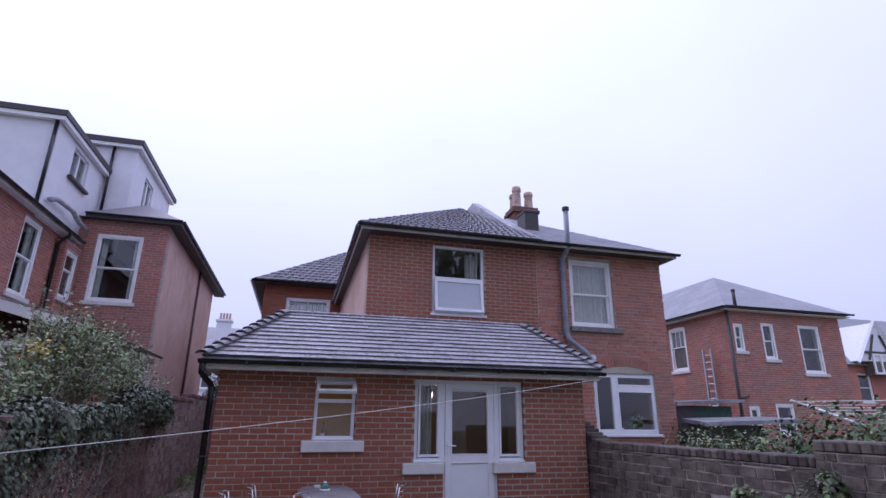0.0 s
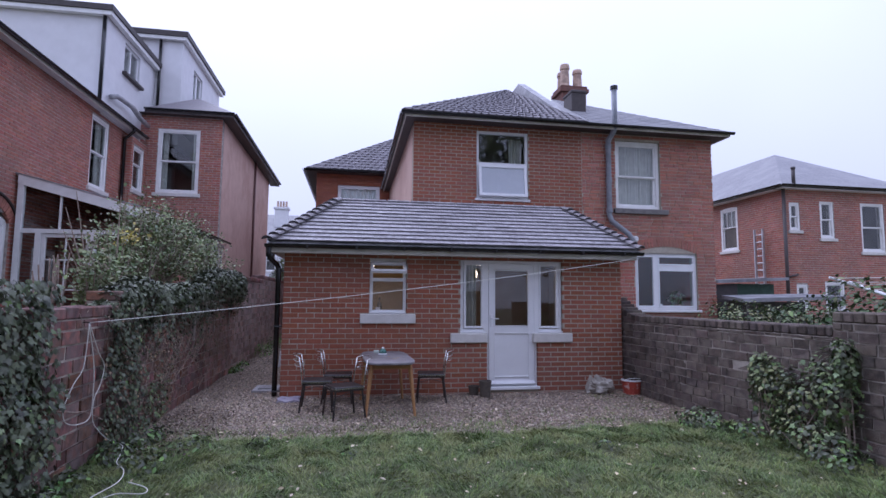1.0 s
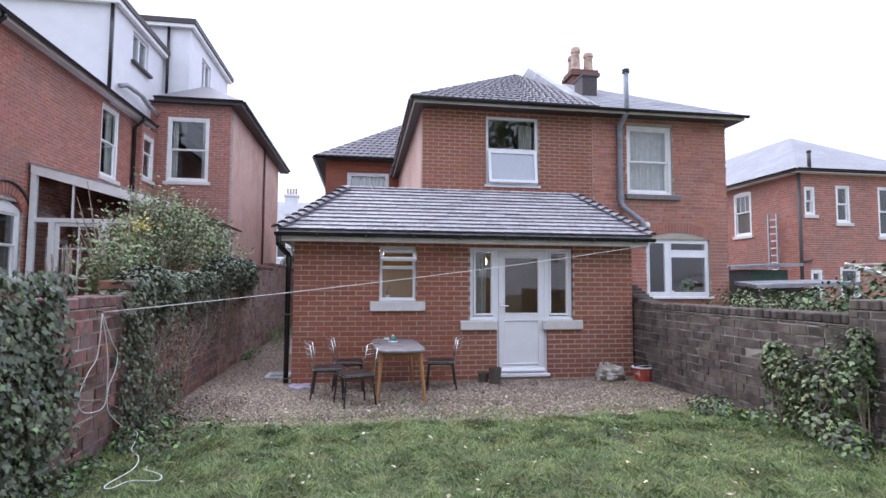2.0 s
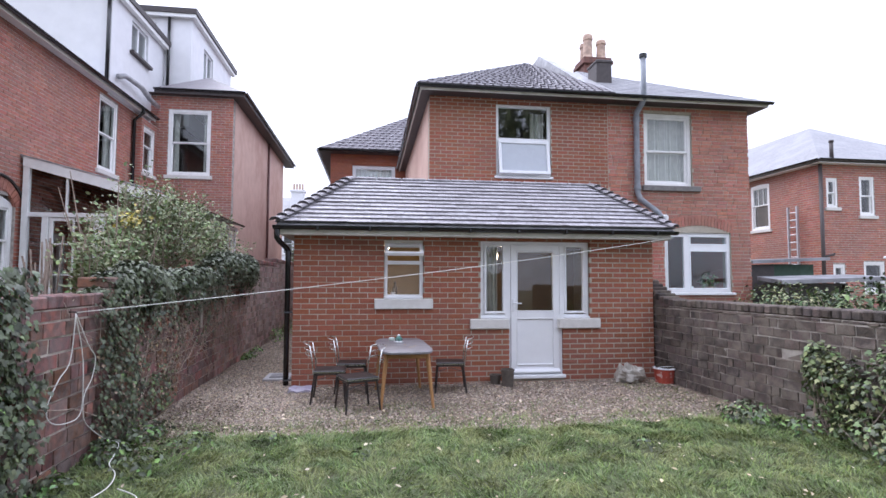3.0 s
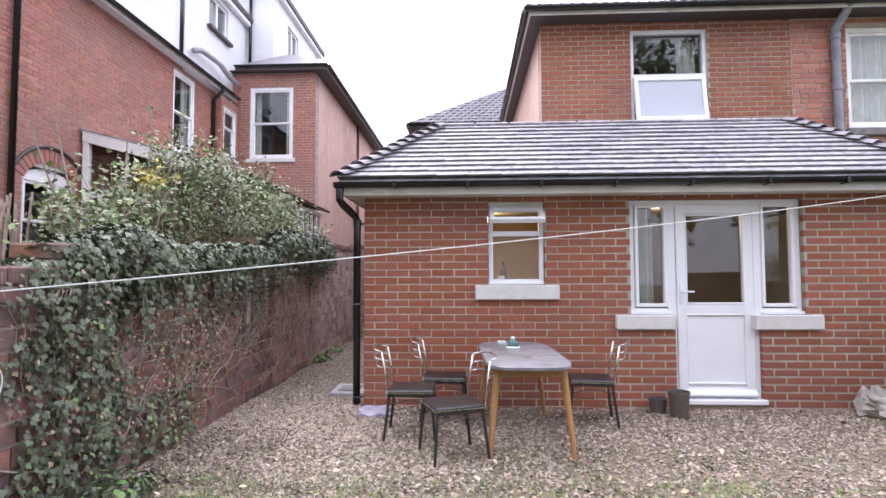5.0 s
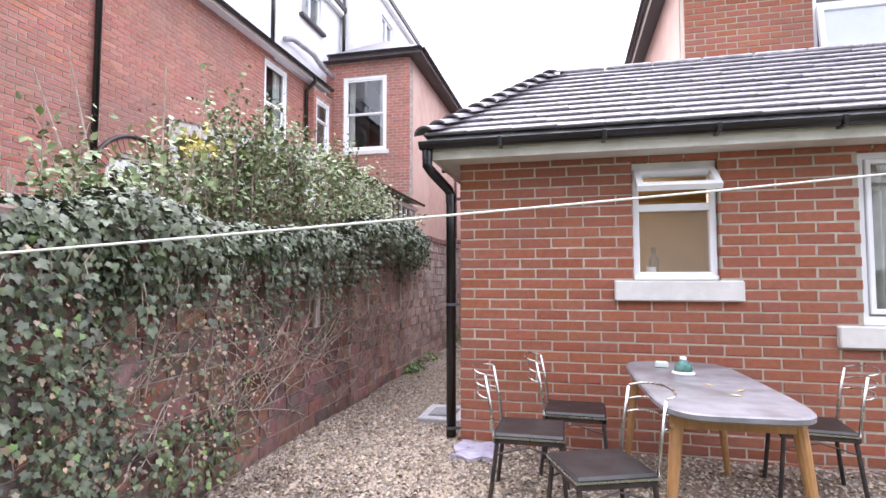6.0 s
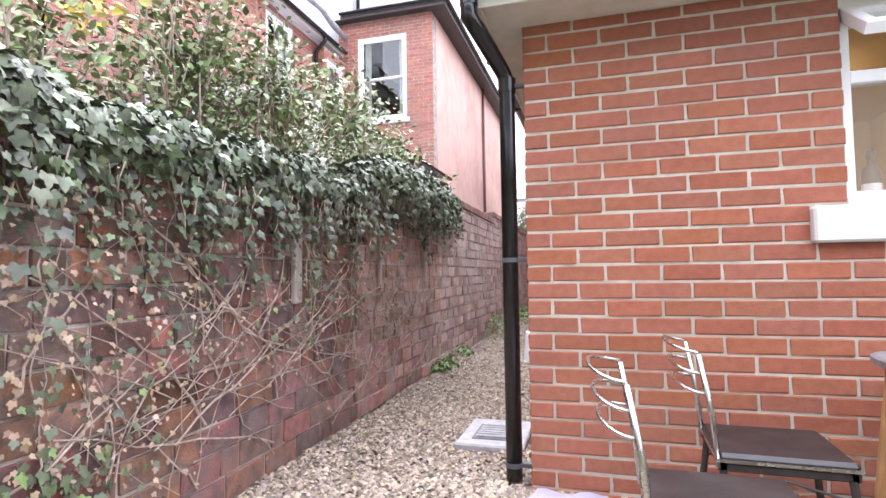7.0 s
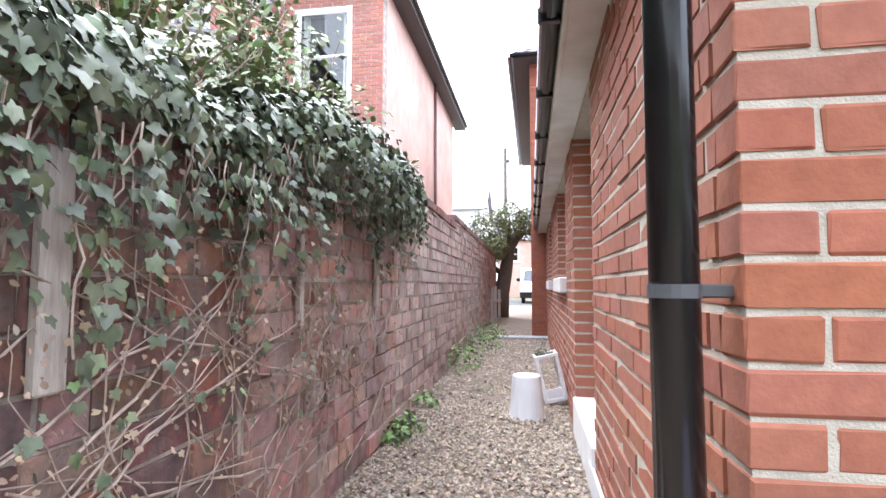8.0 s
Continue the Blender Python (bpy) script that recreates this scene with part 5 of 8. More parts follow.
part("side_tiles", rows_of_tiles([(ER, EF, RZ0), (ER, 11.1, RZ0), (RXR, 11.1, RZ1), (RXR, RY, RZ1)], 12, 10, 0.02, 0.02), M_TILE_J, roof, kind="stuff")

# hip tiles, stepped one over the other
def hip_tiles(p, q, n, parent, out):
    p, q = Vector(p), Vector(q)
    d = (q - p).normalized()
    sidev = d.cross(Vector((0, 0, 1))).normalized()
    upv = sidev.cross(d).normalized()
    L = (q - p).length / n
    vf, k = VF(), 6
    vs = []
    for e, (lift, r) in enumerate(((0.045, 0.105), (0.012, 0.085))):
        for s in (0, -0.022):
            for i in range(k + 1):
                a = math.pi * (0.06 + 0.88 * i / k)
                vs.append((math.cos(a) * (r + s) * 1.15, (L * 1.15) * e, math.sin(a) * (r + s) * 0.62 + lift - 0.035))
    m = k + 1
    fs = []
    for i in range(k):
        fs += [(i, i + 1, 2 * m + i + 1, 2 * m + i), (m + i + 1, m + i, 3 * m + i, 3 * m + i + 1), (i + 1, i, m + i, m + i + 1), (2 * m + i, 2 * m + i + 1, 3 * m + i + 1, 3 * m + i)]
    fs += [(0, 2 * m, 3 * m, m), (k, m + k, 3 * m + k, 2 * m + k)]
    vf.add(vs, fs)
    me = mesh_of("hip_tile", vf, M_HIP)
    rot = Matrix((sidev, d, upv)).transposed().to_4x4()
    rng = random.Random(31)
    for i in range(n):
        piece("hip_tile", me, parent, p.lerp(q, i / n) + upv * 0.012, rot @ pose(0, 0, 0, (rng.random() - 0.5) * 2, (rng.random() - 0.5) * 3, (rng.random() - 0.5) * 3))


hip_tiles((EL, EF, RZ0), (RXL, RY, RZ1), 12, roof, -1)
hip_tiles((ER, EF, RZ0), (RXR, RY, RZ1), 12, roof, 1)
ridge_me = mesh_of("ridge_tile", VF().cbox(0, 0.41, -0.11, 0.11, -0.02, 0.022, 0.015), M_TILE)
for i in range(10):
    piece("ridge_tile", ridge_me, roof, (RXL + 0.02 + i * 0.417, RY + 0.06, RZ1 + 0.012))

# rooms inside the extension, lamp and curtains
room(ext, -0.95, 1.25, 0.08, 2.17, 0.27, 2.4, MF, M_ROOMW)
room(ext, 1.40, 4.15, 0.08, 2.17, 0.27, 2.7, MF, mk("brown_room", (0.34, 0.25, 0.17), (0.27, 0.19, 0.12), scale=2, rough=0.9, bump=0))
curtain(ext, 1.63, 1.93, 0.98, 2.12, 0.30, MF, 5)
M_BULB = bpy.data.materials.new("lamp_glow")
M_BULB.use_nodes = True
M_BULB.node_tree.nodes["Principled BSDF"].inputs["Emission Color"].default_value = (1.0, 0.72, 0.42, 1)
M_BULB.node_tree.nodes["Principled BSDF"].inputs["Emission Strength"].default_value = 6.0
part("room_lamp", VF().lathe((1.99, EY + 0.75, 1.86), [(0.01, 0.0), (0.05, 0.03), (0.06, 0.1), (0.03, 0.2), (0.012, 0.24), (0.008, 0.3)], 12), M_BULB, ext, "lit hanging lamp", smooth=True)
part("room_lamp", VF().lathe((0.15, EY + 1.3, 2.05), [(0.02, 0.0), (0.09, 0.02), (0.10, 0.06), (0.03, 0.09)], 12), M_BULB, ext, "lit ceiling lamp", smooth=True)
for nm, p, w in (("lamp_kitchen", (0.3, EY + 1.2, 1.98), 1.2), ("lamp_room", (2.2, EY + 0.9, 1.95), 2.2)):
    lo = new(nm, bpy.data.lights.new(nm, "POINT"))
    lo.data.energy, lo.data.color, lo.data.shadow_soft_size = w, (1.0, 0.78, 0.50), 0.08
    lo.location = p
solo("beaker", VF().lathe((0.27, EY + 0.145, 1.275), [(0.032, 0), (0.036, 0.02), (0.036, 0.085), (0.032, 0.085), (0.032, 0.03)], 14), M_UPVC, "small white beaker on the window ledge", "beaker", at=(0.27, EY + 0.145, 1.275), smooth=False)
solo("soap_bottle", VF().lathe((0.30, EY + 0.215, 1.275), [(0.034, 0), (0.038, 0.02), (0.038, 0.15), (0.016, 0.18), (0.014, 0.21), (0.02, 0.215), (0.02, 0.24), (0.012, 0.245)], 14), mk("dark_plastic_bottle", (0.05, 0.035, 0.03), (0.07, 0.05, 0.04), scale=9, rough=0.4, bump=0), "dark plastic soap bottle on the window ledge", "bottle", at=(0.30, EY + 0.215, 1.275), smooth=True)
part("window_board", VF().cbox(W1[0] - 0.05, W1[1] + 0.05, 0.125, 0.30, 1.24, 1.274), M_UPVC, ext, m=MF)
part("door_step", VF().cbox(EX0 - 0.02, EX0 + 0.2, 10.28, 11.52, -0.05, 0.255, 0.01), M_PAINT, ext, "white painted side doorstep")
part("side_door", VF().cbox(EX0 + 0.16, EX0 + 0.21, 10.31, 11.49, 0.265, 2.16), M_UPVC, ext, "white side door")
for a, b in ((12.45, 13.9), (15.8, 16.9)):
    sw = part("window", ring(-b, -a, 1.15, 2.165, 0.05, 0.11, 0.18), M_UPVC, ext, "white plastic side window", m=ML)
    pane(sw, -b + 0.05, -a - 0.05, 1.2, 2.115, 0.14, ML)
    part("sill", VF().cbox(-b - 0.07, -a + 0.07, -0.06, 0.1, 1.0, 1.148, 0.01), M_SILL, sw, m=ML)
    room(ext, -b - 0.4, -a + 0.4, 0.5, 2.17, 0.28, 1.5, ML)

# ---- table and chairs ----
M_TOP = mk("grey_table_top", (0.27, 0.26, 0.275), (0.19, 0.183, 0.197), scale=9, rough=0.38, bump=0.12, bscale=90, c3=(0.10, 0.085, 0.08), s3=3.5, f3=0.6)
M_PINE = mk("varnished_pine", (0.46, 0.25, 0.10), (0.36, 0.18, 0.07), scale=14, rough=0.5, bump=0.15, bscale=60, stretch=(6, 6, 1), c3=(0.22, 0.12, 0.06), s3=5, f3=0.35)
M_BLKSTEEL = mk("black_steel", (0.02, 0.02, 0.021), (0.035, 0.03, 0.03), scale=20, rough=0.45, bump=0.08, bscale=80, c3=(0.10, 0.05, 0.03), s3=14, f3=0.35)
M_CHROME = mk("worn_chrome", (0.62, 0.62, 0.60), (0.48, 0.47, 0.44), scale=25, rough=0.28, bump=0.05, bscale=60, metal=1.0)
M_SEAT = mk("black_vinyl", (0.022, 0.018, 0.018), (0.014, 0.012, 0.012), scale=10, rough=0.4, bump=0.08, bscale=120, c3=(0.05, 0.045, 0.045), s3=7, f3=0.35)

TC = Vector((0.355, 7.36, 0))
table = thing("garden_table", TC, "wooden table with a worn grey top standing on gravel", "table")
TM = Matrix.Translation(TC) @ pose(0, 0, 0, 0, 0, 2.0)


def bowed(w, l, n=44, p=5.0):
    """Outline of a table top with bowed sides."""
    pts = []
    for i in range(n):
        a = 2 * math.pi * i / n
        c, s = math.cos(a), math.sin(a)
        pts.append((w / 2 * math.copysign(abs(c) ** (2 / p), c), l / 2 * math.copysign(abs(s) ** (2 / p), s)))
    return pts


o1, o2 = bowed(0.66, 1.50), bowed(0.64, 1.48)
n = len(o1)
vf = VF()
vf.add([(x, y, 0.668) for x, y in o2] + [(x, y, 0.676) for x, y in o1] + [(x, y, 0.696) for x, y in o1] + [(x, y, 0.702) for x, y in o2],
       [tuple(range(n))[::-1], tuple(range(3 * n, 4 * n))] + [(k * n + i, k * n + (i + 1) % n, (k + 1) * n + (i + 1) % n, (k + 1) * n + i) for k in range(3) for i in range(n)])
part("tabletop", vf, M_TOP, table, "worn grey laminate top with bowed sides", m=TM)
part("apron", VF().cbox(-0.24, 0.24, -0.60, -0.575, 0.60, 0.668).cbox(-0.24, 0.24, 0.575, 0.60, 0.60, 0.668).cbox(-0.25, -0.225, -0.6, 0.6, 0.60, 0.668).cbox(0.225, 0.25, -0.6, 0.6, 0.60, 0.668), M_PINE, table, m=TM)
for sx in (-1, 1):
    for sy in (-1, 1):
        part("leg", VF().tube([(sx * 0.315, sy * 0.63, 0.0), (sx * 0.245, sy * 0.575, 0.668)], 0.017, 10, r2=0.031), M_PINE, table, "splayed tapered pine leg", m=TM)


def chair(m, label):
    """Metal cafe chair facing +y: black legs, padded seat, three bowed chrome back rails."""
    ch = thing("metal_chair", (0, 0, 0), label, "chair", "chairs round the table")
    w, dp, h = 0.185, 0.195, 0.395
    part("seat", VF().cbox(-w, w, -dp, dp, h - 0.012, h + 0.018, 0.012), M_SEAT, ch, "black vinyl seat pad")
    part("seat_trim", ring(-w - 0.004, w + 0.004, -dp - 0.004, dp + 0.004, 0.01, 0, 0.012, 0.003), M_CHROME, ch, m=Matrix.Translation((0, 0, h - 0.012)) @ Matrix.Rotation(radians(90), 4, "X") @ Matrix.Scale(1, 4))
    part("seat_frame", VF().cbox(-w + 0.005, w - 0.005, -dp + 0.005, -dp + 0.03, h - 0.04, h - 0.013).cbox(-w + 0.005, w - 0.005, dp - 0.03, dp - 0.005, h - 0.04, h - 0.013).cbox(-w + 0.005, -w + 0.03, -dp, dp, h - 0.04, h - 0.013).cbox(w - 0.03, w - 0.005, -dp, dp, h - 0.04, h - 0.013), M_BLKSTEEL, ch)
    for sx in (-1, 1):
        part("leg", VF().tube([(sx * (w - 0.018), dp - 0.02, h - 0.03), (sx * (w + 0.004), dp + 0.012, 0.0)], 0.0125, 8), M_BLKSTEEL, ch)
        part("leg", VF().tube([(sx * (w - 0.018), -dp + 0.02, h - 0.03), (sx * (w + 0.004), -dp - 0.025, 0.0)], 0.0125, 8), M_BLKSTEEL, ch)
        part("brace", VF().tube([(sx * w * 0.95, -dp + 0.02, h - 0.10), (sx * w * 0.93, 0.0, h - 0.055), (sx * w * 0.95, dp - 0.02, h - 0.10)], 0.005, 6), M_BLKSTEEL, ch)
        part("upright", VF().tube([(sx * (w - 0.012), -dp + 0.005, h - 0.03), (sx * (w - 0.012), -dp - 0.012, h + 0.14), (sx * (w - 0.014), -dp - 0.045, h + 0.33)], 0.009, 8), M_CHROME, ch, "chrome back upright", smooth=True)
    for k, z in enumerate((0.335, 0.265, 0.20)):
        b = -dp - 0.012 - 0.033 * (z - 0.14) / 0.19
        pts = []
        for i in range(15):
            a = math.pi * i / 14
            pts.append((-(w - 0.013) * math.cos(a), b - 0.092 * math.sin(a) ** 0.7, h + z + 0.025 * math.sin(a)))
        part("back_rail", VF().tube(pts, 0.0055, 7), M_CHROME, ch, "bowed chrome back rail", smooth=True)
    ch.matrix_basis = m
    return ch


c1 = chair(pose(-0.57, 7.33, 0, 0, 0, -90), "black and chrome metal chair beside the grey table")
copy_thing(c1, pose(-0.31, 7.87, 0, 0, 0, -92))
copy_thing(c1, pose(-0.21, 6.80, 0, 0, 0, 112))
copy_thing(c1, pose(1.05, 7.80, 0, 0, 0, 84))

M_JADE = mk("green_glaze", (0.05, 0.17, 0.13), (0.03, 0.12, 0.10), scale=30, rough=0.25, bump=0.05, bscale=80, c3=(0.25, 0.32, 0.28), s3=20, f3=0.4)
orn = thing("lantern", (0.315, 7.59, 0.702), "small green glazed lantern on the table", "lantern")
part("dish", VF().lathe((0.315, 7.59, 0.702), [(0.06, 0.0), (0.066, 0.008), (0.064, 0.016), (0.05, 0.02)], 20), M_UPVC, orn, "pale dish", smooth=False)
part("dome", VF().lathe((0.315, 7.59, 0.72), [(0.05, 0.0), (0.052, 0.02), (0.045, 0.045), (0.028, 0.062), (0.02, 0.066)], 20), M_JADE, orn, "green dome", smooth=True)
part("knob", VF().lathe((0.315, 7.59, 0.785), [(0.016, 0.0), (0.02, 0.008), (0.018, 0.02), (0.006, 0.024)], 14), M_UPVC, orn, smooth=True)
solo("soap_box", VF().cbox(0.19, 0.27, 7.80, 7.85, 0.702, 0.742, 0.008), mk("mint_plastic", (0.55, 0.62, 0.56), (0.48, 0.55, 0.5), scale=9, rough=0.5, bump=0.05), "small pale green box on the table", "box", at=(0.23, 7.82, 0.702))
for i, (x, y, r) in enumerate(((0.38, 7.28, 20), (0.50, 7.15, -50), (0.44, 7.02, 75))):
    me = VF().add([(0, -0.03, 0), (0.012, 0, 0.004), (0, 0.035, 0.001), (-0.012, 0, 0.003), (0, -0.03, 0.002), (0.012, 0, 0.006), (0, 0.035, 0.003), (-0.012, 0, 0.005)], [(3, 2, 1, 0), (4, 5, 6, 7), (0, 1, 5, 4), (1, 2, 6, 5), (2, 3, 7, 6), (3, 0, 4, 7)])
    lf = solo("dry_leaf", me, mk("straw_leaf", (0.55, 0.44, 0.25), (0.45, 0.33, 0.16), scale=30, rough=0.8, bump=0.1) if i == 0 else bpy.data.materials["straw_leaf"], "dry fallen leaf on the table top", "leaf", group="leaves on the table")
    lf.matrix_basis = pose(x, y, 0.703, 0, 0, r)

# ---- pots, sack, pail and slabs by the wall ----
M_CLAY = mk("dark_pot", (0.085, 0.072, 0.06), (0.12, 0.10, 0.082), scale=20, rough=0.8, bump=0.3, bscale=60)
M_EARTH = mk("potting_soil", (0.035, 0.026, 0.02), (0.06, 0.045, 0.03), scale=40, rough=0.95, bump=1.0, bscale=50)


def pot(x, y, r, h, label):
    p = thing("plant_pot", (x, y, 0), label, "pot")
    part("tub", VF().lathe((x, y, 0), [(r * 0.82, 0), (r, h * 0.9), (r * 1.06, h * 0.9), (r * 1.06, h), (r * 0.94, h), (r * 0.92, h * 0.85)], 18), M_CLAY, p)
    part("soil", VF().lathe((x, y, h * 0.80), [(r * 0.9, 0), (r * 0.9, 0.01), (r * 0.5, 0.03), (r * 0.2, 0.035)], 14), M_EARTH, p)


pot(1.925, 7.97, 0.095, 0.25, "dark brown plant pot on the gravel by the door")
pot(1.78, 8.13, 0.085, 0.15, "low dark plant pot on the gravel")


def blob(c, sx, sy, sz, seed, n=16, k=9, amp=0.25, floor=True):
    """A lumpy closed form resting on its base."""
    vs, fs = [], []
    for i in range(k + 1):
        th = math.pi * i / k
        for j in range(n):
            ph = 2 * math.pi * j / n
            d = Vector((math.sin(th) * math.cos(ph), math.sin(th) * math.sin(ph), math.cos(th)))
            q = 1 + amp * noise.noise(d * 2.2 + Vector((seed, seed * 2, 0))) + amp * 0.5 * noise.noise(d * 5.5 + Vector((seed, 1, 4)))
            p = Vector((d.x * sx * q, d.y * sy * q, d.z * sz * q))
            if floor:
                p.z = max(p.z + sz * 0.75, 0)
            vs.append(Vector(c) + p)
    fs = [(i * n + j, i * n + (j + 1) % n, (i + 1) * n + (j + 1) % n, (i + 1) * n + j) for i in range(k) for j in range(n)]
    return VF().add(vs, fs)


M_SACK = mk("dirty_white_sack", (0.56, 0.53, 0.48), (0.42, 0.39, 0.34), scale=16, rough=0.6, bump=0.8, bscale=24, c3=(0.22, 0.18, 0.14), s3=9, f3=0.6)
sk = thing("sack", (3.86, 8.08, 0), "crumpled dirty white plastic sack slumped on gravel", "sack")
part("body", blob((3.88, 8.06, 0), 0.19, 0.13, 0.145, 3.1, 28, 16, 0.55), M_SACK, sk)
part("neck", VF().add([(3.64, 8.06, 0.0), (3.80, 8.0, 0.06), (3.86, 8.12, 0.14), (3.74, 8.14, 0.2), (3.70, 8.07, 0.30), (3.66, 8.15, 0.12), (3.79, 8.07, 0.22)], [(0, 1, 4), (1, 6, 4), (6, 2, 3), (4, 6, 3), (3, 5, 4), (5, 0, 4), (1, 2, 6), (0, 5, 3, 2, 1)]), M_SACK, sk, "folded open end")
M_RED = mk("red_label", (0.45, 0.08, 0.05), (0.36, 0.06, 0.04), scale=14, rough=0.5, bump=0.05, c3=(0.70, 0.66, 0.60), s3=12, f3=0.6, low3=0.56, high3=0.62)
pl = thing("pail", (4.37, 7.97, 0), "white and red plastic pail full of soil", "pail")
part("bucket", VF().lathe((4.37, 7.97, 0), [(0.13, 0), (0.155, 0.21), (0.155, 0.215), (0.14, 0.215), (0.135, 0.15)], 22), M_RED, pl, "pail with a red printed band")
part("rim", VF().lathe((4.37, 7.97, 0.205), [(0.157, 0), (0.166, 0.005), (0.166, 0.02), (0.152, 0.025), (0.142, 0.02)], 22), M_UPVC, pl, "white rim")
part("soil", blob((4.37, 7.97, 0.19), 0.125, 0.125, 0.11, 8.0, 16, 9, 0.4, False), M_EARTH, pl, "heaped dark soil")
part("handle", VF().tube([(4.37 + 0.165 * math.cos(a), 7.97 - 0.10 * abs(math.sin(a)) - 0.02, 0.21 + 0.05 * math.sin(a)) for a in [math.pi * i / 12 for i in range(13)]], 0.004, 6), M_UPVC, pl)
M_LILAC = mk("lilac_sheet", (0.36, 0.325, 0.415), (0.27, 0.245, 0.32), scale=14, rough=0.65, bump=0.8, bscale=30, c3=(0.44, 0.42, 0.46), s3=8, f3=0.5)
vf = VF()
for j in range(9):
    for i in range(9):
        x, y = -1.17 + 0.30 * i / 8 + 0.02 * math.sin(j), 7.87 + 0.36 * j / 8 + 0.02 * math.sin(i * 1.3)
        vf.v.append((x, y, 0.03 + 0.02 * noise.noise(Vector((x * 9, y * 9, 0)))))
vf.f = [(j * 9 + i, j * 9 + i + 1, (j + 1) * 9 + i + 1, (j + 1) * 9 + i) for j in range(8) for i in range(8)]
low = len(vf.v)
vf.v += [(x, y, 0.0) for x, y, z in vf.v]
edge = [i for i in range(9)] + [j * 9 + 8 for j in range(1, 9)] + [72 + i for i in range(7, -1, -1)] + [j * 9 for j in range(7, 0, -1)]
vf.f += [(edge[i], edge[(i + 1) % len(edge)], low + edge[(i + 1) % len(edge)], low + edge[i]) for i in range(len(edge))]
solo("plastic_sheet", vf, M_LILAC, "crumpled lilac plastic sheet on gravel by the downpipe", "sheet", at=(-1.02, 8.05, 0))
M_CONC = mk("grey_concrete", (0.40, 0.39, 0.40), (0.30, 0.29, 0.30), scale=18, rough=0.9, bump=0.4, bscale=70)
dc = thing("drain_cover", (-1.48, 9.02, 0), "grey concrete drain surround with an iron grating", "drain")
part("surround", VF().cbox(-1.68, -1.28, 8.76, 9.30, -0.05, 0.035, 0.01), M_CONC, dc)
part("grating", VF().cbox(-1.60, -1.36, 8.86, 9.16, 0.03, 0.042, 0.004), mk("iron_grating", (0.12, 0.12, 0.125), (0.08, 0.08, 0.085), scale=20, rough=0.6, bump=0.3, bscale=90), dc, "dark iron grating")
for i in range(6):
    part("grating_bar", VF().cbox(-1.58, -1.38, 8.885 + i * 0.045, 8.905 + i * 0.045, 0.04, 0.052, 0.003), M_CONC, dc)

# ---- washing line and hanging cord ----
M_CORD = mk("white_cord", (0.75, 0.74, 0.70), (0.62, 0.61, 0.57), scale=60, rough=0.8, bump=0.3, bscale=400)
A0, A1 = Vector((-2.40, 4.98, 1.275)), Vector((4.62, 8.06, 2.215))
line = thing("washing_line", A0, "thin white washing line strung from garden wall to eaves", "line")
pts = [A0.lerp(A1, i / 40) - Vector((0, 0, 0.05 * 4 * (i / 40) * (1 - i / 40))) for i in range(41)]
part("cord", VF().tube(pts, 0.0042, 6), M_CORD, line, smooth=True)
part("hook", VF().tube([(-2.46, 4.98, 1.28), (-2.40, 4.98, 1.28), (-2.39, 4.98, 1.26)], 0.006, 6), M_BLKSTEEL, line)
X = -2.385


def slack(ctrl, n=6):
    """Smooth curve through a few hanging points."""
    P = [Vector(p) for p in ctrl]
    P = [P[0]] + P + [P[-1]]
    out = []
    for a, b, c, d in zip(P, P[1:], P[2:], P[3:]):
        for i in range(n):
            t = i / n
            out.append(0.5 * (2 * b + (c - a) * t + (2 * a - 5 * b + 4 * c - d) * t * t + (3 * b - a - 3 * c + d) * t ** 3))
    return out + [P[-1]]


part("loop", VF().tube(slack([(X, 4.95, 1.27), (X, 4.90, 0.91), (X, 4.75, 0.78), (X, 4.62, 0.61), (X, 4.67, 0.49), (X, 4.88, 0.43), (X, 5.08, 0.46), (X + 0.01, 5.08, 0.75), (X, 5.06, 0.98), (X, 4.95, 1.25)]), 0.0042, 6), M_CORD, line, "hanging loop of cord", smooth=True)
part("tail", VF().tube(slack([(X, 4.96, 1.26), (X + 0.01, 5.14, 1.0), (X + 0.01, 5.26, 0.88), (X + 0.01, 5.22, 0.72), (X + 0.01, 5.11, 0.60), (X + 0.01, 5.10, 0.45), (X + 0.01, 5.18, 0.33), (X + 0.02, 5.45, 0.15), (-2.27, 5.50, 0.09), (-2.17, 5.2, 0.08), (-2.10, 4.96, 0.08), (-1.95, 4.72, 0.085), (-1.88, 4.43, 0.085), (-1.93, 4.11, 0.085), (-1.87, 4.03, 0.085), (-1.79, 4.17, 0.085), (-1.60, 4.15, 0.085), (-1.62, 4.27, 0.085), (-1.80, 4.42, 0.085)]), 0.0042, 6), M_CORD, line, "trailing cord end", smooth=True)

# ---- plants ----
NPR = np.random.default_rng(7)


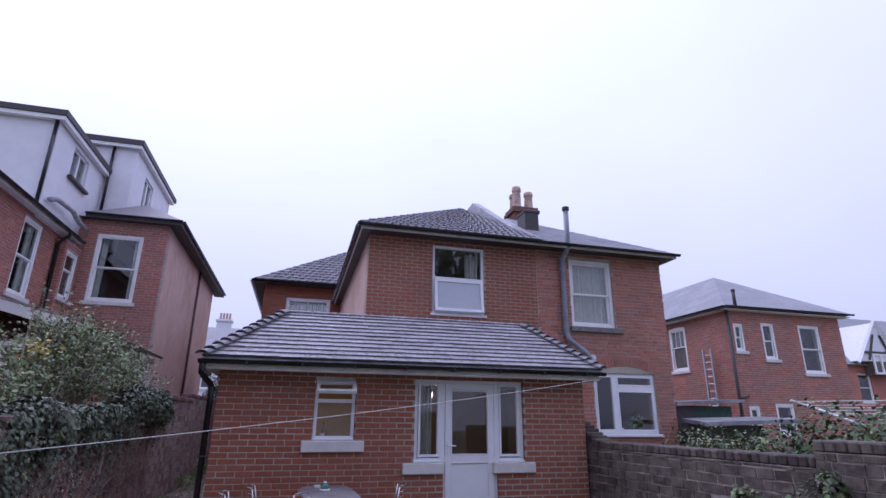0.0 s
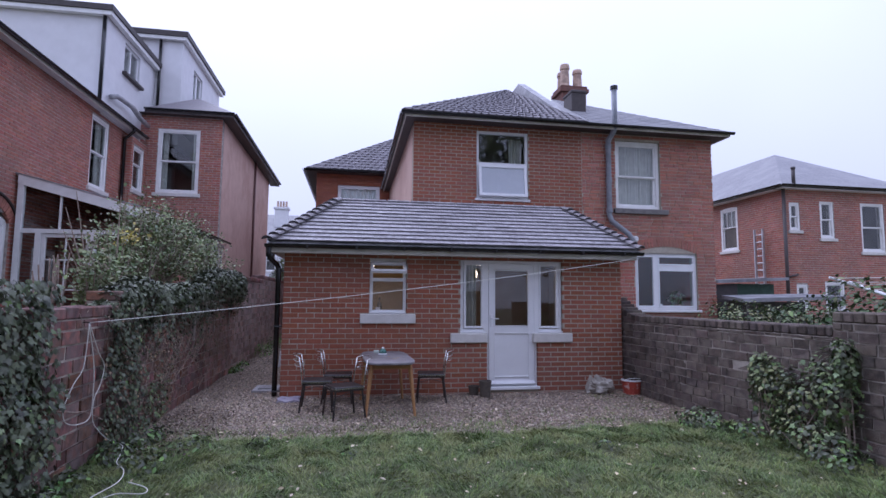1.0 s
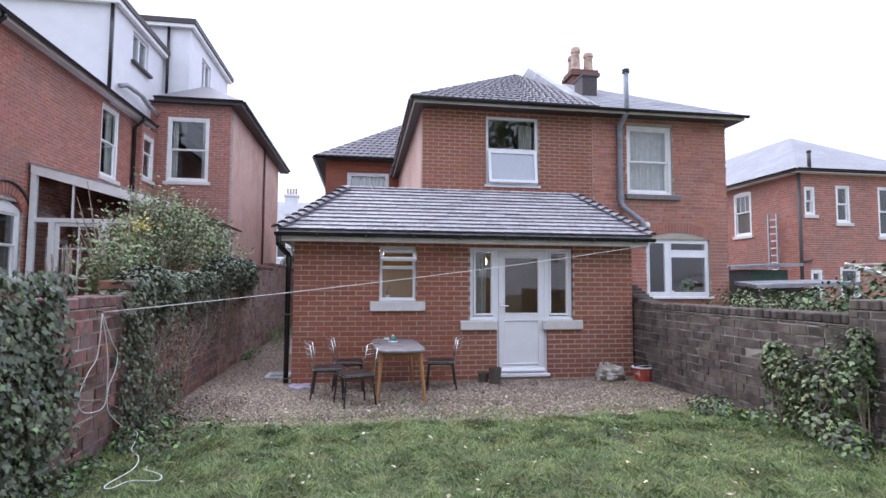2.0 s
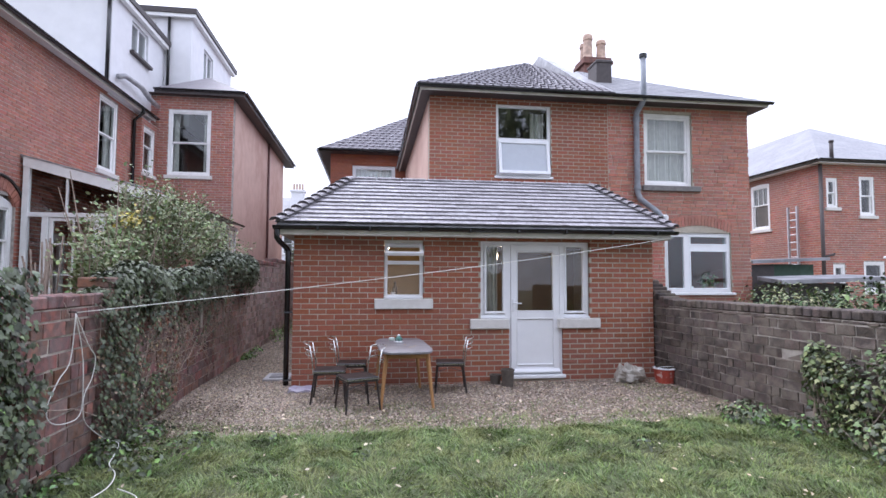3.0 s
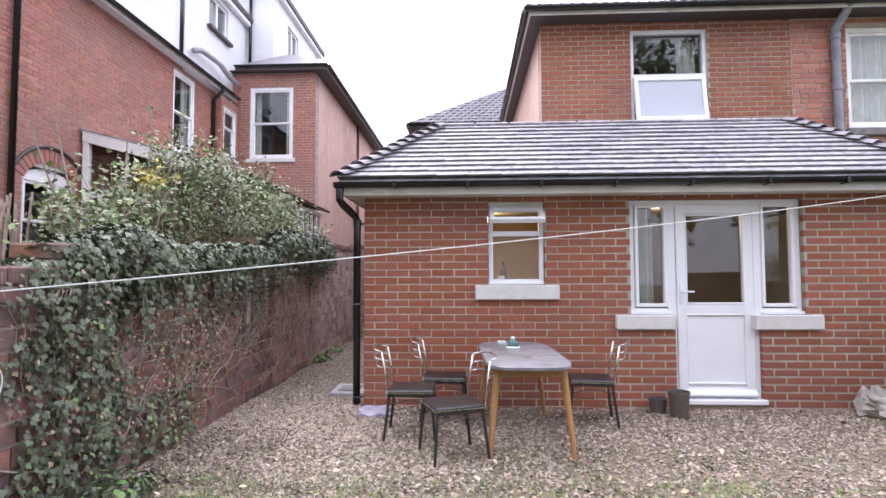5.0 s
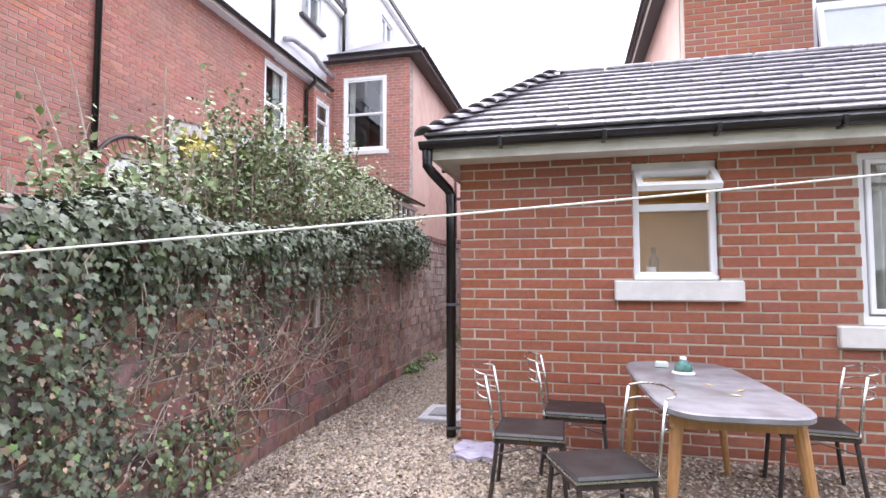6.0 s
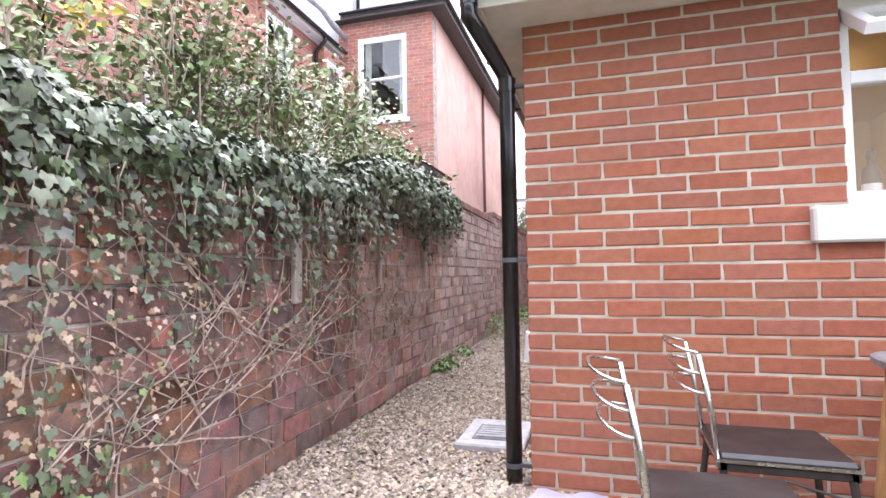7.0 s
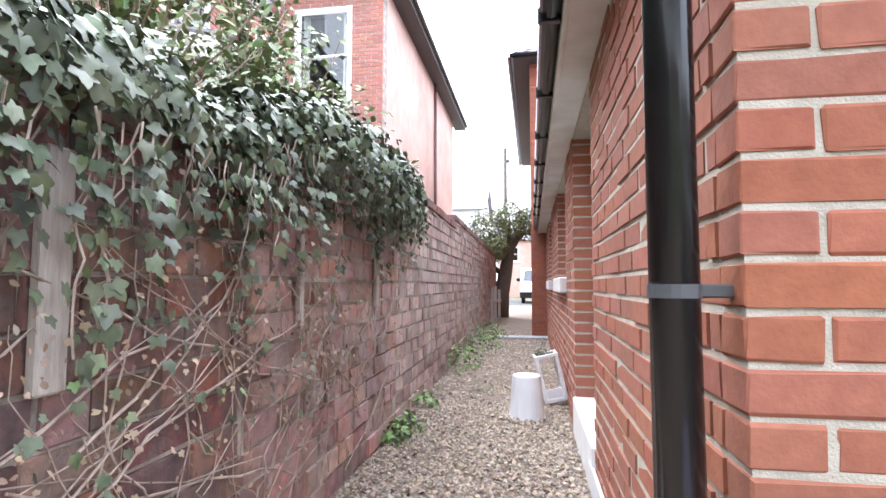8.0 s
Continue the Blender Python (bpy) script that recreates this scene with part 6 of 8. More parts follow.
def scatter(name, tv, tf, pos, nrm, tip, size, material, label, category, kind="stuff", parent=None, curl=0.0):
    """Many small leaves in one mesh. tv, tf: one leaf in its plane (x across, y to the tip)."""
    tv = np.asarray(tv, float)
    N, K = len(pos), len(tv)
    nz = nrm / np.linalg.norm(nrm, axis=1, keepdims=True)
    ty = tip - (tip * nz).sum(1, keepdims=True) * nz
    ty = ty / np.maximum(np.linalg.norm(ty, axis=1, keepdims=True), 1e-6)
    tx = np.cross(ty, nz)
    s = np.asarray(size).reshape(N, 1, 1)
    co = pos[:, None, :] + s * (tv[None, :, 0:1] * tx[:, None, :] + tv[None, :, 1:2] * ty[:, None, :] + tv[None, :, 2:3] * nz[:, None, :])
    fs = (np.asarray(tf)[None] + (np.arange(N) * K)[:, None, None]).reshape(-1, 3)
    me = bpy.data.meshes.new(name)
    me.from_pydata(co.reshape(-1, 3).tolist(), [], fs.tolist())
    me.materials.append(material)
    me.polygons.foreach_set("use_smooth", [True] * len(me.polygons))
    ob = new(name, me)
    if parent is not None:
        ob.parent = parent
        ob.location = -ORG[parent]
        ORG[ob] = ORG[parent]
        return tagged(ob, label=label, kind=kind)
    return tagged(ob, label, category, kind=kind)


def ivy_leaf():
    """One five-lobed leaf: rim points by angle and radius, cupped, with a raised centre."""
    half = [(0.0, 0.95), (16, 0.70), (32, 0.50), (50, 0.60), (62, 0.64), (78, 0.50), (98, 0.40), (118, 0.44), (135, 0.36), (160, 0.17)]
    rim = half + [(180.0, 0.10)] + [(-a_, r_) for a_, r_ in reversed(half[1:])]
    vs = [(0.0, 0.12, 0.05)]
    for a_, r_ in rim:
        x_, y_ = r_ * math.sin(radians(a_)), 0.12 + r_ * math.cos(radians(a_))
        vs.append((x_, y_, 0.07 * abs(x_) - 0.16 * max(y_ - 0.3, 0) ** 2 - 0.10 * x_ * x_))
    n_ = len(rim)
    return vs, [(0, 1 + (i + 1) % n_, 1 + i) for i in range(n_)]


IVY_V, IVY_F = ivy_leaf()
OVAL_V = [(0, 0, 0), (-0.28, 0.35, 0.05), (-0.22, 0.7, 0.03), (0, 1.0, -0.08), (0.22, 0.7, 0.03), (0.28, 0.35, 0.05), (0, 0.5, -0.02)]
OVAL_F = [(6, 0, 1), (6, 1, 2), (6, 2, 3), (6, 3, 4), (6, 4, 5), (6, 5, 0)]
M_IVY = mk("ivy_leaf", (0.098, 0.122, 0.058), (0.04, 0.054, 0.024), scale=25, rough=0.48, bump=0, rnd="island", amt=0.65, c3=(0.165, 0.19, 0.115), s3=3, f3=0.45, spec=0.42)
M_YOUNG = mk("young_leaf", (0.19, 0.26, 0.085), (0.12, 0.19, 0.06), scale=9, rough=0.5, bump=0, rnd="island", amt=0.4)
M_SHRUB = mk("shrub_leaf", (0.205, 0.25, 0.105), (0.125, 0.16, 0.066), scale=4, rough=0.5, bump=0, rnd="island", amt=0.45, c3=(0.31, 0.29, 0.13), s3=1.3, f3=0.5, spec=0.3)
M_WEED = mk("weed_leaf", (0.21, 0.34, 0.09), (0.13, 0.24, 0.06), scale=9, rough=0.6, bump=0, rnd="island", amt=0.4, spec=0.3)
M_HEDGE = mk("hedge_leaf", (0.085, 0.135, 0.05), (0.05, 0.085, 0.032), scale=9, rough=0.6, bump=0, rnd="island", amt=0.45, spec=0.3)
M_DRY = mk("dry_leaf", (0.25, 0.16, 0.095), (0.36, 0.265, 0.18), scale=9, rough=0.8, bump=0, rnd="island", amt=0.4)
M_TWIG = mk("grey_brown_stem", (0.44, 0.35, 0.29), (0.22, 0.165, 0.13), scale=20, rough=0.85, bump=0.3, bscale=90, c3=(0.50, 0.42, 0.36), s3=6, f3=0.4)
M_WOODOLD = mk("grey_batten", (0.48, 0.43, 0.38), (0.36, 0.31, 0.27), scale=12, rough=0.9, bump=0.4, bscale=60, stretch=(8, 8, 1))


def wx(y):
    """Front face of the passage wall at y."""
    return LW0[0] + (LW1[0] - LW0[0]) * (y - LW0[1]) / (LW1[1] - LW0[1])


def ivy_points(n, y0, y1, top):
    y = NPR.uniform(y0, y1, n)
    lump = np.array([noise.noise(Vector((v * 1.7, 0.5, 0))) for v in y])
    lump2 = np.array([noise.noise(Vector((v * 4.1, 3.5, 0))) for v in y])
    a = np.radians(NPR.uniform(-26, 135, n) - 22 * np.clip(lump2 * 2, -1, 1) * (NPR.random(n) < 0.5))
    ends = np.clip((y - y0) / 0.5, 0, 1) * np.clip((y1 - y) / 0.9, 0, 1)
    r = (0.21 + 0.20 * np.exp(-((y - 10.2) / 1.1) ** 2) + 0.15 * lump + 0.10 * lump2) * (0.55 + 0.45 * ends) * NPR.uniform(0.72, 1.06, n)
    cx = np.array([wx(v) for v in y]) - 0.12
    pos = np.stack([cx + r * np.cos(a) * 1.05, y, top(y) + 0.02 + r * np.sin(a) * (0.85 + 0.3 * (np.sin(a) < 0))], 1)
    nrm = np.stack([np.cos(a) + 0.15, NPR.normal(0, 0.35, n), np.sin(a) * 0.8 + 0.3], 1) + NPR.normal(0, 0.5, (n, 3))
    tip = np.stack([0.35 + NPR.normal(0, 0.4, n), NPR.normal(0, 0.7, n), -0.9 + NPR.normal(0, 0.45, n)], 1)
    return pos, nrm, tip


def top_of(y):
    return np.where(y < 5.7, 1.34, np.where(y < 9.2, 1.44 + 0.04 * np.clip(y - 7.5, 0, 1.7), np.where(y < 11.4, 1.66, 1.78)))


ivy = thing("ivy", (-2.45, 8, 1.5), "thick dark glossy ivy hanging over the passage wall", "ivy")
p_, n_, t_ = ivy_points(13500, 5.35, 12.3, top_of)
scatter("foliage", IVY_V, IVY_F, p_, n_, t_, 0.022 + 0.036 * NPR.random(len(p_)) ** 1.3, M_IVY, "dark ivy leaves", "", parent=ivy)
# hanging strands
sp, sn, stp, strands = [], [], [], VF()
for i in range(210):
    y = NPR.uniform(5.5, 12.1)
    z = float(top_of(np.array(y))) - 0.05
    ln = NPR.uniform(0.12, 0.5) * (1.1 if NPR.random() < 0.25 else 0.65)
    x = wx(y) + NPR.uniform(0.03, 0.16)
    path = [(x, y, z)]
    k = int(ln / 0.05)
    for j in range(k):
        x = max(x + NPR.normal(-0.004, 0.012), wx(y) + 0.02)
        y += NPR.normal(0, 0.014)
        z -= 0.05
        path.append((x, y, z))
        for q in range(2):
            sp.append((x + NPR.uniform(0, 0.03), y + NPR.normal(0, 0.03), z))
            sn.append((1 + NPR.normal(0, 0.3), NPR.normal(0, 0.5), 0.45 + NPR.normal(0, 0.3)))
            stp.append((0.2, NPR.normal(0, 0.5), -1))
    if len(path) > 2:
        strands.tube(path, 0.0028, 5)
part("strand_tangle", strands, M_TWIG, ivy, "brown ivy strands", kind="stuff")
scatter("foliage", IVY_V, IVY_F, np.array(sp), np.array(sn), np.array(stp), NPR.uniform(0.026, 0.052, len(sp)), M_IVY, "hanging ivy leaves", "", parent=ivy)


def climber(name, label, y0, y1, z0, z1, n, seed, mats, thick=0.16):
    """A patch of ivy flat on the passage wall."""
    th = thing(name, (-2.4, (y0 + y1) / 2, 0), label, "ivy")
    rng = np.random.default_rng(seed)
    for mat_, share, sz in mats:
        k = int(n * share)
        y = rng.uniform(y0, y1, k)
        z = rng.uniform(z0, z1, k)
        e = np.array([noise.noise(Vector((a * 3, b * 3, seed))) for a, b in zip(y, z)])
        mid, half = (y0 + y1) / 2, (y1 - y0) / 2
        ok = (np.abs(y - mid) / half + 0.35 * e + rng.uniform(-0.15, 0.15, k)) < 0.82
        y, z, e = y[ok], z[ok], e[ok]
        k = len(y)
        x = np.array([wx(v) for v in y]) + 0.02 + thick * rng.uniform(0, 1, k) * (0.6 + 0.8 * e)
        pos = np.stack([x, y, z], 1)
        nrm = np.stack([np.ones(k), rng.normal(0, 0.45, k), 0.45 + rng.normal(0, 0.35, k)], 1)
        tip = np.stack([0.25 + rng.normal(0, 0.2, k), rng.normal(0, 0.6, k), -np.ones(k)], 1)
        scatter("foliage", IVY_V, IVY_F, pos, nrm, tip, rng.uniform(sz[0], sz[1], k), mat_, "", "", parent=th)
    return th


climber("ivy_patch", "ivy climbing the near end of the garden wall", 2.2, 4.62, 0.0, 1.62, 6200, 5, ((M_IVY, 0.93, (0.03, 0.058)), (M_YOUNG, 0.07, (0.03, 0.045))))
climber("ivy_patch", "column of ivy down the garden wall", 5.30, 6.35, 0.0, 1.45, 2000, 6, ((M_IVY, 0.86, (0.022, 0.046)), (M_DRY, 0.08, (0.018, 0.034)), (M_YOUNG, 0.06, (0.022, 0.036))))
climber("ivy_patch", "thin half-dead ivy spread over the garden wall", 5.9, 10.6, 0.55, 1.40, 800, 9, ((M_IVY, 0.34, (0.02, 0.038)), (M_DRY, 0.54, (0.012, 0.026)), (M_YOUNG, 0.04, (0.02, 0.032))), 0.10)
climber("ivy_patch", "straggling ivy with browned leaves beside the ivy column", 5.5, 7.6, 0.12, 1.34, 1000, 11, ((M_IVY, 0.32, (0.018, 0.038)), (M_DRY, 0.64, (0.014, 0.026)), (M_YOUNG, 0.04, (0.018, 0.03))), 0.12)
climber("ivy_patch", "young green ivy low on the garden wall", 6.3, 7.35, 0.05, 0.5, 260, 8, ((M_IVY, 0.6, (0.03, 0.05)), (M_YOUNG, 0.4, (0.03, 0.045))), 0.08)

# bare stems and dry leaves on the wall
stems, dl = VF(), []
for i in range(135):
    y, z = NPR.uniform(5.7, 10.9), NPR.uniform(0.05, 0.75)
    r = NPR.uniform(0.0016, 0.0034) if i > 34 else NPR.uniform(0.004, 0.0062)
    lean = NPR.normal(0, 1.5)
    path = []
    for j in range(NPR.integers(8, 18)):
        path.append((wx(y) + 0.014 + abs(NPR.normal(0, 0.012)), y, z))
        lean = lean * 0.97 + NPR.normal(0, 0.22)
        y += 0.06 * lean
        z += NPR.uniform(0.02, 0.09)
        if z > 1.5:
            break
        for q in range(NPR.integers(0, 3)):
            dl.append((wx(y) + 0.02 + abs(NPR.normal(0, 0.035)), y + NPR.normal(0, 0.06), z + NPR.normal(0, 0.03)))
    if len(path) > 3:
        stems.tube(path, r, 5, r2=r * 0.6)
dead = thing("dead_creeper", (-2.43, 8, 0.7), "bare pale creeper stems with a few dry leaves on the wall", "creeper")
part("stem_tangle", stems, M_TWIG, dead, "bare pale stems", kind="stuff")
dl = np.array(dl)
scatter("foliage", OVAL_V, OVAL_F, dl, np.stack([np.ones(len(dl)), NPR.normal(0, 0.8, len(dl)), NPR.normal(0.2, 0.6, len(dl))], 1), NPR.normal(0, 1, (len(dl), 3)) - np.array([0, 0, 0.5]), NPR.uniform(0.010, 0.028, len(dl)), M_DRY, "dry brown leaves", "", parent=dead)
for y, z0, z1, w in ((8.385, 0.85, 1.36, 0.075), (9.6, 0.88, 1.40, 0.035), (10.78, 0.93, 1.48, 0.04)):
    solo("batten", VF().cbox(wx(y) + 0.004, wx(y) + 0.035, y - w / 2, y + w / 2, z0, z1, 0.006), M_WOODOLD, "weathered grey timber batten fixed to the garden wall", "batten", at=(wx(y), y, z0), group="battens on the wall")

# shrub behind the passage wall
shrub = thing("shrub", (-3.3, 8.8, 0), "tall loose shrub with yellowing green leaves behind the wall", "shrub")
cents = [(-3.1, 6.6, 1.55, 0.45), (-3.2, 7.4, 1.75, 0.6), (-3.35, 8.4, 2.05, 0.75), (-3.3, 9.5, 2.15, 0.8), (-3.2, 10.6, 2.1, 0.75), (-3.2, 11.6, 2.05, 0.7), (-3.7, 8.8, 2.05, 0.75), (-3.8, 10.2, 2.05, 0.75), (-3.5, 11.2, 2.3, 0.7), (-3.4, 8.7, 2.5, 0.5), (-3.4, 9.6, 2.6, 0.5), (-3.4, 10.6, 2.6, 0.5), (-3.3, 12.4, 2.0, 0.65), (-3.35, 11.9, 2.45, 0.45)]
br = VF()
lp, tp = [], []
for cx, cy, cz, cr in cents:
    for i in range(21 if cy < 10.3 else 14):
        a, b = NPR.uniform(0, 2 * math.pi), NPR.uniform(0.1, 1.25)
        d = Vector((math.cos(a) * math.sin(b), math.sin(a) * math.sin(b), math.cos(b)))
        ln = cr * NPR.uniform(0.7, 1.25)
        s = Vector((cx, cy, cz - cr * 0.5))
        path = [s + d * ln * f + Vector((0, 0, 0.18 * f * f)) + Vector(NPR.normal(0, 0.02, 3)) for f in (0, 0.3, 0.6, 0.85, 1.0)]
        br.tube(path, 0.008, 5, r2=0.002)
        for f in np.linspace(0.15, 1.05, 64):
            q = s + d * ln * float(f) + Vector((0, 0, 0.18 * float(f) ** 2))
            lp.append(Vector(q) + Vector(NPR.normal(0, 0.075, 3)))
            tp.append(d + Vector(NPR.normal(0, 0.6, 3)))
for x, y in ((-3.3, 7.2), (-3.4, 8.6), (-3.5, 9.8), (-3.2, 11.0)):
    for i in range(5):
        e = Vector((x + NPR.normal(0, 0.35), y + NPR.normal(0, 0.5), NPR.uniform(1.6, 2.9)))
        s = Vector((x, y, 0.0))
        br.tube([s, s.lerp(e, 0.35) + Vector(NPR.normal(0, 0.05, 3)), s.lerp(e, 0.7) + Vector(NPR.normal(0, 0.04, 3)), e], 0.022, 6, r2=0.004)
for x, y, z, k in ((-3.3, 8.3, 3.35, 9), (-3.35, 9.3, 3.2, 7), (-3.2, 7.3, 2.6, 6), (-3.1, 6.6, 2.35, 5), (-3.3, 10.6, 3.0, 6)):
    for i in range(k):
        e = Vector((x + NPR.normal(0, 0.12), y + NPR.normal(0, 0.32), z - abs(NPR.normal(0, 0.35))))
        s = Vector((x + NPR.normal(0, 0.1), y + NPR.normal(0, 0.12), 1.5))
        mid = s.lerp(e, 0.55) + Vector(NPR.normal(0, 0.05, 3))
        br.tube([s, mid, e], 0.007, 5, r2=0.002)
        for f in np.linspace(0.3, 1.0, 22):
            q = s.lerp(mid, float(f) * 2) if f < 0.5 else mid.lerp(e, float(f) * 2 - 1)
            lp.append(q + Vector(NPR.normal(0, 0.045, 3)))
            tp.append((e - s).normalized() + Vector(NPR.normal(0, 0.8, 3)))
part("branchwork", br, M_TWIG, shrub, "thin brown branches", kind="stuff")
lp, tp = np.array([tuple(v) for v in lp]), np.array([tuple(v) for v in tp])
keepm = ~((lp[:, 0] > -2.80) & (lp[:, 2] < 1.75))
lp, tp = lp[keepm], tp[keepm]
pick = NPR.random(len(lp))
nn = NPR.normal(0, 0.6, (len(lp), 3)) + np.array([0.3, -0.2, 0.8])
for lo_, hi_, mat_, sz in ((0, 0.60, M_SHRUB, (0.03, 0.074)), (0.60, 0.95, M_YOUNG, (0.035, 0.08)), (0.95, 1.0, M_DRY, (0.03, 0.05))):
    q = (pick >= lo_) & (pick < hi_)
    scatter("foliage", OVAL_V, OVAL_F, lp[q], nn[q], tp[q], NPR.uniform(sz[0], sz[1], q.sum()), mat_, "", "", parent=shrub)

k = 70
yp = np.array([-3.2, 7.75, 2.32]) + NPR.normal(0, 0.07, (k, 3))
scatter("foliage", OVAL_V, OVAL_F, yp, NPR.normal(0, 0.6, (k, 3)) + np.array([0.6, -0.6, 0.4]), NPR.normal(0, 1, (k, 3)), NPR.uniform(0.04, 0.075, k), mk("yellow_leaf", (0.62, 0.52, 0.10), (0.48, 0.40, 0.09), scale=9, rough=0.6, bump=0, rnd="island", amt=0.3), "sprig of bright yellow leaves", "", parent=shrub)

# bush of ivy on the neighbour's wall and low growth
def bush(name, label, cs, n, mats, sz, seed, at, tv=IVY_V, tf=IVY_F, floor=0.0, branch=True):
    rng = np.random.default_rng(seed)
    th = thing(name, at, label, name.replace("_", " "))
    P, D = [], []
    bv = VF()
    for (cx, cy, cz, rx, ry, rz) in cs:
        k = int(n / len(cs))
        d = rng.normal(0, 1, (k, 3))
        d /= np.linalg.norm(d, axis=1, keepdims=True)
        r = rng.uniform(0.55, 1.08, k) ** 0.6
        w = np.array([1 + 0.35 * noise.noise(Vector((*(v * 2.0), )) + Vector((cx, cy, cz))) for v in d])
        p = np.array([cx, cy, cz]) + d * np.array([rx, ry, rz]) * (r * w)[:, None]
        ok = p[:, 2] > floor + 0.01
        P.append(p[ok])
        D.append(d[ok])
        for i in range(7):
            v = Vector(d[i])
            e = Vector((cx, cy, cz)) + Vector((v.x * rx, v.y * ry, abs(v.z) * rz)) * 0.9
            s = Vector((cx + rng.normal(0, 0.05), cy + rng.normal(0, 0.05), floor))
            bv.tube([s, s.lerp(e, 0.5) + Vector(rng.normal(0, 0.03, 3)), e], 0.009, 5, r2=0.003)
    if branch:
        part("branchwork", bv, M_TWIG, th, "brown stems", kind="stuff")
    P, D = np.concatenate(P), np.concatenate(D)
    pick = rng.random(len(P))
    lo = 0.0
    for mat_, share in mats:
        q = (pick >= lo) & (pick < lo + share)
        lo += share
        scatter("foliage", tv, tf, P[q], D[q] + rng.normal(0, 0.45, (q.sum(), 3)) + np.array([0, 0, 0.35]), rng.normal(0, 0.6, (q.sum(), 3)) + np.array([0, 0, -0.7]), rng.uniform(sz[0], sz[1], q.sum()), mat_, "", "", parent=th)
    return th


bush("ivy_bush", "leafy ivy bush against the low boundary wall", [(4.52, 4.75, 0.40, 0.20, 0.36, 0.42), (4.50, 5.15, 0.50, 0.16, 0.30, 0.36), (4.55, 4.45, 0.62, 0.18, 0.26, 0.40), (4.50, 5.3, 0.70, 0.12, 0.14, 0.22), (4.55, 4.3, 0.9, 0.12, 0.10, 0.24), (4.45, 4.6, 0.15, 0.25, 0.5, 0.2)], 3600, ((M_IVY, 0.5), (M_YOUNG, 0.3), (M_SHRUB, 0.2)), (0.025, 0.055), 21, (4.4, 4.8, 0))
bush("hedge", "untidy green hedge behind the boundary wall", [(5.7, 5.0, 1.0, 0.5, 0.9, 0.82), (5.9, 6.2, 0.85, 0.5, 0.9, 0.72), (5.8, 3.6, 1.0, 0.5, 0.9, 0.8), (6.5, 4.6, 1.1, 0.6, 1.0, 0.85), (6.9, 5.9, 0.9, 0.6, 0.9, 0.75)], 9000, ((M_HEDGE, 0.75), (M_YOUNG, 0.1), (M_SHRUB, 0.15)), (0.045, 0.09), 22, (5.8, 5, 0), OVAL_V, OVAL_F)
bush("hedge", "low grey-green shrub behind the boundary wall", [(5.6, 7.2, 0.95, 0.45, 0.65, 0.55), (6.4, 7.7, 0.95, 0.6, 0.6, 0.55), (7.2, 7.9, 0.9, 0.6, 0.6, 0.55)], 3300, ((M_HEDGE, 0.5), (M_SHRUB, 0.5)), (0.035, 0.07), 23, (5.8, 7.3, 0), OVAL_V, OVAL_F)
solo("sill_box", VF().cbox(6.88, 7.05, HY + 0.16, HY + 0.28, 1.27, 1.42, 0.01), M_UPVC, "small white box standing inside the window", "box", at=(6.96, HY + 0.22, 1.27))
sp_ = bush("house_plant", "leafy green house plant inside the lower window", [(7.5, HY + 0.30, 1.55, 0.2, 0.12, 0.2)], 170, ((M_WEED, 0.6), (M_HEDGE, 0.4)), (0.04, 0.08), 77, (7.5, HY + 0.3, 1.27), OVAL_V, OVAL_F, floor=1.30)
part("pot", VF().lathe((7.5, HY + 0.30, 1.27), [(0.07, 0), (0.09, 0.13), (0.095, 0.13), (0.095, 0.15), (0.08, 0.15)], 14), M_POT, sp_, "clay pot")
part("window_board", VF().cbox(NLW[0] - 0.1, NLW[1] + 0.1, 0.12, 0.48, 1.235, 1.268), M_UPVC, house, m=MH)
wl_ = part("wall_lamp", VF().lathe((6.24, HY - 0.09, 2.84), [(0.05, 0.0), (0.075, 0.03), (0.075, 0.10), (0.04, 0.13)], 14).cbox(6.20, 6.28, HY - 0.06, HY + 0.01, 2.86, 2.95, 0.008), M_UPVC, house, "small white outside lamp")
WEEDS = [(4.05, 5.75, 0.26, 700), (4.25, 5.25, 0.2, 400), (-2.28, 5.35, 0.17, 360), (-2.3, 4.6, 0.14, 260), (-2.2, 5.9, 0.2, 420), (-2.28, 4.1, 0.18, 320), (4.3, 4.2, 0.25, 500), (-2.40, 11.3, 0.12, 150), (-2.44, 12.1, 0.12, 110), (-2.45, 14.5, 0.35, 500), (-2.4, 16.5, 0.4, 600), (-2.35, 18.5, 0.4, 600), (-2.44, 11.1, 0.10, 110), (2.43, 5.08, 0.10, 45), (-0.14, 5.1, 0.08, 30), (-1.0, 5.6, 0.12, 60), (-1.65, 5.5, 0.2, 160), (-1.9, 5.0, 0.2, 160)]
for i, (x, y, r, k) in enumerate(WEEDS):
    bush("weed", "low green broad-leaved weeds at the wall foot" if abs(x - 1.1) > 2.7 else "small clump of broad-leaved weeds in the lawn", [(x, y, 0.04, r, r * 1.3, r * 0.75)], k, ((M_WEED, 0.9 if y > 10 else 0.3), (M_IVY, 0.1 if y > 10 else 0.7)), (0.028, 0.065), 40 + i, (x, y, 0), OVAL_V, OVAL_F, branch=False)

# grass
def inside_lawn(x, y):
    return y < LAWN_EDGE + lawn_wave(x) * (y + 3) / (LAWN_EDGE + 3)


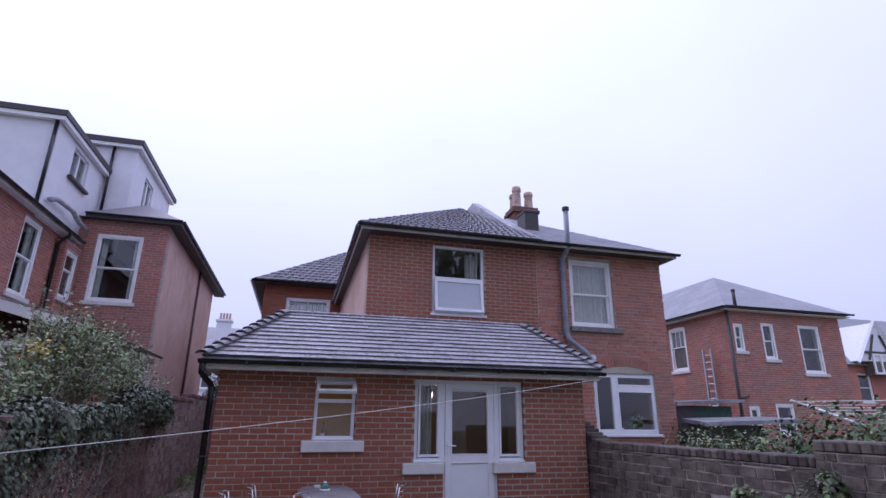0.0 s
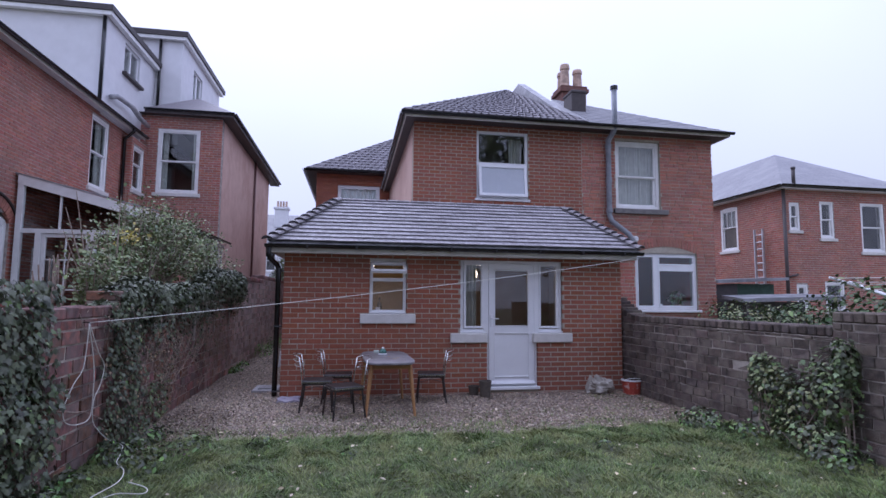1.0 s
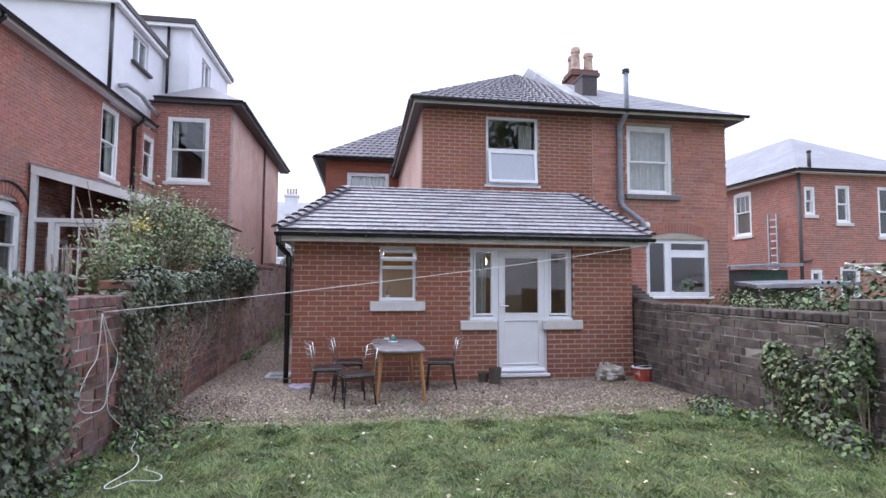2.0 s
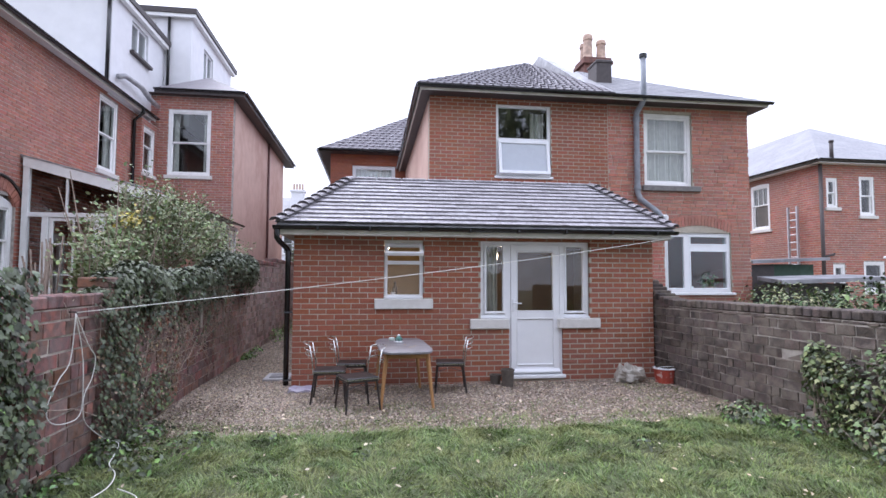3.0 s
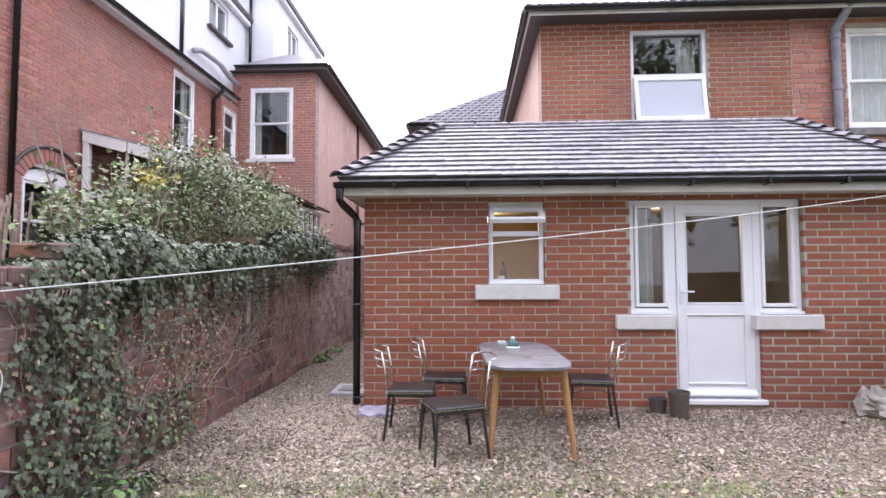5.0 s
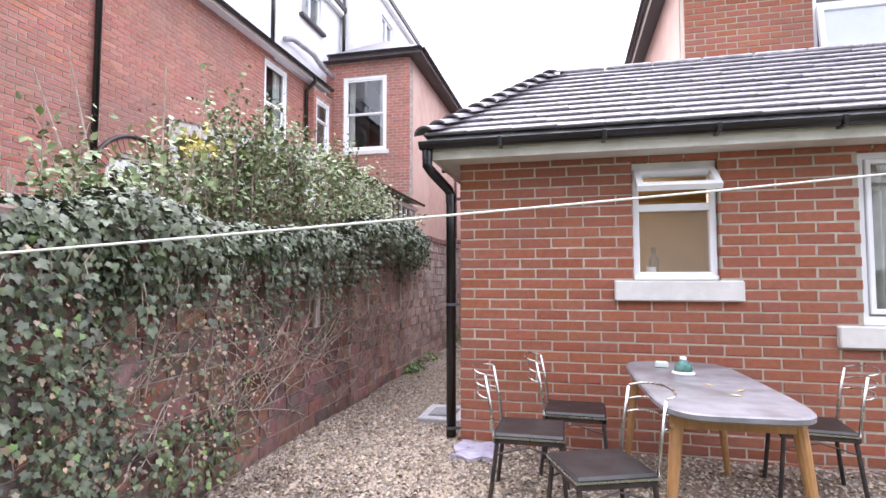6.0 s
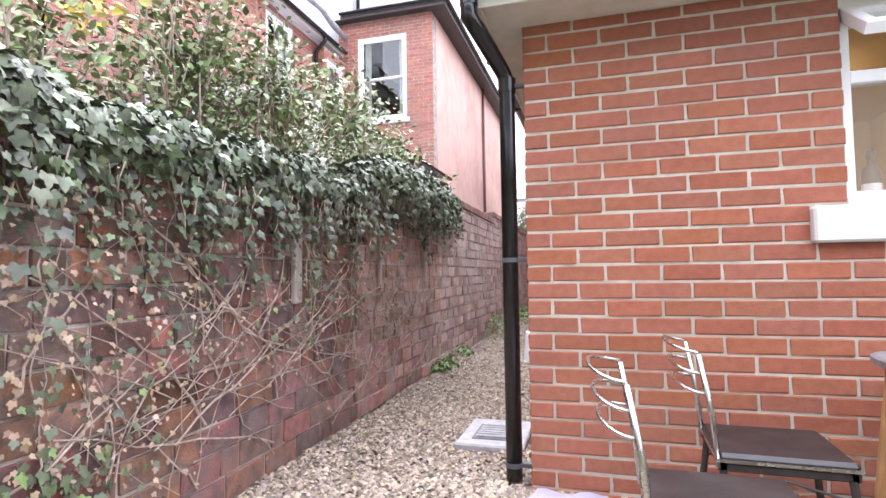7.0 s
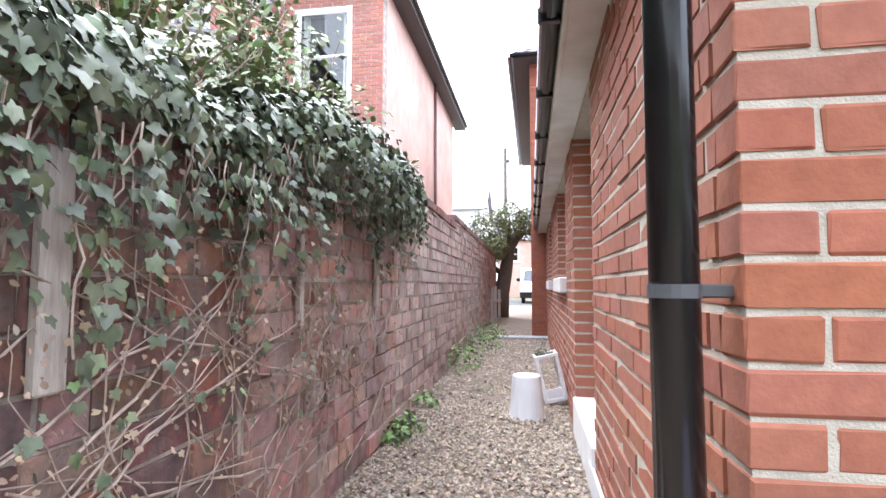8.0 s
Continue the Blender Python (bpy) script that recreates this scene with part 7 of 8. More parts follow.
def blades(n, y0, y1, hmin, hmax, seed, x0=-2.45, x1=4.7, edge=True):
    rng = np.random.default_rng(seed)
    x, y = rng.uniform(x0, x1, n), rng.uniform(y0, y1, n)
    if edge:
        ok = np.array([inside_lawn(a, b) for a, b in zip(x, y)])
        x, y = x[ok], y[ok]
    k = len(x)
    tuft = np.array([noise.noise(Vector((a * 2.3, b * 2.3, 9))) for a, b in zip(x, y)])
    fine = np.array([noise.noise(Vector((a * 9, b * 9, 4))) for a, b in zip(x, y)])
    h = rng.uniform(hmin, hmax, k) * (1 + 0.6 * tuft + 0.7 * fine)
    a = rng.uniform(0, 2 * np.pi, k)
    w = rng.uniform(0.002, 0.0045, k)
    lean = rng.uniform(0.5, 2.0, k) * h
    b2 = rng.normal(0, 0.9, k) + np.array([6.0 * noise.noise(Vector((p * 2.2, q * 2.2, 17))) for p, q in zip(x, y)])
    gz = np.array([0.03 * noise.noise(Vector((p * 1.5, q * 1.5, 3.3))) for p, q in zip(x, y)]) - 0.004
    co = np.zeros((k, 5, 3))
    wxv, wyv = np.cos(a) * w, np.sin(a) * w
    for j, (f, l, ww) in enumerate(((0, 0, 1), (0, 0, -1), (0.6, 0.35, -0.8), (0.6, 0.35, 0.8), (1.0, 1.0, 0))):
        co[:, j, 0] = x + wxv * ww - np.sin(b2) * lean * l
        co[:, j, 1] = y + wyv * ww + np.cos(b2) * lean * l
        co[:, j, 2] = gz + h * f * (1 - 0.25 * l)
    fs = (np.array([[0, 1, 2], [0, 2, 3], [3, 2, 4]])[None] + (np.arange(k) * 5)[:, None, None]).reshape(-1, 3)
    return co.reshape(-1, 3), fs


def blade_mesh(name, parts_, material, label, category):
    V = np.concatenate([p for p, f in parts_])
    off, F = 0, []
    for p, f in parts_:
        F.append(f + off)
        off += len(p)
    me = bpy.data.meshes.new(name)
    me.from_pydata(V.tolist(), [], np.concatenate(F).tolist())
    me.materials.append(material)
    return tagged(new(name, me), label, category, kind="stuff")


blade_mesh("grass", [blades(110000, 2.2, 6.3, 0.022, 0.066, 1), blades(9000, 5.2, 6.4, 0.03, 0.075, 2), blades(5200, 5.6, 6.3, 0.02, 0.06, 4, edge=False), blades(2000, 6.2, 7.0, 0.015, 0.05, 6, edge=False), blades(5000, -2.5, 2.2, 0.04, 0.09, 3), blades(900, 6.9, 8.0, 0.01, 0.03, 8, 3.6, 4.4, False), blades(700, 5.9, 7.0, 0.012, 0.035, 9, -1.2, 1.6, False)], M_GRASS, "rough short green lawn with moss and fallen leaves", "grass")
# fallen leaves on the lawn
k = 260
fx, fy = NPR.uniform(-2.2, 4.4, k), NPR.uniform(2.4, 7.2, k)
scatter("fallen_leaves", OVAL_V, OVAL_F, np.stack([fx, fy, NPR.uniform(0.03, 0.07, k)], 1), np.stack([NPR.normal(0, 0.35, k), NPR.normal(0, 0.35, k), np.ones(k)], 1), np.stack([NPR.normal(0, 1, k), NPR.normal(0, 1, k), np.zeros(k)], 1), NPR.uniform(0.02, 0.06, k), mk("pale_dead_leaf", (0.55, 0.48, 0.34), (0.40, 0.30, 0.18), scale=9, rough=0.8, bump=0, rnd="island", amt=0.4), "pale fallen leaves on lawn and gravel", "leaves")

# brown litter lying on the gravel of the yard
k = 1500
fx, fy = NPR.uniform(-2.1, 4.2, k), 6.1 + 2.1 * NPR.random(k) ** 1.6
scatter("leaf_litter", OVAL_V, OVAL_F, np.stack([fx, fy, NPR.uniform(0.012, 0.03, k)], 1), np.stack([NPR.normal(0, 0.3, k), NPR.normal(0, 0.3, k), np.ones(k)], 1), np.stack([NPR.normal(0, 1, k), NPR.normal(0, 1, k), np.zeros(k)], 1), NPR.uniform(0.014, 0.04, k), mk("brown_litter", (0.15, 0.10, 0.065), (0.09, 0.065, 0.045), scale=12, rough=0.85, bump=0, rnd="island", amt=0.5), "dark brown leaf litter scattered over the gravel", "leaves")

# dark litter and stems heaped at the foot of the ivy
k = 900
fx, fy = -2.3 + 0.75 * NPR.random(k) ** 1.5, NPR.uniform(5.2, 7.4, k)
scatter("leaf_litter", OVAL_V, OVAL_F, np.stack([fx, fy, NPR.uniform(0.012, 0.06, k)], 1), np.stack([NPR.normal(0, 0.5, k), NPR.normal(0, 0.5, k), np.ones(k)], 1), np.stack([NPR.normal(0, 1, k), NPR.normal(0, 1, k), np.zeros(k)], 1), NPR.uniform(0.016, 0.045, k), bpy.data.materials["brown_litter"], "damp brown leaves heaped at the wall foot", "leaves")

# gravel
def pebbles(n, region, smin, smax, seed):
    rng = np.random.default_rng(seed)
    x0, x1, y0, y1 = region
    x, y = rng.uniform(x0, x1, n), rng.uniform(y0, y1, n)
    ok = np.array([(not inside_lawn(a, b)) and not (EX0 - 0.02 < a < EX1 and b > EY - 0.01) and a > wx(b) + 0.01 and a < RW0[0] + (RW1[0] - RW0[0]) * (RW0[1] - b) / (RW0[1] - RW1[1]) for a, b in zip(x, y)])
    x, y = x[ok], y[ok]
    k = len(x)
    base = np.array([(1, 0, 0), (0.3, 0.9, 0.1), (-0.8, 0.6, -0.1), (-0.85, -0.5, 0.1), (0.35, -0.9, -0.05), (0.15, 0.1, 0.75), (-0.25, -0.2, 0.65)], float)
    tri = np.array([(0, 1, 5), (1, 2, 5), (2, 6, 5), (2, 3, 6), (3, 4, 6), (4, 5, 6), (4, 0, 5)])
    s = rng.uniform(smin, smax, k) * rng.choice([0.7, 1.0, 1.0, 1.35], k)
    a = rng.uniform(0, 2 * np.pi, k)
    b = base[None] * (1 + rng.uniform(-0.3, 0.3, (k, 7, 3)))
    b[:, :, 1] *= rng.uniform(0.55, 0.95, (k, 1))
    b[:, :, 2] *= rng.uniform(0.5, 1.0, (k, 1))
    tilt = rng.normal(0, 0.35, (k, 1))
    zz = b[:, :, 2] + b[:, :, 0] * tilt
    co = np.stack([x[:, None] + s[:, None] * (b[:, :, 0] * np.cos(a)[:, None] - b[:, :, 1] * np.sin(a)[:, None]),
                   y[:, None] + s[:, None] * (b[:, :, 0] * np.sin(a)[:, None] + b[:, :, 1] * np.cos(a)[:, None]),
                   np.array([0.02 * noise.noise(Vector((p * 1.5, q * 1.5, 3.3))) for p, q in zip(x, y)])[:, None] - 0.006 + rng.uniform(0, 0.008, k)[:, None] + s[:, None] * zz], 2)
    fs = (tri[None] + (np.arange(k) * 7)[:, None, None]).reshape(-1, 3)
    return co.reshape(-1, 3), fs


blade_mesh("gravel", [pebbles(26000, (-2.5, 4.4, 5.6, 8.3), 0.009, 0.019, 11), pebbles(26000, (-2.6, -1.0, 7.2, 12.5), 0.009, 0.018, 12), pebbles(6000, (-2.7, -1.0, 12.5, 20), 0.012, 0.022, 13), pebbles(5000, (-2.5, 0.6, 6.2, 7.6), 0.010, 0.019, 14)], M_PEBBLE, "loose mixed beige and brown gravel", "gravel")

# ---- far end of the passage ----
solo("white_board", VF().cbox(EX0 - 0.022, EX0 - 0.006, 9.42, 10.40, 0.0, 0.15, 0.004), M_UPVC, "low white plastic skirting board on the side wall", "board", at=(EX0, 9.9, 0))
wt = thing("plastic_bin", (-1.545, 11.9, 0), "upturned white plastic bin on the gravel path", "bin")
part("body", VF().lathe((-1.545, 11.9, 0), [(0.152, 0.0), (0.152, 0.012), (0.145, 0.014), (0.115, 0.33), (0.108, 0.34), (0.02, 0.34)], 24), M_UPVC, wt, smooth=False)
rk = thing("planter_stand", (-1.32, 12.45, 0), "tilted white plastic planter stand leaning on the side wall", "planter")
RKM = Matrix.Translation((-1.385, 12.38, 0.0)) @ pose(0, 0, 0, 0, -13, 4)
for v in (0.0, 0.19):
    part("side_panel", ring(0, 0.215, 0.0, 0.43, 0.034, v, v + 0.02, 0.004), M_UPVC, rk, m=RKM)
part("kick_panel", VF().cbox(0.034, 0.181, 0.004, 0.016, 0.034, 0.12, 0.003), M_UPVC, rk, m=RKM)
for u in (0.0, 0.19):
    part("end_panel", VF().cbox(u + 0.002, u + 0.022, 0.02, 0.19, 0.02, 0.43, 0.003), M_UPVC, rk, m=RKM)
part("tray", VF().cbox(0.022, 0.19, 0.021, 0.189, 0.40, 0.424, 0.004), M_EARTH, rk, "dark soil in the tray", m=RKM)
bush("potted_plant", "small dark leafy plant in the white planter stand", [(-1.41, 12.47, 0.45, 0.08, 0.08, 0.05)], 60, ((M_IVY, 0.8), (M_YOUNG, 0.2)), (0.02, 0.045), 71, (-1.41, 12.47, 0.43), OVAL_V, OVAL_F, floor=0.43)

M_BARK = mk("bark", (0.14, 0.11, 0.085), (0.09, 0.07, 0.055), scale=14, rough=0.95, bump=0.8, bscale=40, stretch=(4, 4, 1))
tree = thing("arched_tree", (-2.5, 25.5, 0), "clipped evergreen forming an arch over the path end", "tree")
part("trunk", VF().tube([(-2.55, 25.5, 0), (-2.5, 25.5, 0.8), (-2.35, 25.5, 1.6), (-2.25, 25.5, 2.3), (-1.9, 25.5, 2.9)], 0.30, 10, r2=0.16), M_BARK, tree, "leaning dark trunk", smooth=True)
for a, b in (((-2.3, 25.5, 2.1), (-3.1, 25.2, 3.0)), ((-2.3, 25.5, 2.3), (-1.2, 25.6, 3.1)), ((-2.25, 25.5, 2.3), (-2.2, 25.0, 3.3)), ((-2.4, 25.5, 1.3), (-3.3, 25.3, 2.1))):
    part("limb", VF().tube([a, (Vector(a) + Vector(b)) / 2 + Vector((0, 0, 0.12)), b], 0.09, 7, r2=0.03), M_BARK, tree, smooth=True)
cp, cd = [], []
for cx, cy, cz, r in ((-3.0, 25.3, 2.9, 0.75), (-2.2, 25.4, 3.25, 0.7), (-1.5, 25.5, 3.15, 0.6), (-0.9, 25.5, 2.95, 0.5), (-3.4, 25.3, 2.2, 0.6), (-2.7, 25.0, 2.3, 0.45), (-3.3, 25.2, 1.3, 0.55), (-3.5, 25.0, 0.6, 0.5)):
    d = NPR.normal(0, 1, (1900, 3))
    d /= np.linalg.norm(d, axis=1, keepdims=True)
    cp.append(np.array([cx, cy, cz]) + d * (r * NPR.uniform(0.5, 1.12, 1900) ** 0.7)[:, None])
    cd.append(d)
cp, cd = np.concatenate(cp), np.concatenate(cd)
q = NPR.random(len(cp)) < 0.55
scatter("crown", OVAL_V, OVAL_F, cp[q], cd[q] + NPR.normal(0, 0.4, (q.sum(), 3)), NPR.normal(0, 1, (q.sum(), 3)), NPR.uniform(0.05, 0.11, q.sum()), M_SHRUB, "dense clipped leaves", "", parent=tree)
scatter("crown", OVAL_V, OVAL_F, cp[~q], cd[~q] + NPR.normal(0, 0.4, ((~q).sum(), 3)), NPR.normal(0, 1, ((~q).sum(), 3)), NPR.uniform(0.05, 0.11, (~q).sum()), M_YOUNG, "bright green leaves", "", parent=tree)
pk = thing("picket_fence", (-2.9, 22, 0), "short grey timber fence at the path end", "fence")
for i in range(7):
    part("picket", VF().cbox(-3.05 + i * 0.10, -2.98 + i * 0.10, 22.5 + i * 0.02, 22.53 + i * 0.02, 0, 0.95 + 0.05 * (i % 3)), M_WOODOLD, pk)
part("rail", VF().cbox(-3.1, -2.35, 22.53, 22.57, 0.6, 0.67), M_WOODOLD, pk)
solo("road", VF().box(-60, 60, 36.5, 45, -0.05, 0.0), mk("asphalt", (0.06, 0.06, 0.062), (0.045, 0.045, 0.047), scale=20, rough=0.9, bump=0.3, bscale=60), "grey asphalt street past the path end", "road", kind="structure")
solo("path_slab", VF().cbox(-2.2, -1.15, 18.2, 18.6, -0.05, 0.035, 0.01), M_CONC, "concrete edging across the gravel path", "slab", kind="structure", at=(-1.7, 18.4, 0))
# parked van, seen nose-on
van = thing("van", (-1.35, 39.5, 0), "white parked van seen from its front", "van")
M_VAN = mk("white_car_paint", (0.80, 0.80, 0.80), (0.76, 0.76, 0.77), scale=2, rough=0.2, bump=0)
M_DARKG = mk("dark_glass", (0.03, 0.035, 0.04), (0.04, 0.045, 0.05), scale=2, rough=0.08, bump=0)
prof = [(38.6, 0.35), (38.55, 0.85), (38.75, 1.12), (39.45, 1.28), (40.1, 2.0), (40.35, 2.12), (43.2, 2.12), (43.25, 0.35)]
part("body", VF().prism(prof, -2.15, -0.30, "x"), M_VAN, van)
part("windscreen", VF().slab([(-2.0, 39.46, 1.34), (-0.45, 39.46, 1.34), (-0.55, 40.03, 1.97), (-1.9, 40.03, 1.97)], 0.02), M_DARKG, van)
part("bumper", VF().cbox(-2.18, -0.27, 38.46, 38.7, 0.32, 0.68, 0.03), M_BLACK, van)
for x in (-1.95, -0.75):
    part("headlight", VF().cbox(x, x + 0.3, 38.5, 38.62, 0.78, 0.98, 0.03), M_GLASS, van)
for x in (-2.1, -0.55):
    wh = part("wheel", VF().tube([(x, 39.2, 0.32), (x + 0.2, 39.2, 0.32)], 0.32, 18), M_BLACK, van)
    part("wheel", VF().tube([(x, 42.4, 0.32), (x + 0.2, 42.4, 0.32)], 0.32, 18), M_BLACK, van)
part("mirror", VF().cbox(-2.40, -2.18, 39.5, 39.6, 1.3, 1.5, 0.03), M_BLACK, van)
pole = thing("telegraph_pole", (-3.3, 45.5, 0), "tall wooden telegraph pole beyond the street", "pole")
part("post", VF().tube([(-3.3, 45.5, 0), (-3.3, 45.5, 11.0)], 0.16, 10, r2=0.12), M_BARK, pole)
part("step_iron", VF().cbox(-3.18, -3.0, 45.42, 45.5, 9.9, 10.15), M_BLACK, pole)


def far_house(name, label, x0, x1, y0, y1, h, ridge, wallm, roofm, wins, along="x"):
    """A distant house with storeys, windows, gabled roof and chimney."""
    th = thing(name, ((x0 + x1) / 2, y0, 0), label, "house")
    m = facing_front(y0)
    part("wall", wall_vf(x0, x1, -0.3, h, wins, 0, 0.3), wallm, th, m=m)
    part("wall", VF().box(x0, x0 + 0.3, y0 + 0.31, y1, -0.3, h), wallm, th)
    part("wall", VF().box(x1 - 0.3, x1, y0 + 0.31, y1, -0.3, h), wallm, th)
    ym = (y0 + y1) / 2
    if along == "x":
        part("roof", VF().slab([(x0 - 0.3, y0 - 0.3, h), (x1 + 0.3, y0 - 0.3, h), (x1 + 0.3, ym, ridge), (x0 - 0.3, ym, ridge)], 0.1), roofm, th)
        part("roof", VF().slab([(x0 - 0.3, y1 + 0.3, h), (x1 + 0.3, y1 + 0.3, h), (x1 + 0.3, ym, ridge), (x0 - 0.3, ym, ridge)], 0.1), roofm, th)
        for x in (x0, x1 - 0.3):
            part("gable", VF().prism([(y0, h), (y1, h), (ym, ridge - 0.12)], x, x + 0.3, "x"), wallm, th)
    for w in wins:
        sash_window(th, *w, m, 0.5, 0.06)
    room(th, x0 + 0.4, x1 - 0.4, 0.1, h - 0.1, 0.32, 3, m)
    return th


fh = far_house("distant_house", "pale distant house with a row of chimney pots", -8.2, -5.0, 45.5, 53, 6.6, 8.9, M_STUCCO, M_SLATE, [(-7.4, -6.5, 3.6, 5.4)])
stk = part("chimney", VF().cbox(-6.95, -5.85, 46.8, 47.6, 7.0, 9.25, 0.02).cbox(-7.05, -5.75, 46.7, 47.7, 9.05, 9.25, 0.02), M_STUCCO, fh, "white chimney stack")
for i in range(4):
    part("chimney_pot", VF().lathe((-6.75 + i * 0.24, 47.2, 9.25), [(0.10, 0), (0.08, 0.5), (0.10, 0.55), (0.06, 0.56)], 10), M_POT, stk)
far_house("distant_house", "brick house across the street", 2.5, 12.0, 47.0, 55, 6.0, 9.0, M_OLD_J, M_SLATE, [(3.5, 4.5, 3.6, 5.2), (6.5, 7.5, 3.6, 5.2)])
far_house("distant_house", "brick house beyond the street end of the path", -4.6, 2.2, 56.0, 63, 5.2, 7.6, M_RENDER, M_SLATE, [(-3.6, -2.6, 3.2, 4.6), (-1.2, -0.2, 3.2, 4.6), (-1.4, -0.2, 0.9, 2.3)])

# ---- neighbour's garden: sheds, ladder, rotary dryer ----
M_GREENSHED = mk("green_shed_board", (0.05, 0.10, 0.07), (0.035, 0.075, 0.05), scale=8, rough=0.7, bump=0.2, bscale=40)
M_FELT = mk("roof_felt", (0.20, 0.20, 0.21), (0.14, 0.14, 0.15), scale=16, rough=0.8, bump=0.3, bscale=70, c3=(0.42, 0.42, 0.44), s3=2, f3=0.5)
shed = thing("shed", (9.3, 11.6, 0), "low dark green garden shed with a pale felt roof", "shed")
part("wall", VF().cbox(9.05, 10.1, 11.35, 12.6, 0, 1.93), M_GREENSHED, shed)
part("side_wall", VF().cbox(8.45, 9.05, 11.3, 12.6, 0, 1.90), M_DARKWOOD, shed)
part("roof", VF().slab([(8.38, 11.1, 2.0), (10.3, 11.1, 2.09), (10.3, 12.8, 2.12), (8.38, 12.8, 2.03)], 0.07), M_FELT, shed, "pale felt roof")
store = thing("lean_to_store", (9.3, 10.2, 0), "dark open store with a sagging felt roof", "store")
part("roof", VF().slab([(8.05, 9.9, 1.56), (9.2, 9.85, 1.60), (10.6, 9.9, 1.64), (10.5, 10.9, 1.70), (8.3, 10.9, 1.64)], 0.08), M_FELT, store, "sagging pale felt roof")
for x, y in ((8.2, 10.0), (10.4, 10.0), (8.4, 10.75), (10.35, 10.8)):
    part("post", VF().cbox(x - 0.04, x + 0.04, y - 0.04, y + 0.04, 0, 1.5), M_DARKWOOD, store)
part("back_board", VF().cbox(8.4, 10.4, 10.82, 10.86, 0.1, 1.5), M_DARKWOOD, store)
lad = thing("ladder", (14.6, 17.3, 0), "aluminium ladder leaning on the far brick house", "ladder")
M_ALU = mk("dull_aluminium", (0.55, 0.55, 0.57), (0.45, 0.45, 0.47), scale=14, rough=0.45, bump=0.1, metal=0.6)
for y in (16.85, 17.25):
    part("stile", VF().cbox(14.60, 14.68, y - 0.03, y + 0.03, 0, 4.15), M_ALU, lad)
for i in range(15):
    part("rung", VF().tube([(14.64, 16.85, 0.3 + i * 0.26), (14.64, 17.25, 0.3 + i * 0.26)], 0.02, 6), M_ALU, lad)
dr = thing("rotary_dryer", (9.0, 7.0, 0), "white rotary clothes dryer with spread arms and lines", "clothes dryer")
hub = Vector((9.1, 6.9, 1.35))
part("mast", VF().tube([(9.1, 6.9, 0), (9.1, 6.9, 1.45)], 0.025, 8), M_ALU, dr)
tips = []
for i in range(4):
    a = radians(172 + 90 * i)
    tip = hub + Vector((math.cos(a) * 1.75, math.sin(a) * 1.75, 0.55))
    tips.append(tip)
    part("arm", VF().tube([hub, tip], 0.02, 8), M_UPVC, dr, "white arm")
for f in (0.35, 0.5, 0.65, 0.8, 0.97):
    for i in range(4):
        part("line", VF().tube([hub.lerp(tips[i], f), hub.lerp(tips[(i + 1) % 4], f)], 0.008, 5), M_CORD, dr)
# timbered gable house far to the right
gh = far_house("gabled_house", "grey-roofed house with white timbered gables", 36.5, 52.0, 30.0, 40, 5.6, 10.2, M_OLD_J, M_SLATE, [(38.6, 39.8, 3.0, 5.0), (41.4, 42.6, 3.0, 5.0), (44.2, 45.6, 3.0, 5.0)])
for cx, cz, w in ((40.2, 7.1, 2.0), (43.4, 6.2, 2.8)):
    part("gable", VF().prism([(cx - w, cz - 1.3), (cx + w, cz - 1.3), (cx, cz + 1.5)], 29.3, 32.0, "y"), M_STUCCO, gh, "white plastered gable")
    for sx in (-1, 1):
        part("bargeboard", VF().tube([(cx + sx * (w + 0.2), 29.2, cz - 1.45), (cx, 29.2, cz + 1.65)], 0.13, 4), M_PAINT, gh, "white bargeboard")
        part("timber", VF().tube([(cx + sx * w * 0.55, 29.22, cz - 1.2), (cx + sx * w * 0.15, 29.22, cz + 0.6)], 0.08, 4), M_DARKWOOD, gh)
    part("timber", VF().cbox(cx - w * 0.8, cx + w * 0.8, 29.2, 29.32, cz - 0.75, cz - 0.6), M_DARKWOOD, gh)
    win = part("window", ring(cx - 0.75, cx + 0.75, cz - 1.2 - 1.0, cz - 0.75, 0.14, -0.78, -0.6), M_PAINT, gh, m=facing_front(30.0))
    part("mullion", VF().cbox(cx - 0.07, cx + 0.07, 29.21, 29.3, cz - 2.1, cz - 0.8), M_PAINT, win)
    part("bay_front", VF().box(cx - 0.75, cx + 0.75, 29.32, 30.0, cz - 2.25, cz - 0.8), M_ROOM, gh)
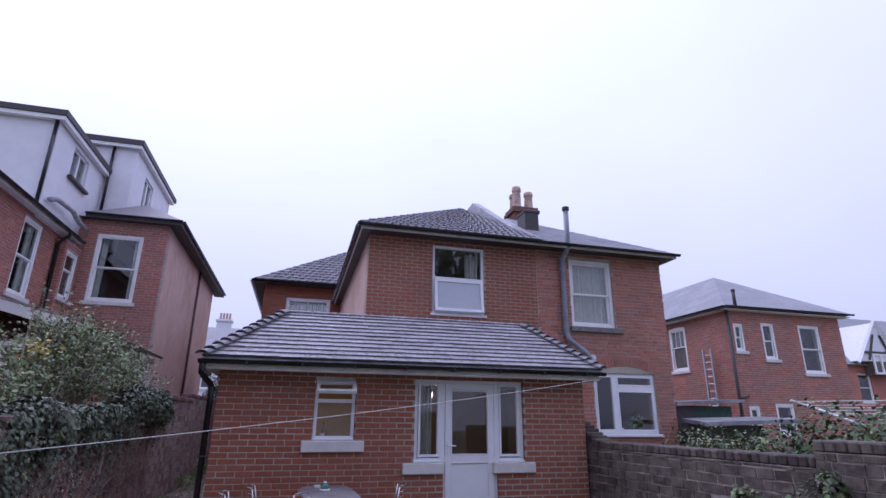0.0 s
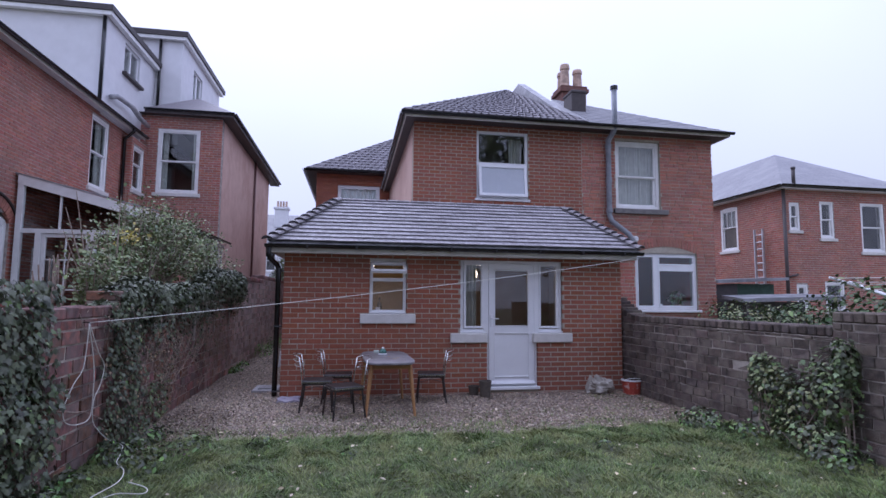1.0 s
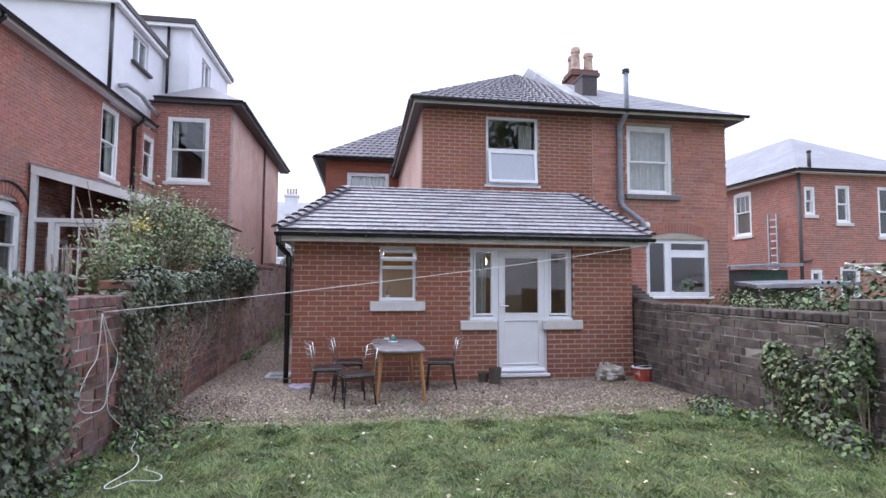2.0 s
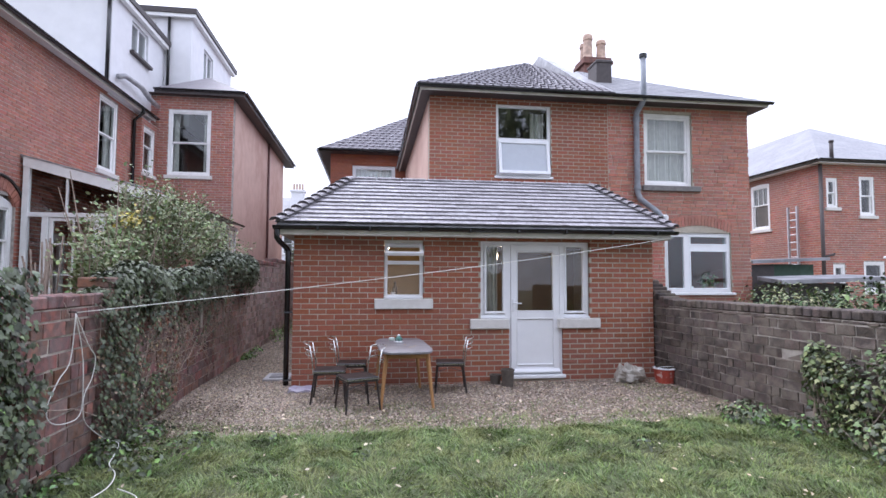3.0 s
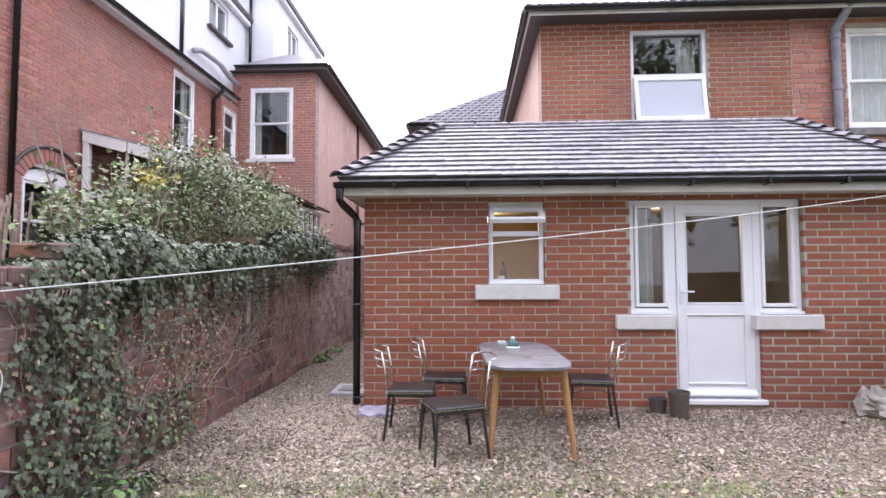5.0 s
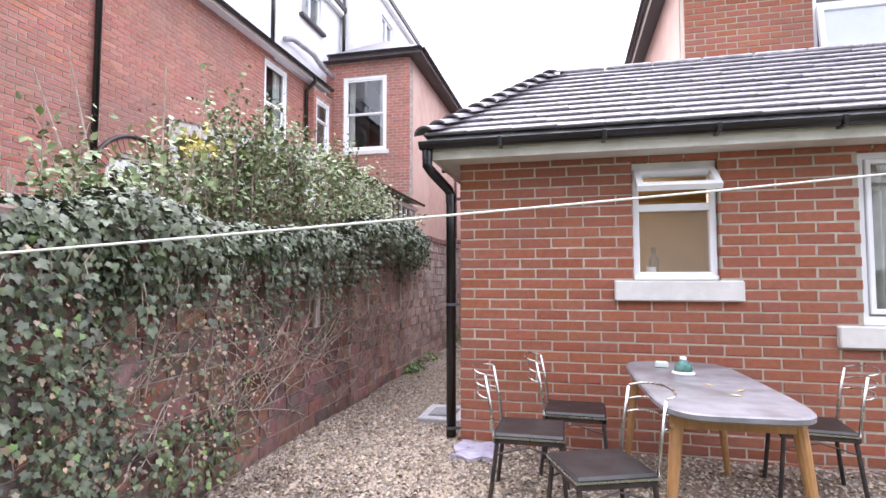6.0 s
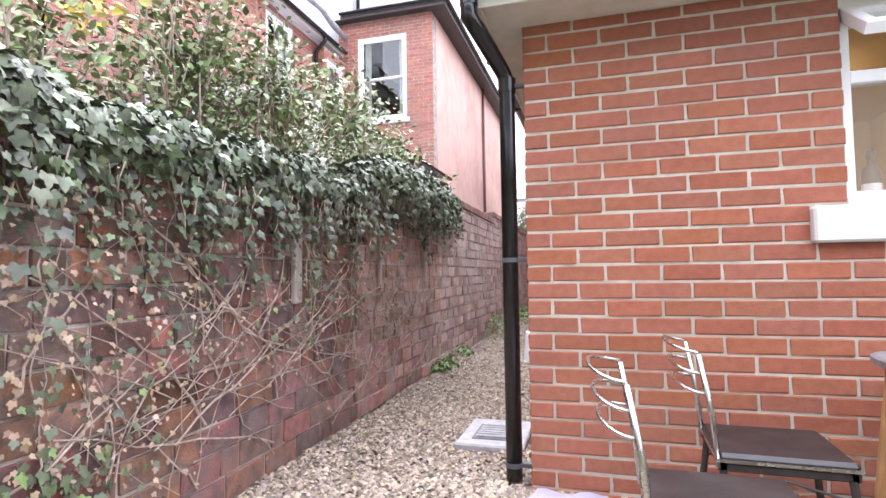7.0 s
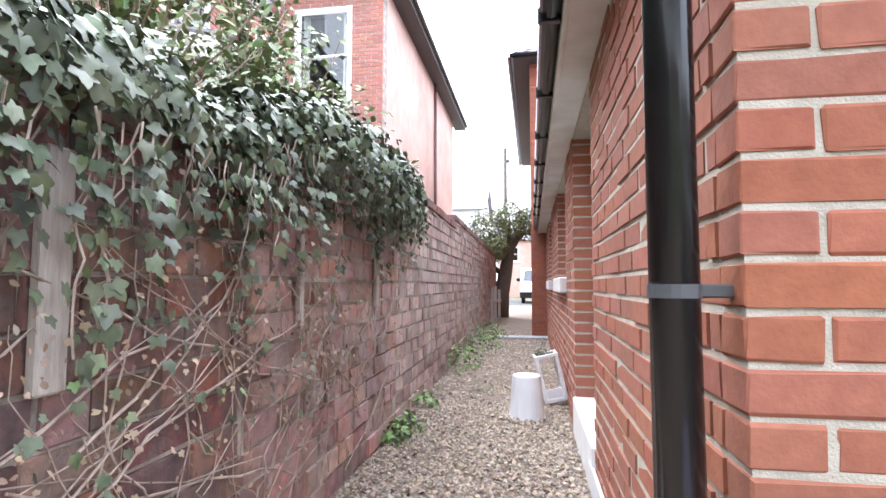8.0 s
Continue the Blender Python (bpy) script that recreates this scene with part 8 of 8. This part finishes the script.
part("chimney", VF().cbox(38.0, 39.2, 34.5, 35.7, 8.0, 11.2, 0.03).cbox(37.85, 39.35, 34.35, 35.85, 10.8, 11.0, 0.03), M_STACKB, gh)
# bundle of canes by the near downpipe of the tall house
cn = thing("cane_bundle", (-3.4, 6.36, 0), "bundle of pale garden canes standing behind the wall", "canes")
for i in range(14):
    part("cane", VF().tube([(-3.4 + NPR.normal(0, 0.08), 6.36 + NPR.normal(0, 0.08), 0), (-3.42 + NPR.normal(0, 0.1), 6.4 + NPR.normal(0, 0.12), 1.7 + NPR.uniform(0, 0.3))], 0.009, 5), M_TWIG, cn)

# tall trees that close the garden behind the viewer
for i, (x, y, h) in enumerate(((-7.5, -13, 14.5), (-3.0, -14.5, 16.0), (1.5, -13.5, 15.0), (6.0, -14, 18.0), (10.5, -13, 18.5), (-12, -11, 13.0), (15, -12, 18.0))):
    tr_ = thing("tree", (x, y, 0), "tall leafy tree behind the garden fence", "tree", "trees behind the fence")
    part("trunk", VF().tube([(x, y, 0), (x + 0.1, y, h * 0.3), (x - 0.1, y + 0.1, h * 0.65)], 0.25, 8, r2=0.1), M_BARK, tr_, smooth=True)
    for k in range(5):
        a = k * 1.26 + i
        part("limb", VF().tube([(x, y, h * (0.28 + 0.07 * k)), (x + 0.8 * math.cos(a), y + 0.8 * math.sin(a), h * (0.42 + 0.07 * k)), (x + 1.7 * math.cos(a), y + 1.7 * math.sin(a), h * (0.5 + 0.08 * k))], 0.09, 6, r2=0.03), M_BARK, tr_, smooth=True)
    d = NPR.normal(0, 1, (2600, 3))
    d /= np.linalg.norm(d, axis=1, keepdims=True)
    w_ = np.array([1 + 0.4 * noise.noise(Vector(tuple(v * 2.2)) + Vector((x, y, 0))) for v in d])
    pp = np.array([x, y, h * 0.58]) + d * np.array([2.8, 2.2, h * 0.42]) * (NPR.uniform(0.45, 1.05, 2600) ** 0.6 * w_)[:, None]
    scatter("crown", OVAL_V, OVAL_F, pp, d + NPR.normal(0, 0.5, (2600, 3)), NPR.normal(0, 1, (2600, 3)), NPR.uniform(0.3, 0.55, 2600), M_SHRUB, "", "", parent=tr_)
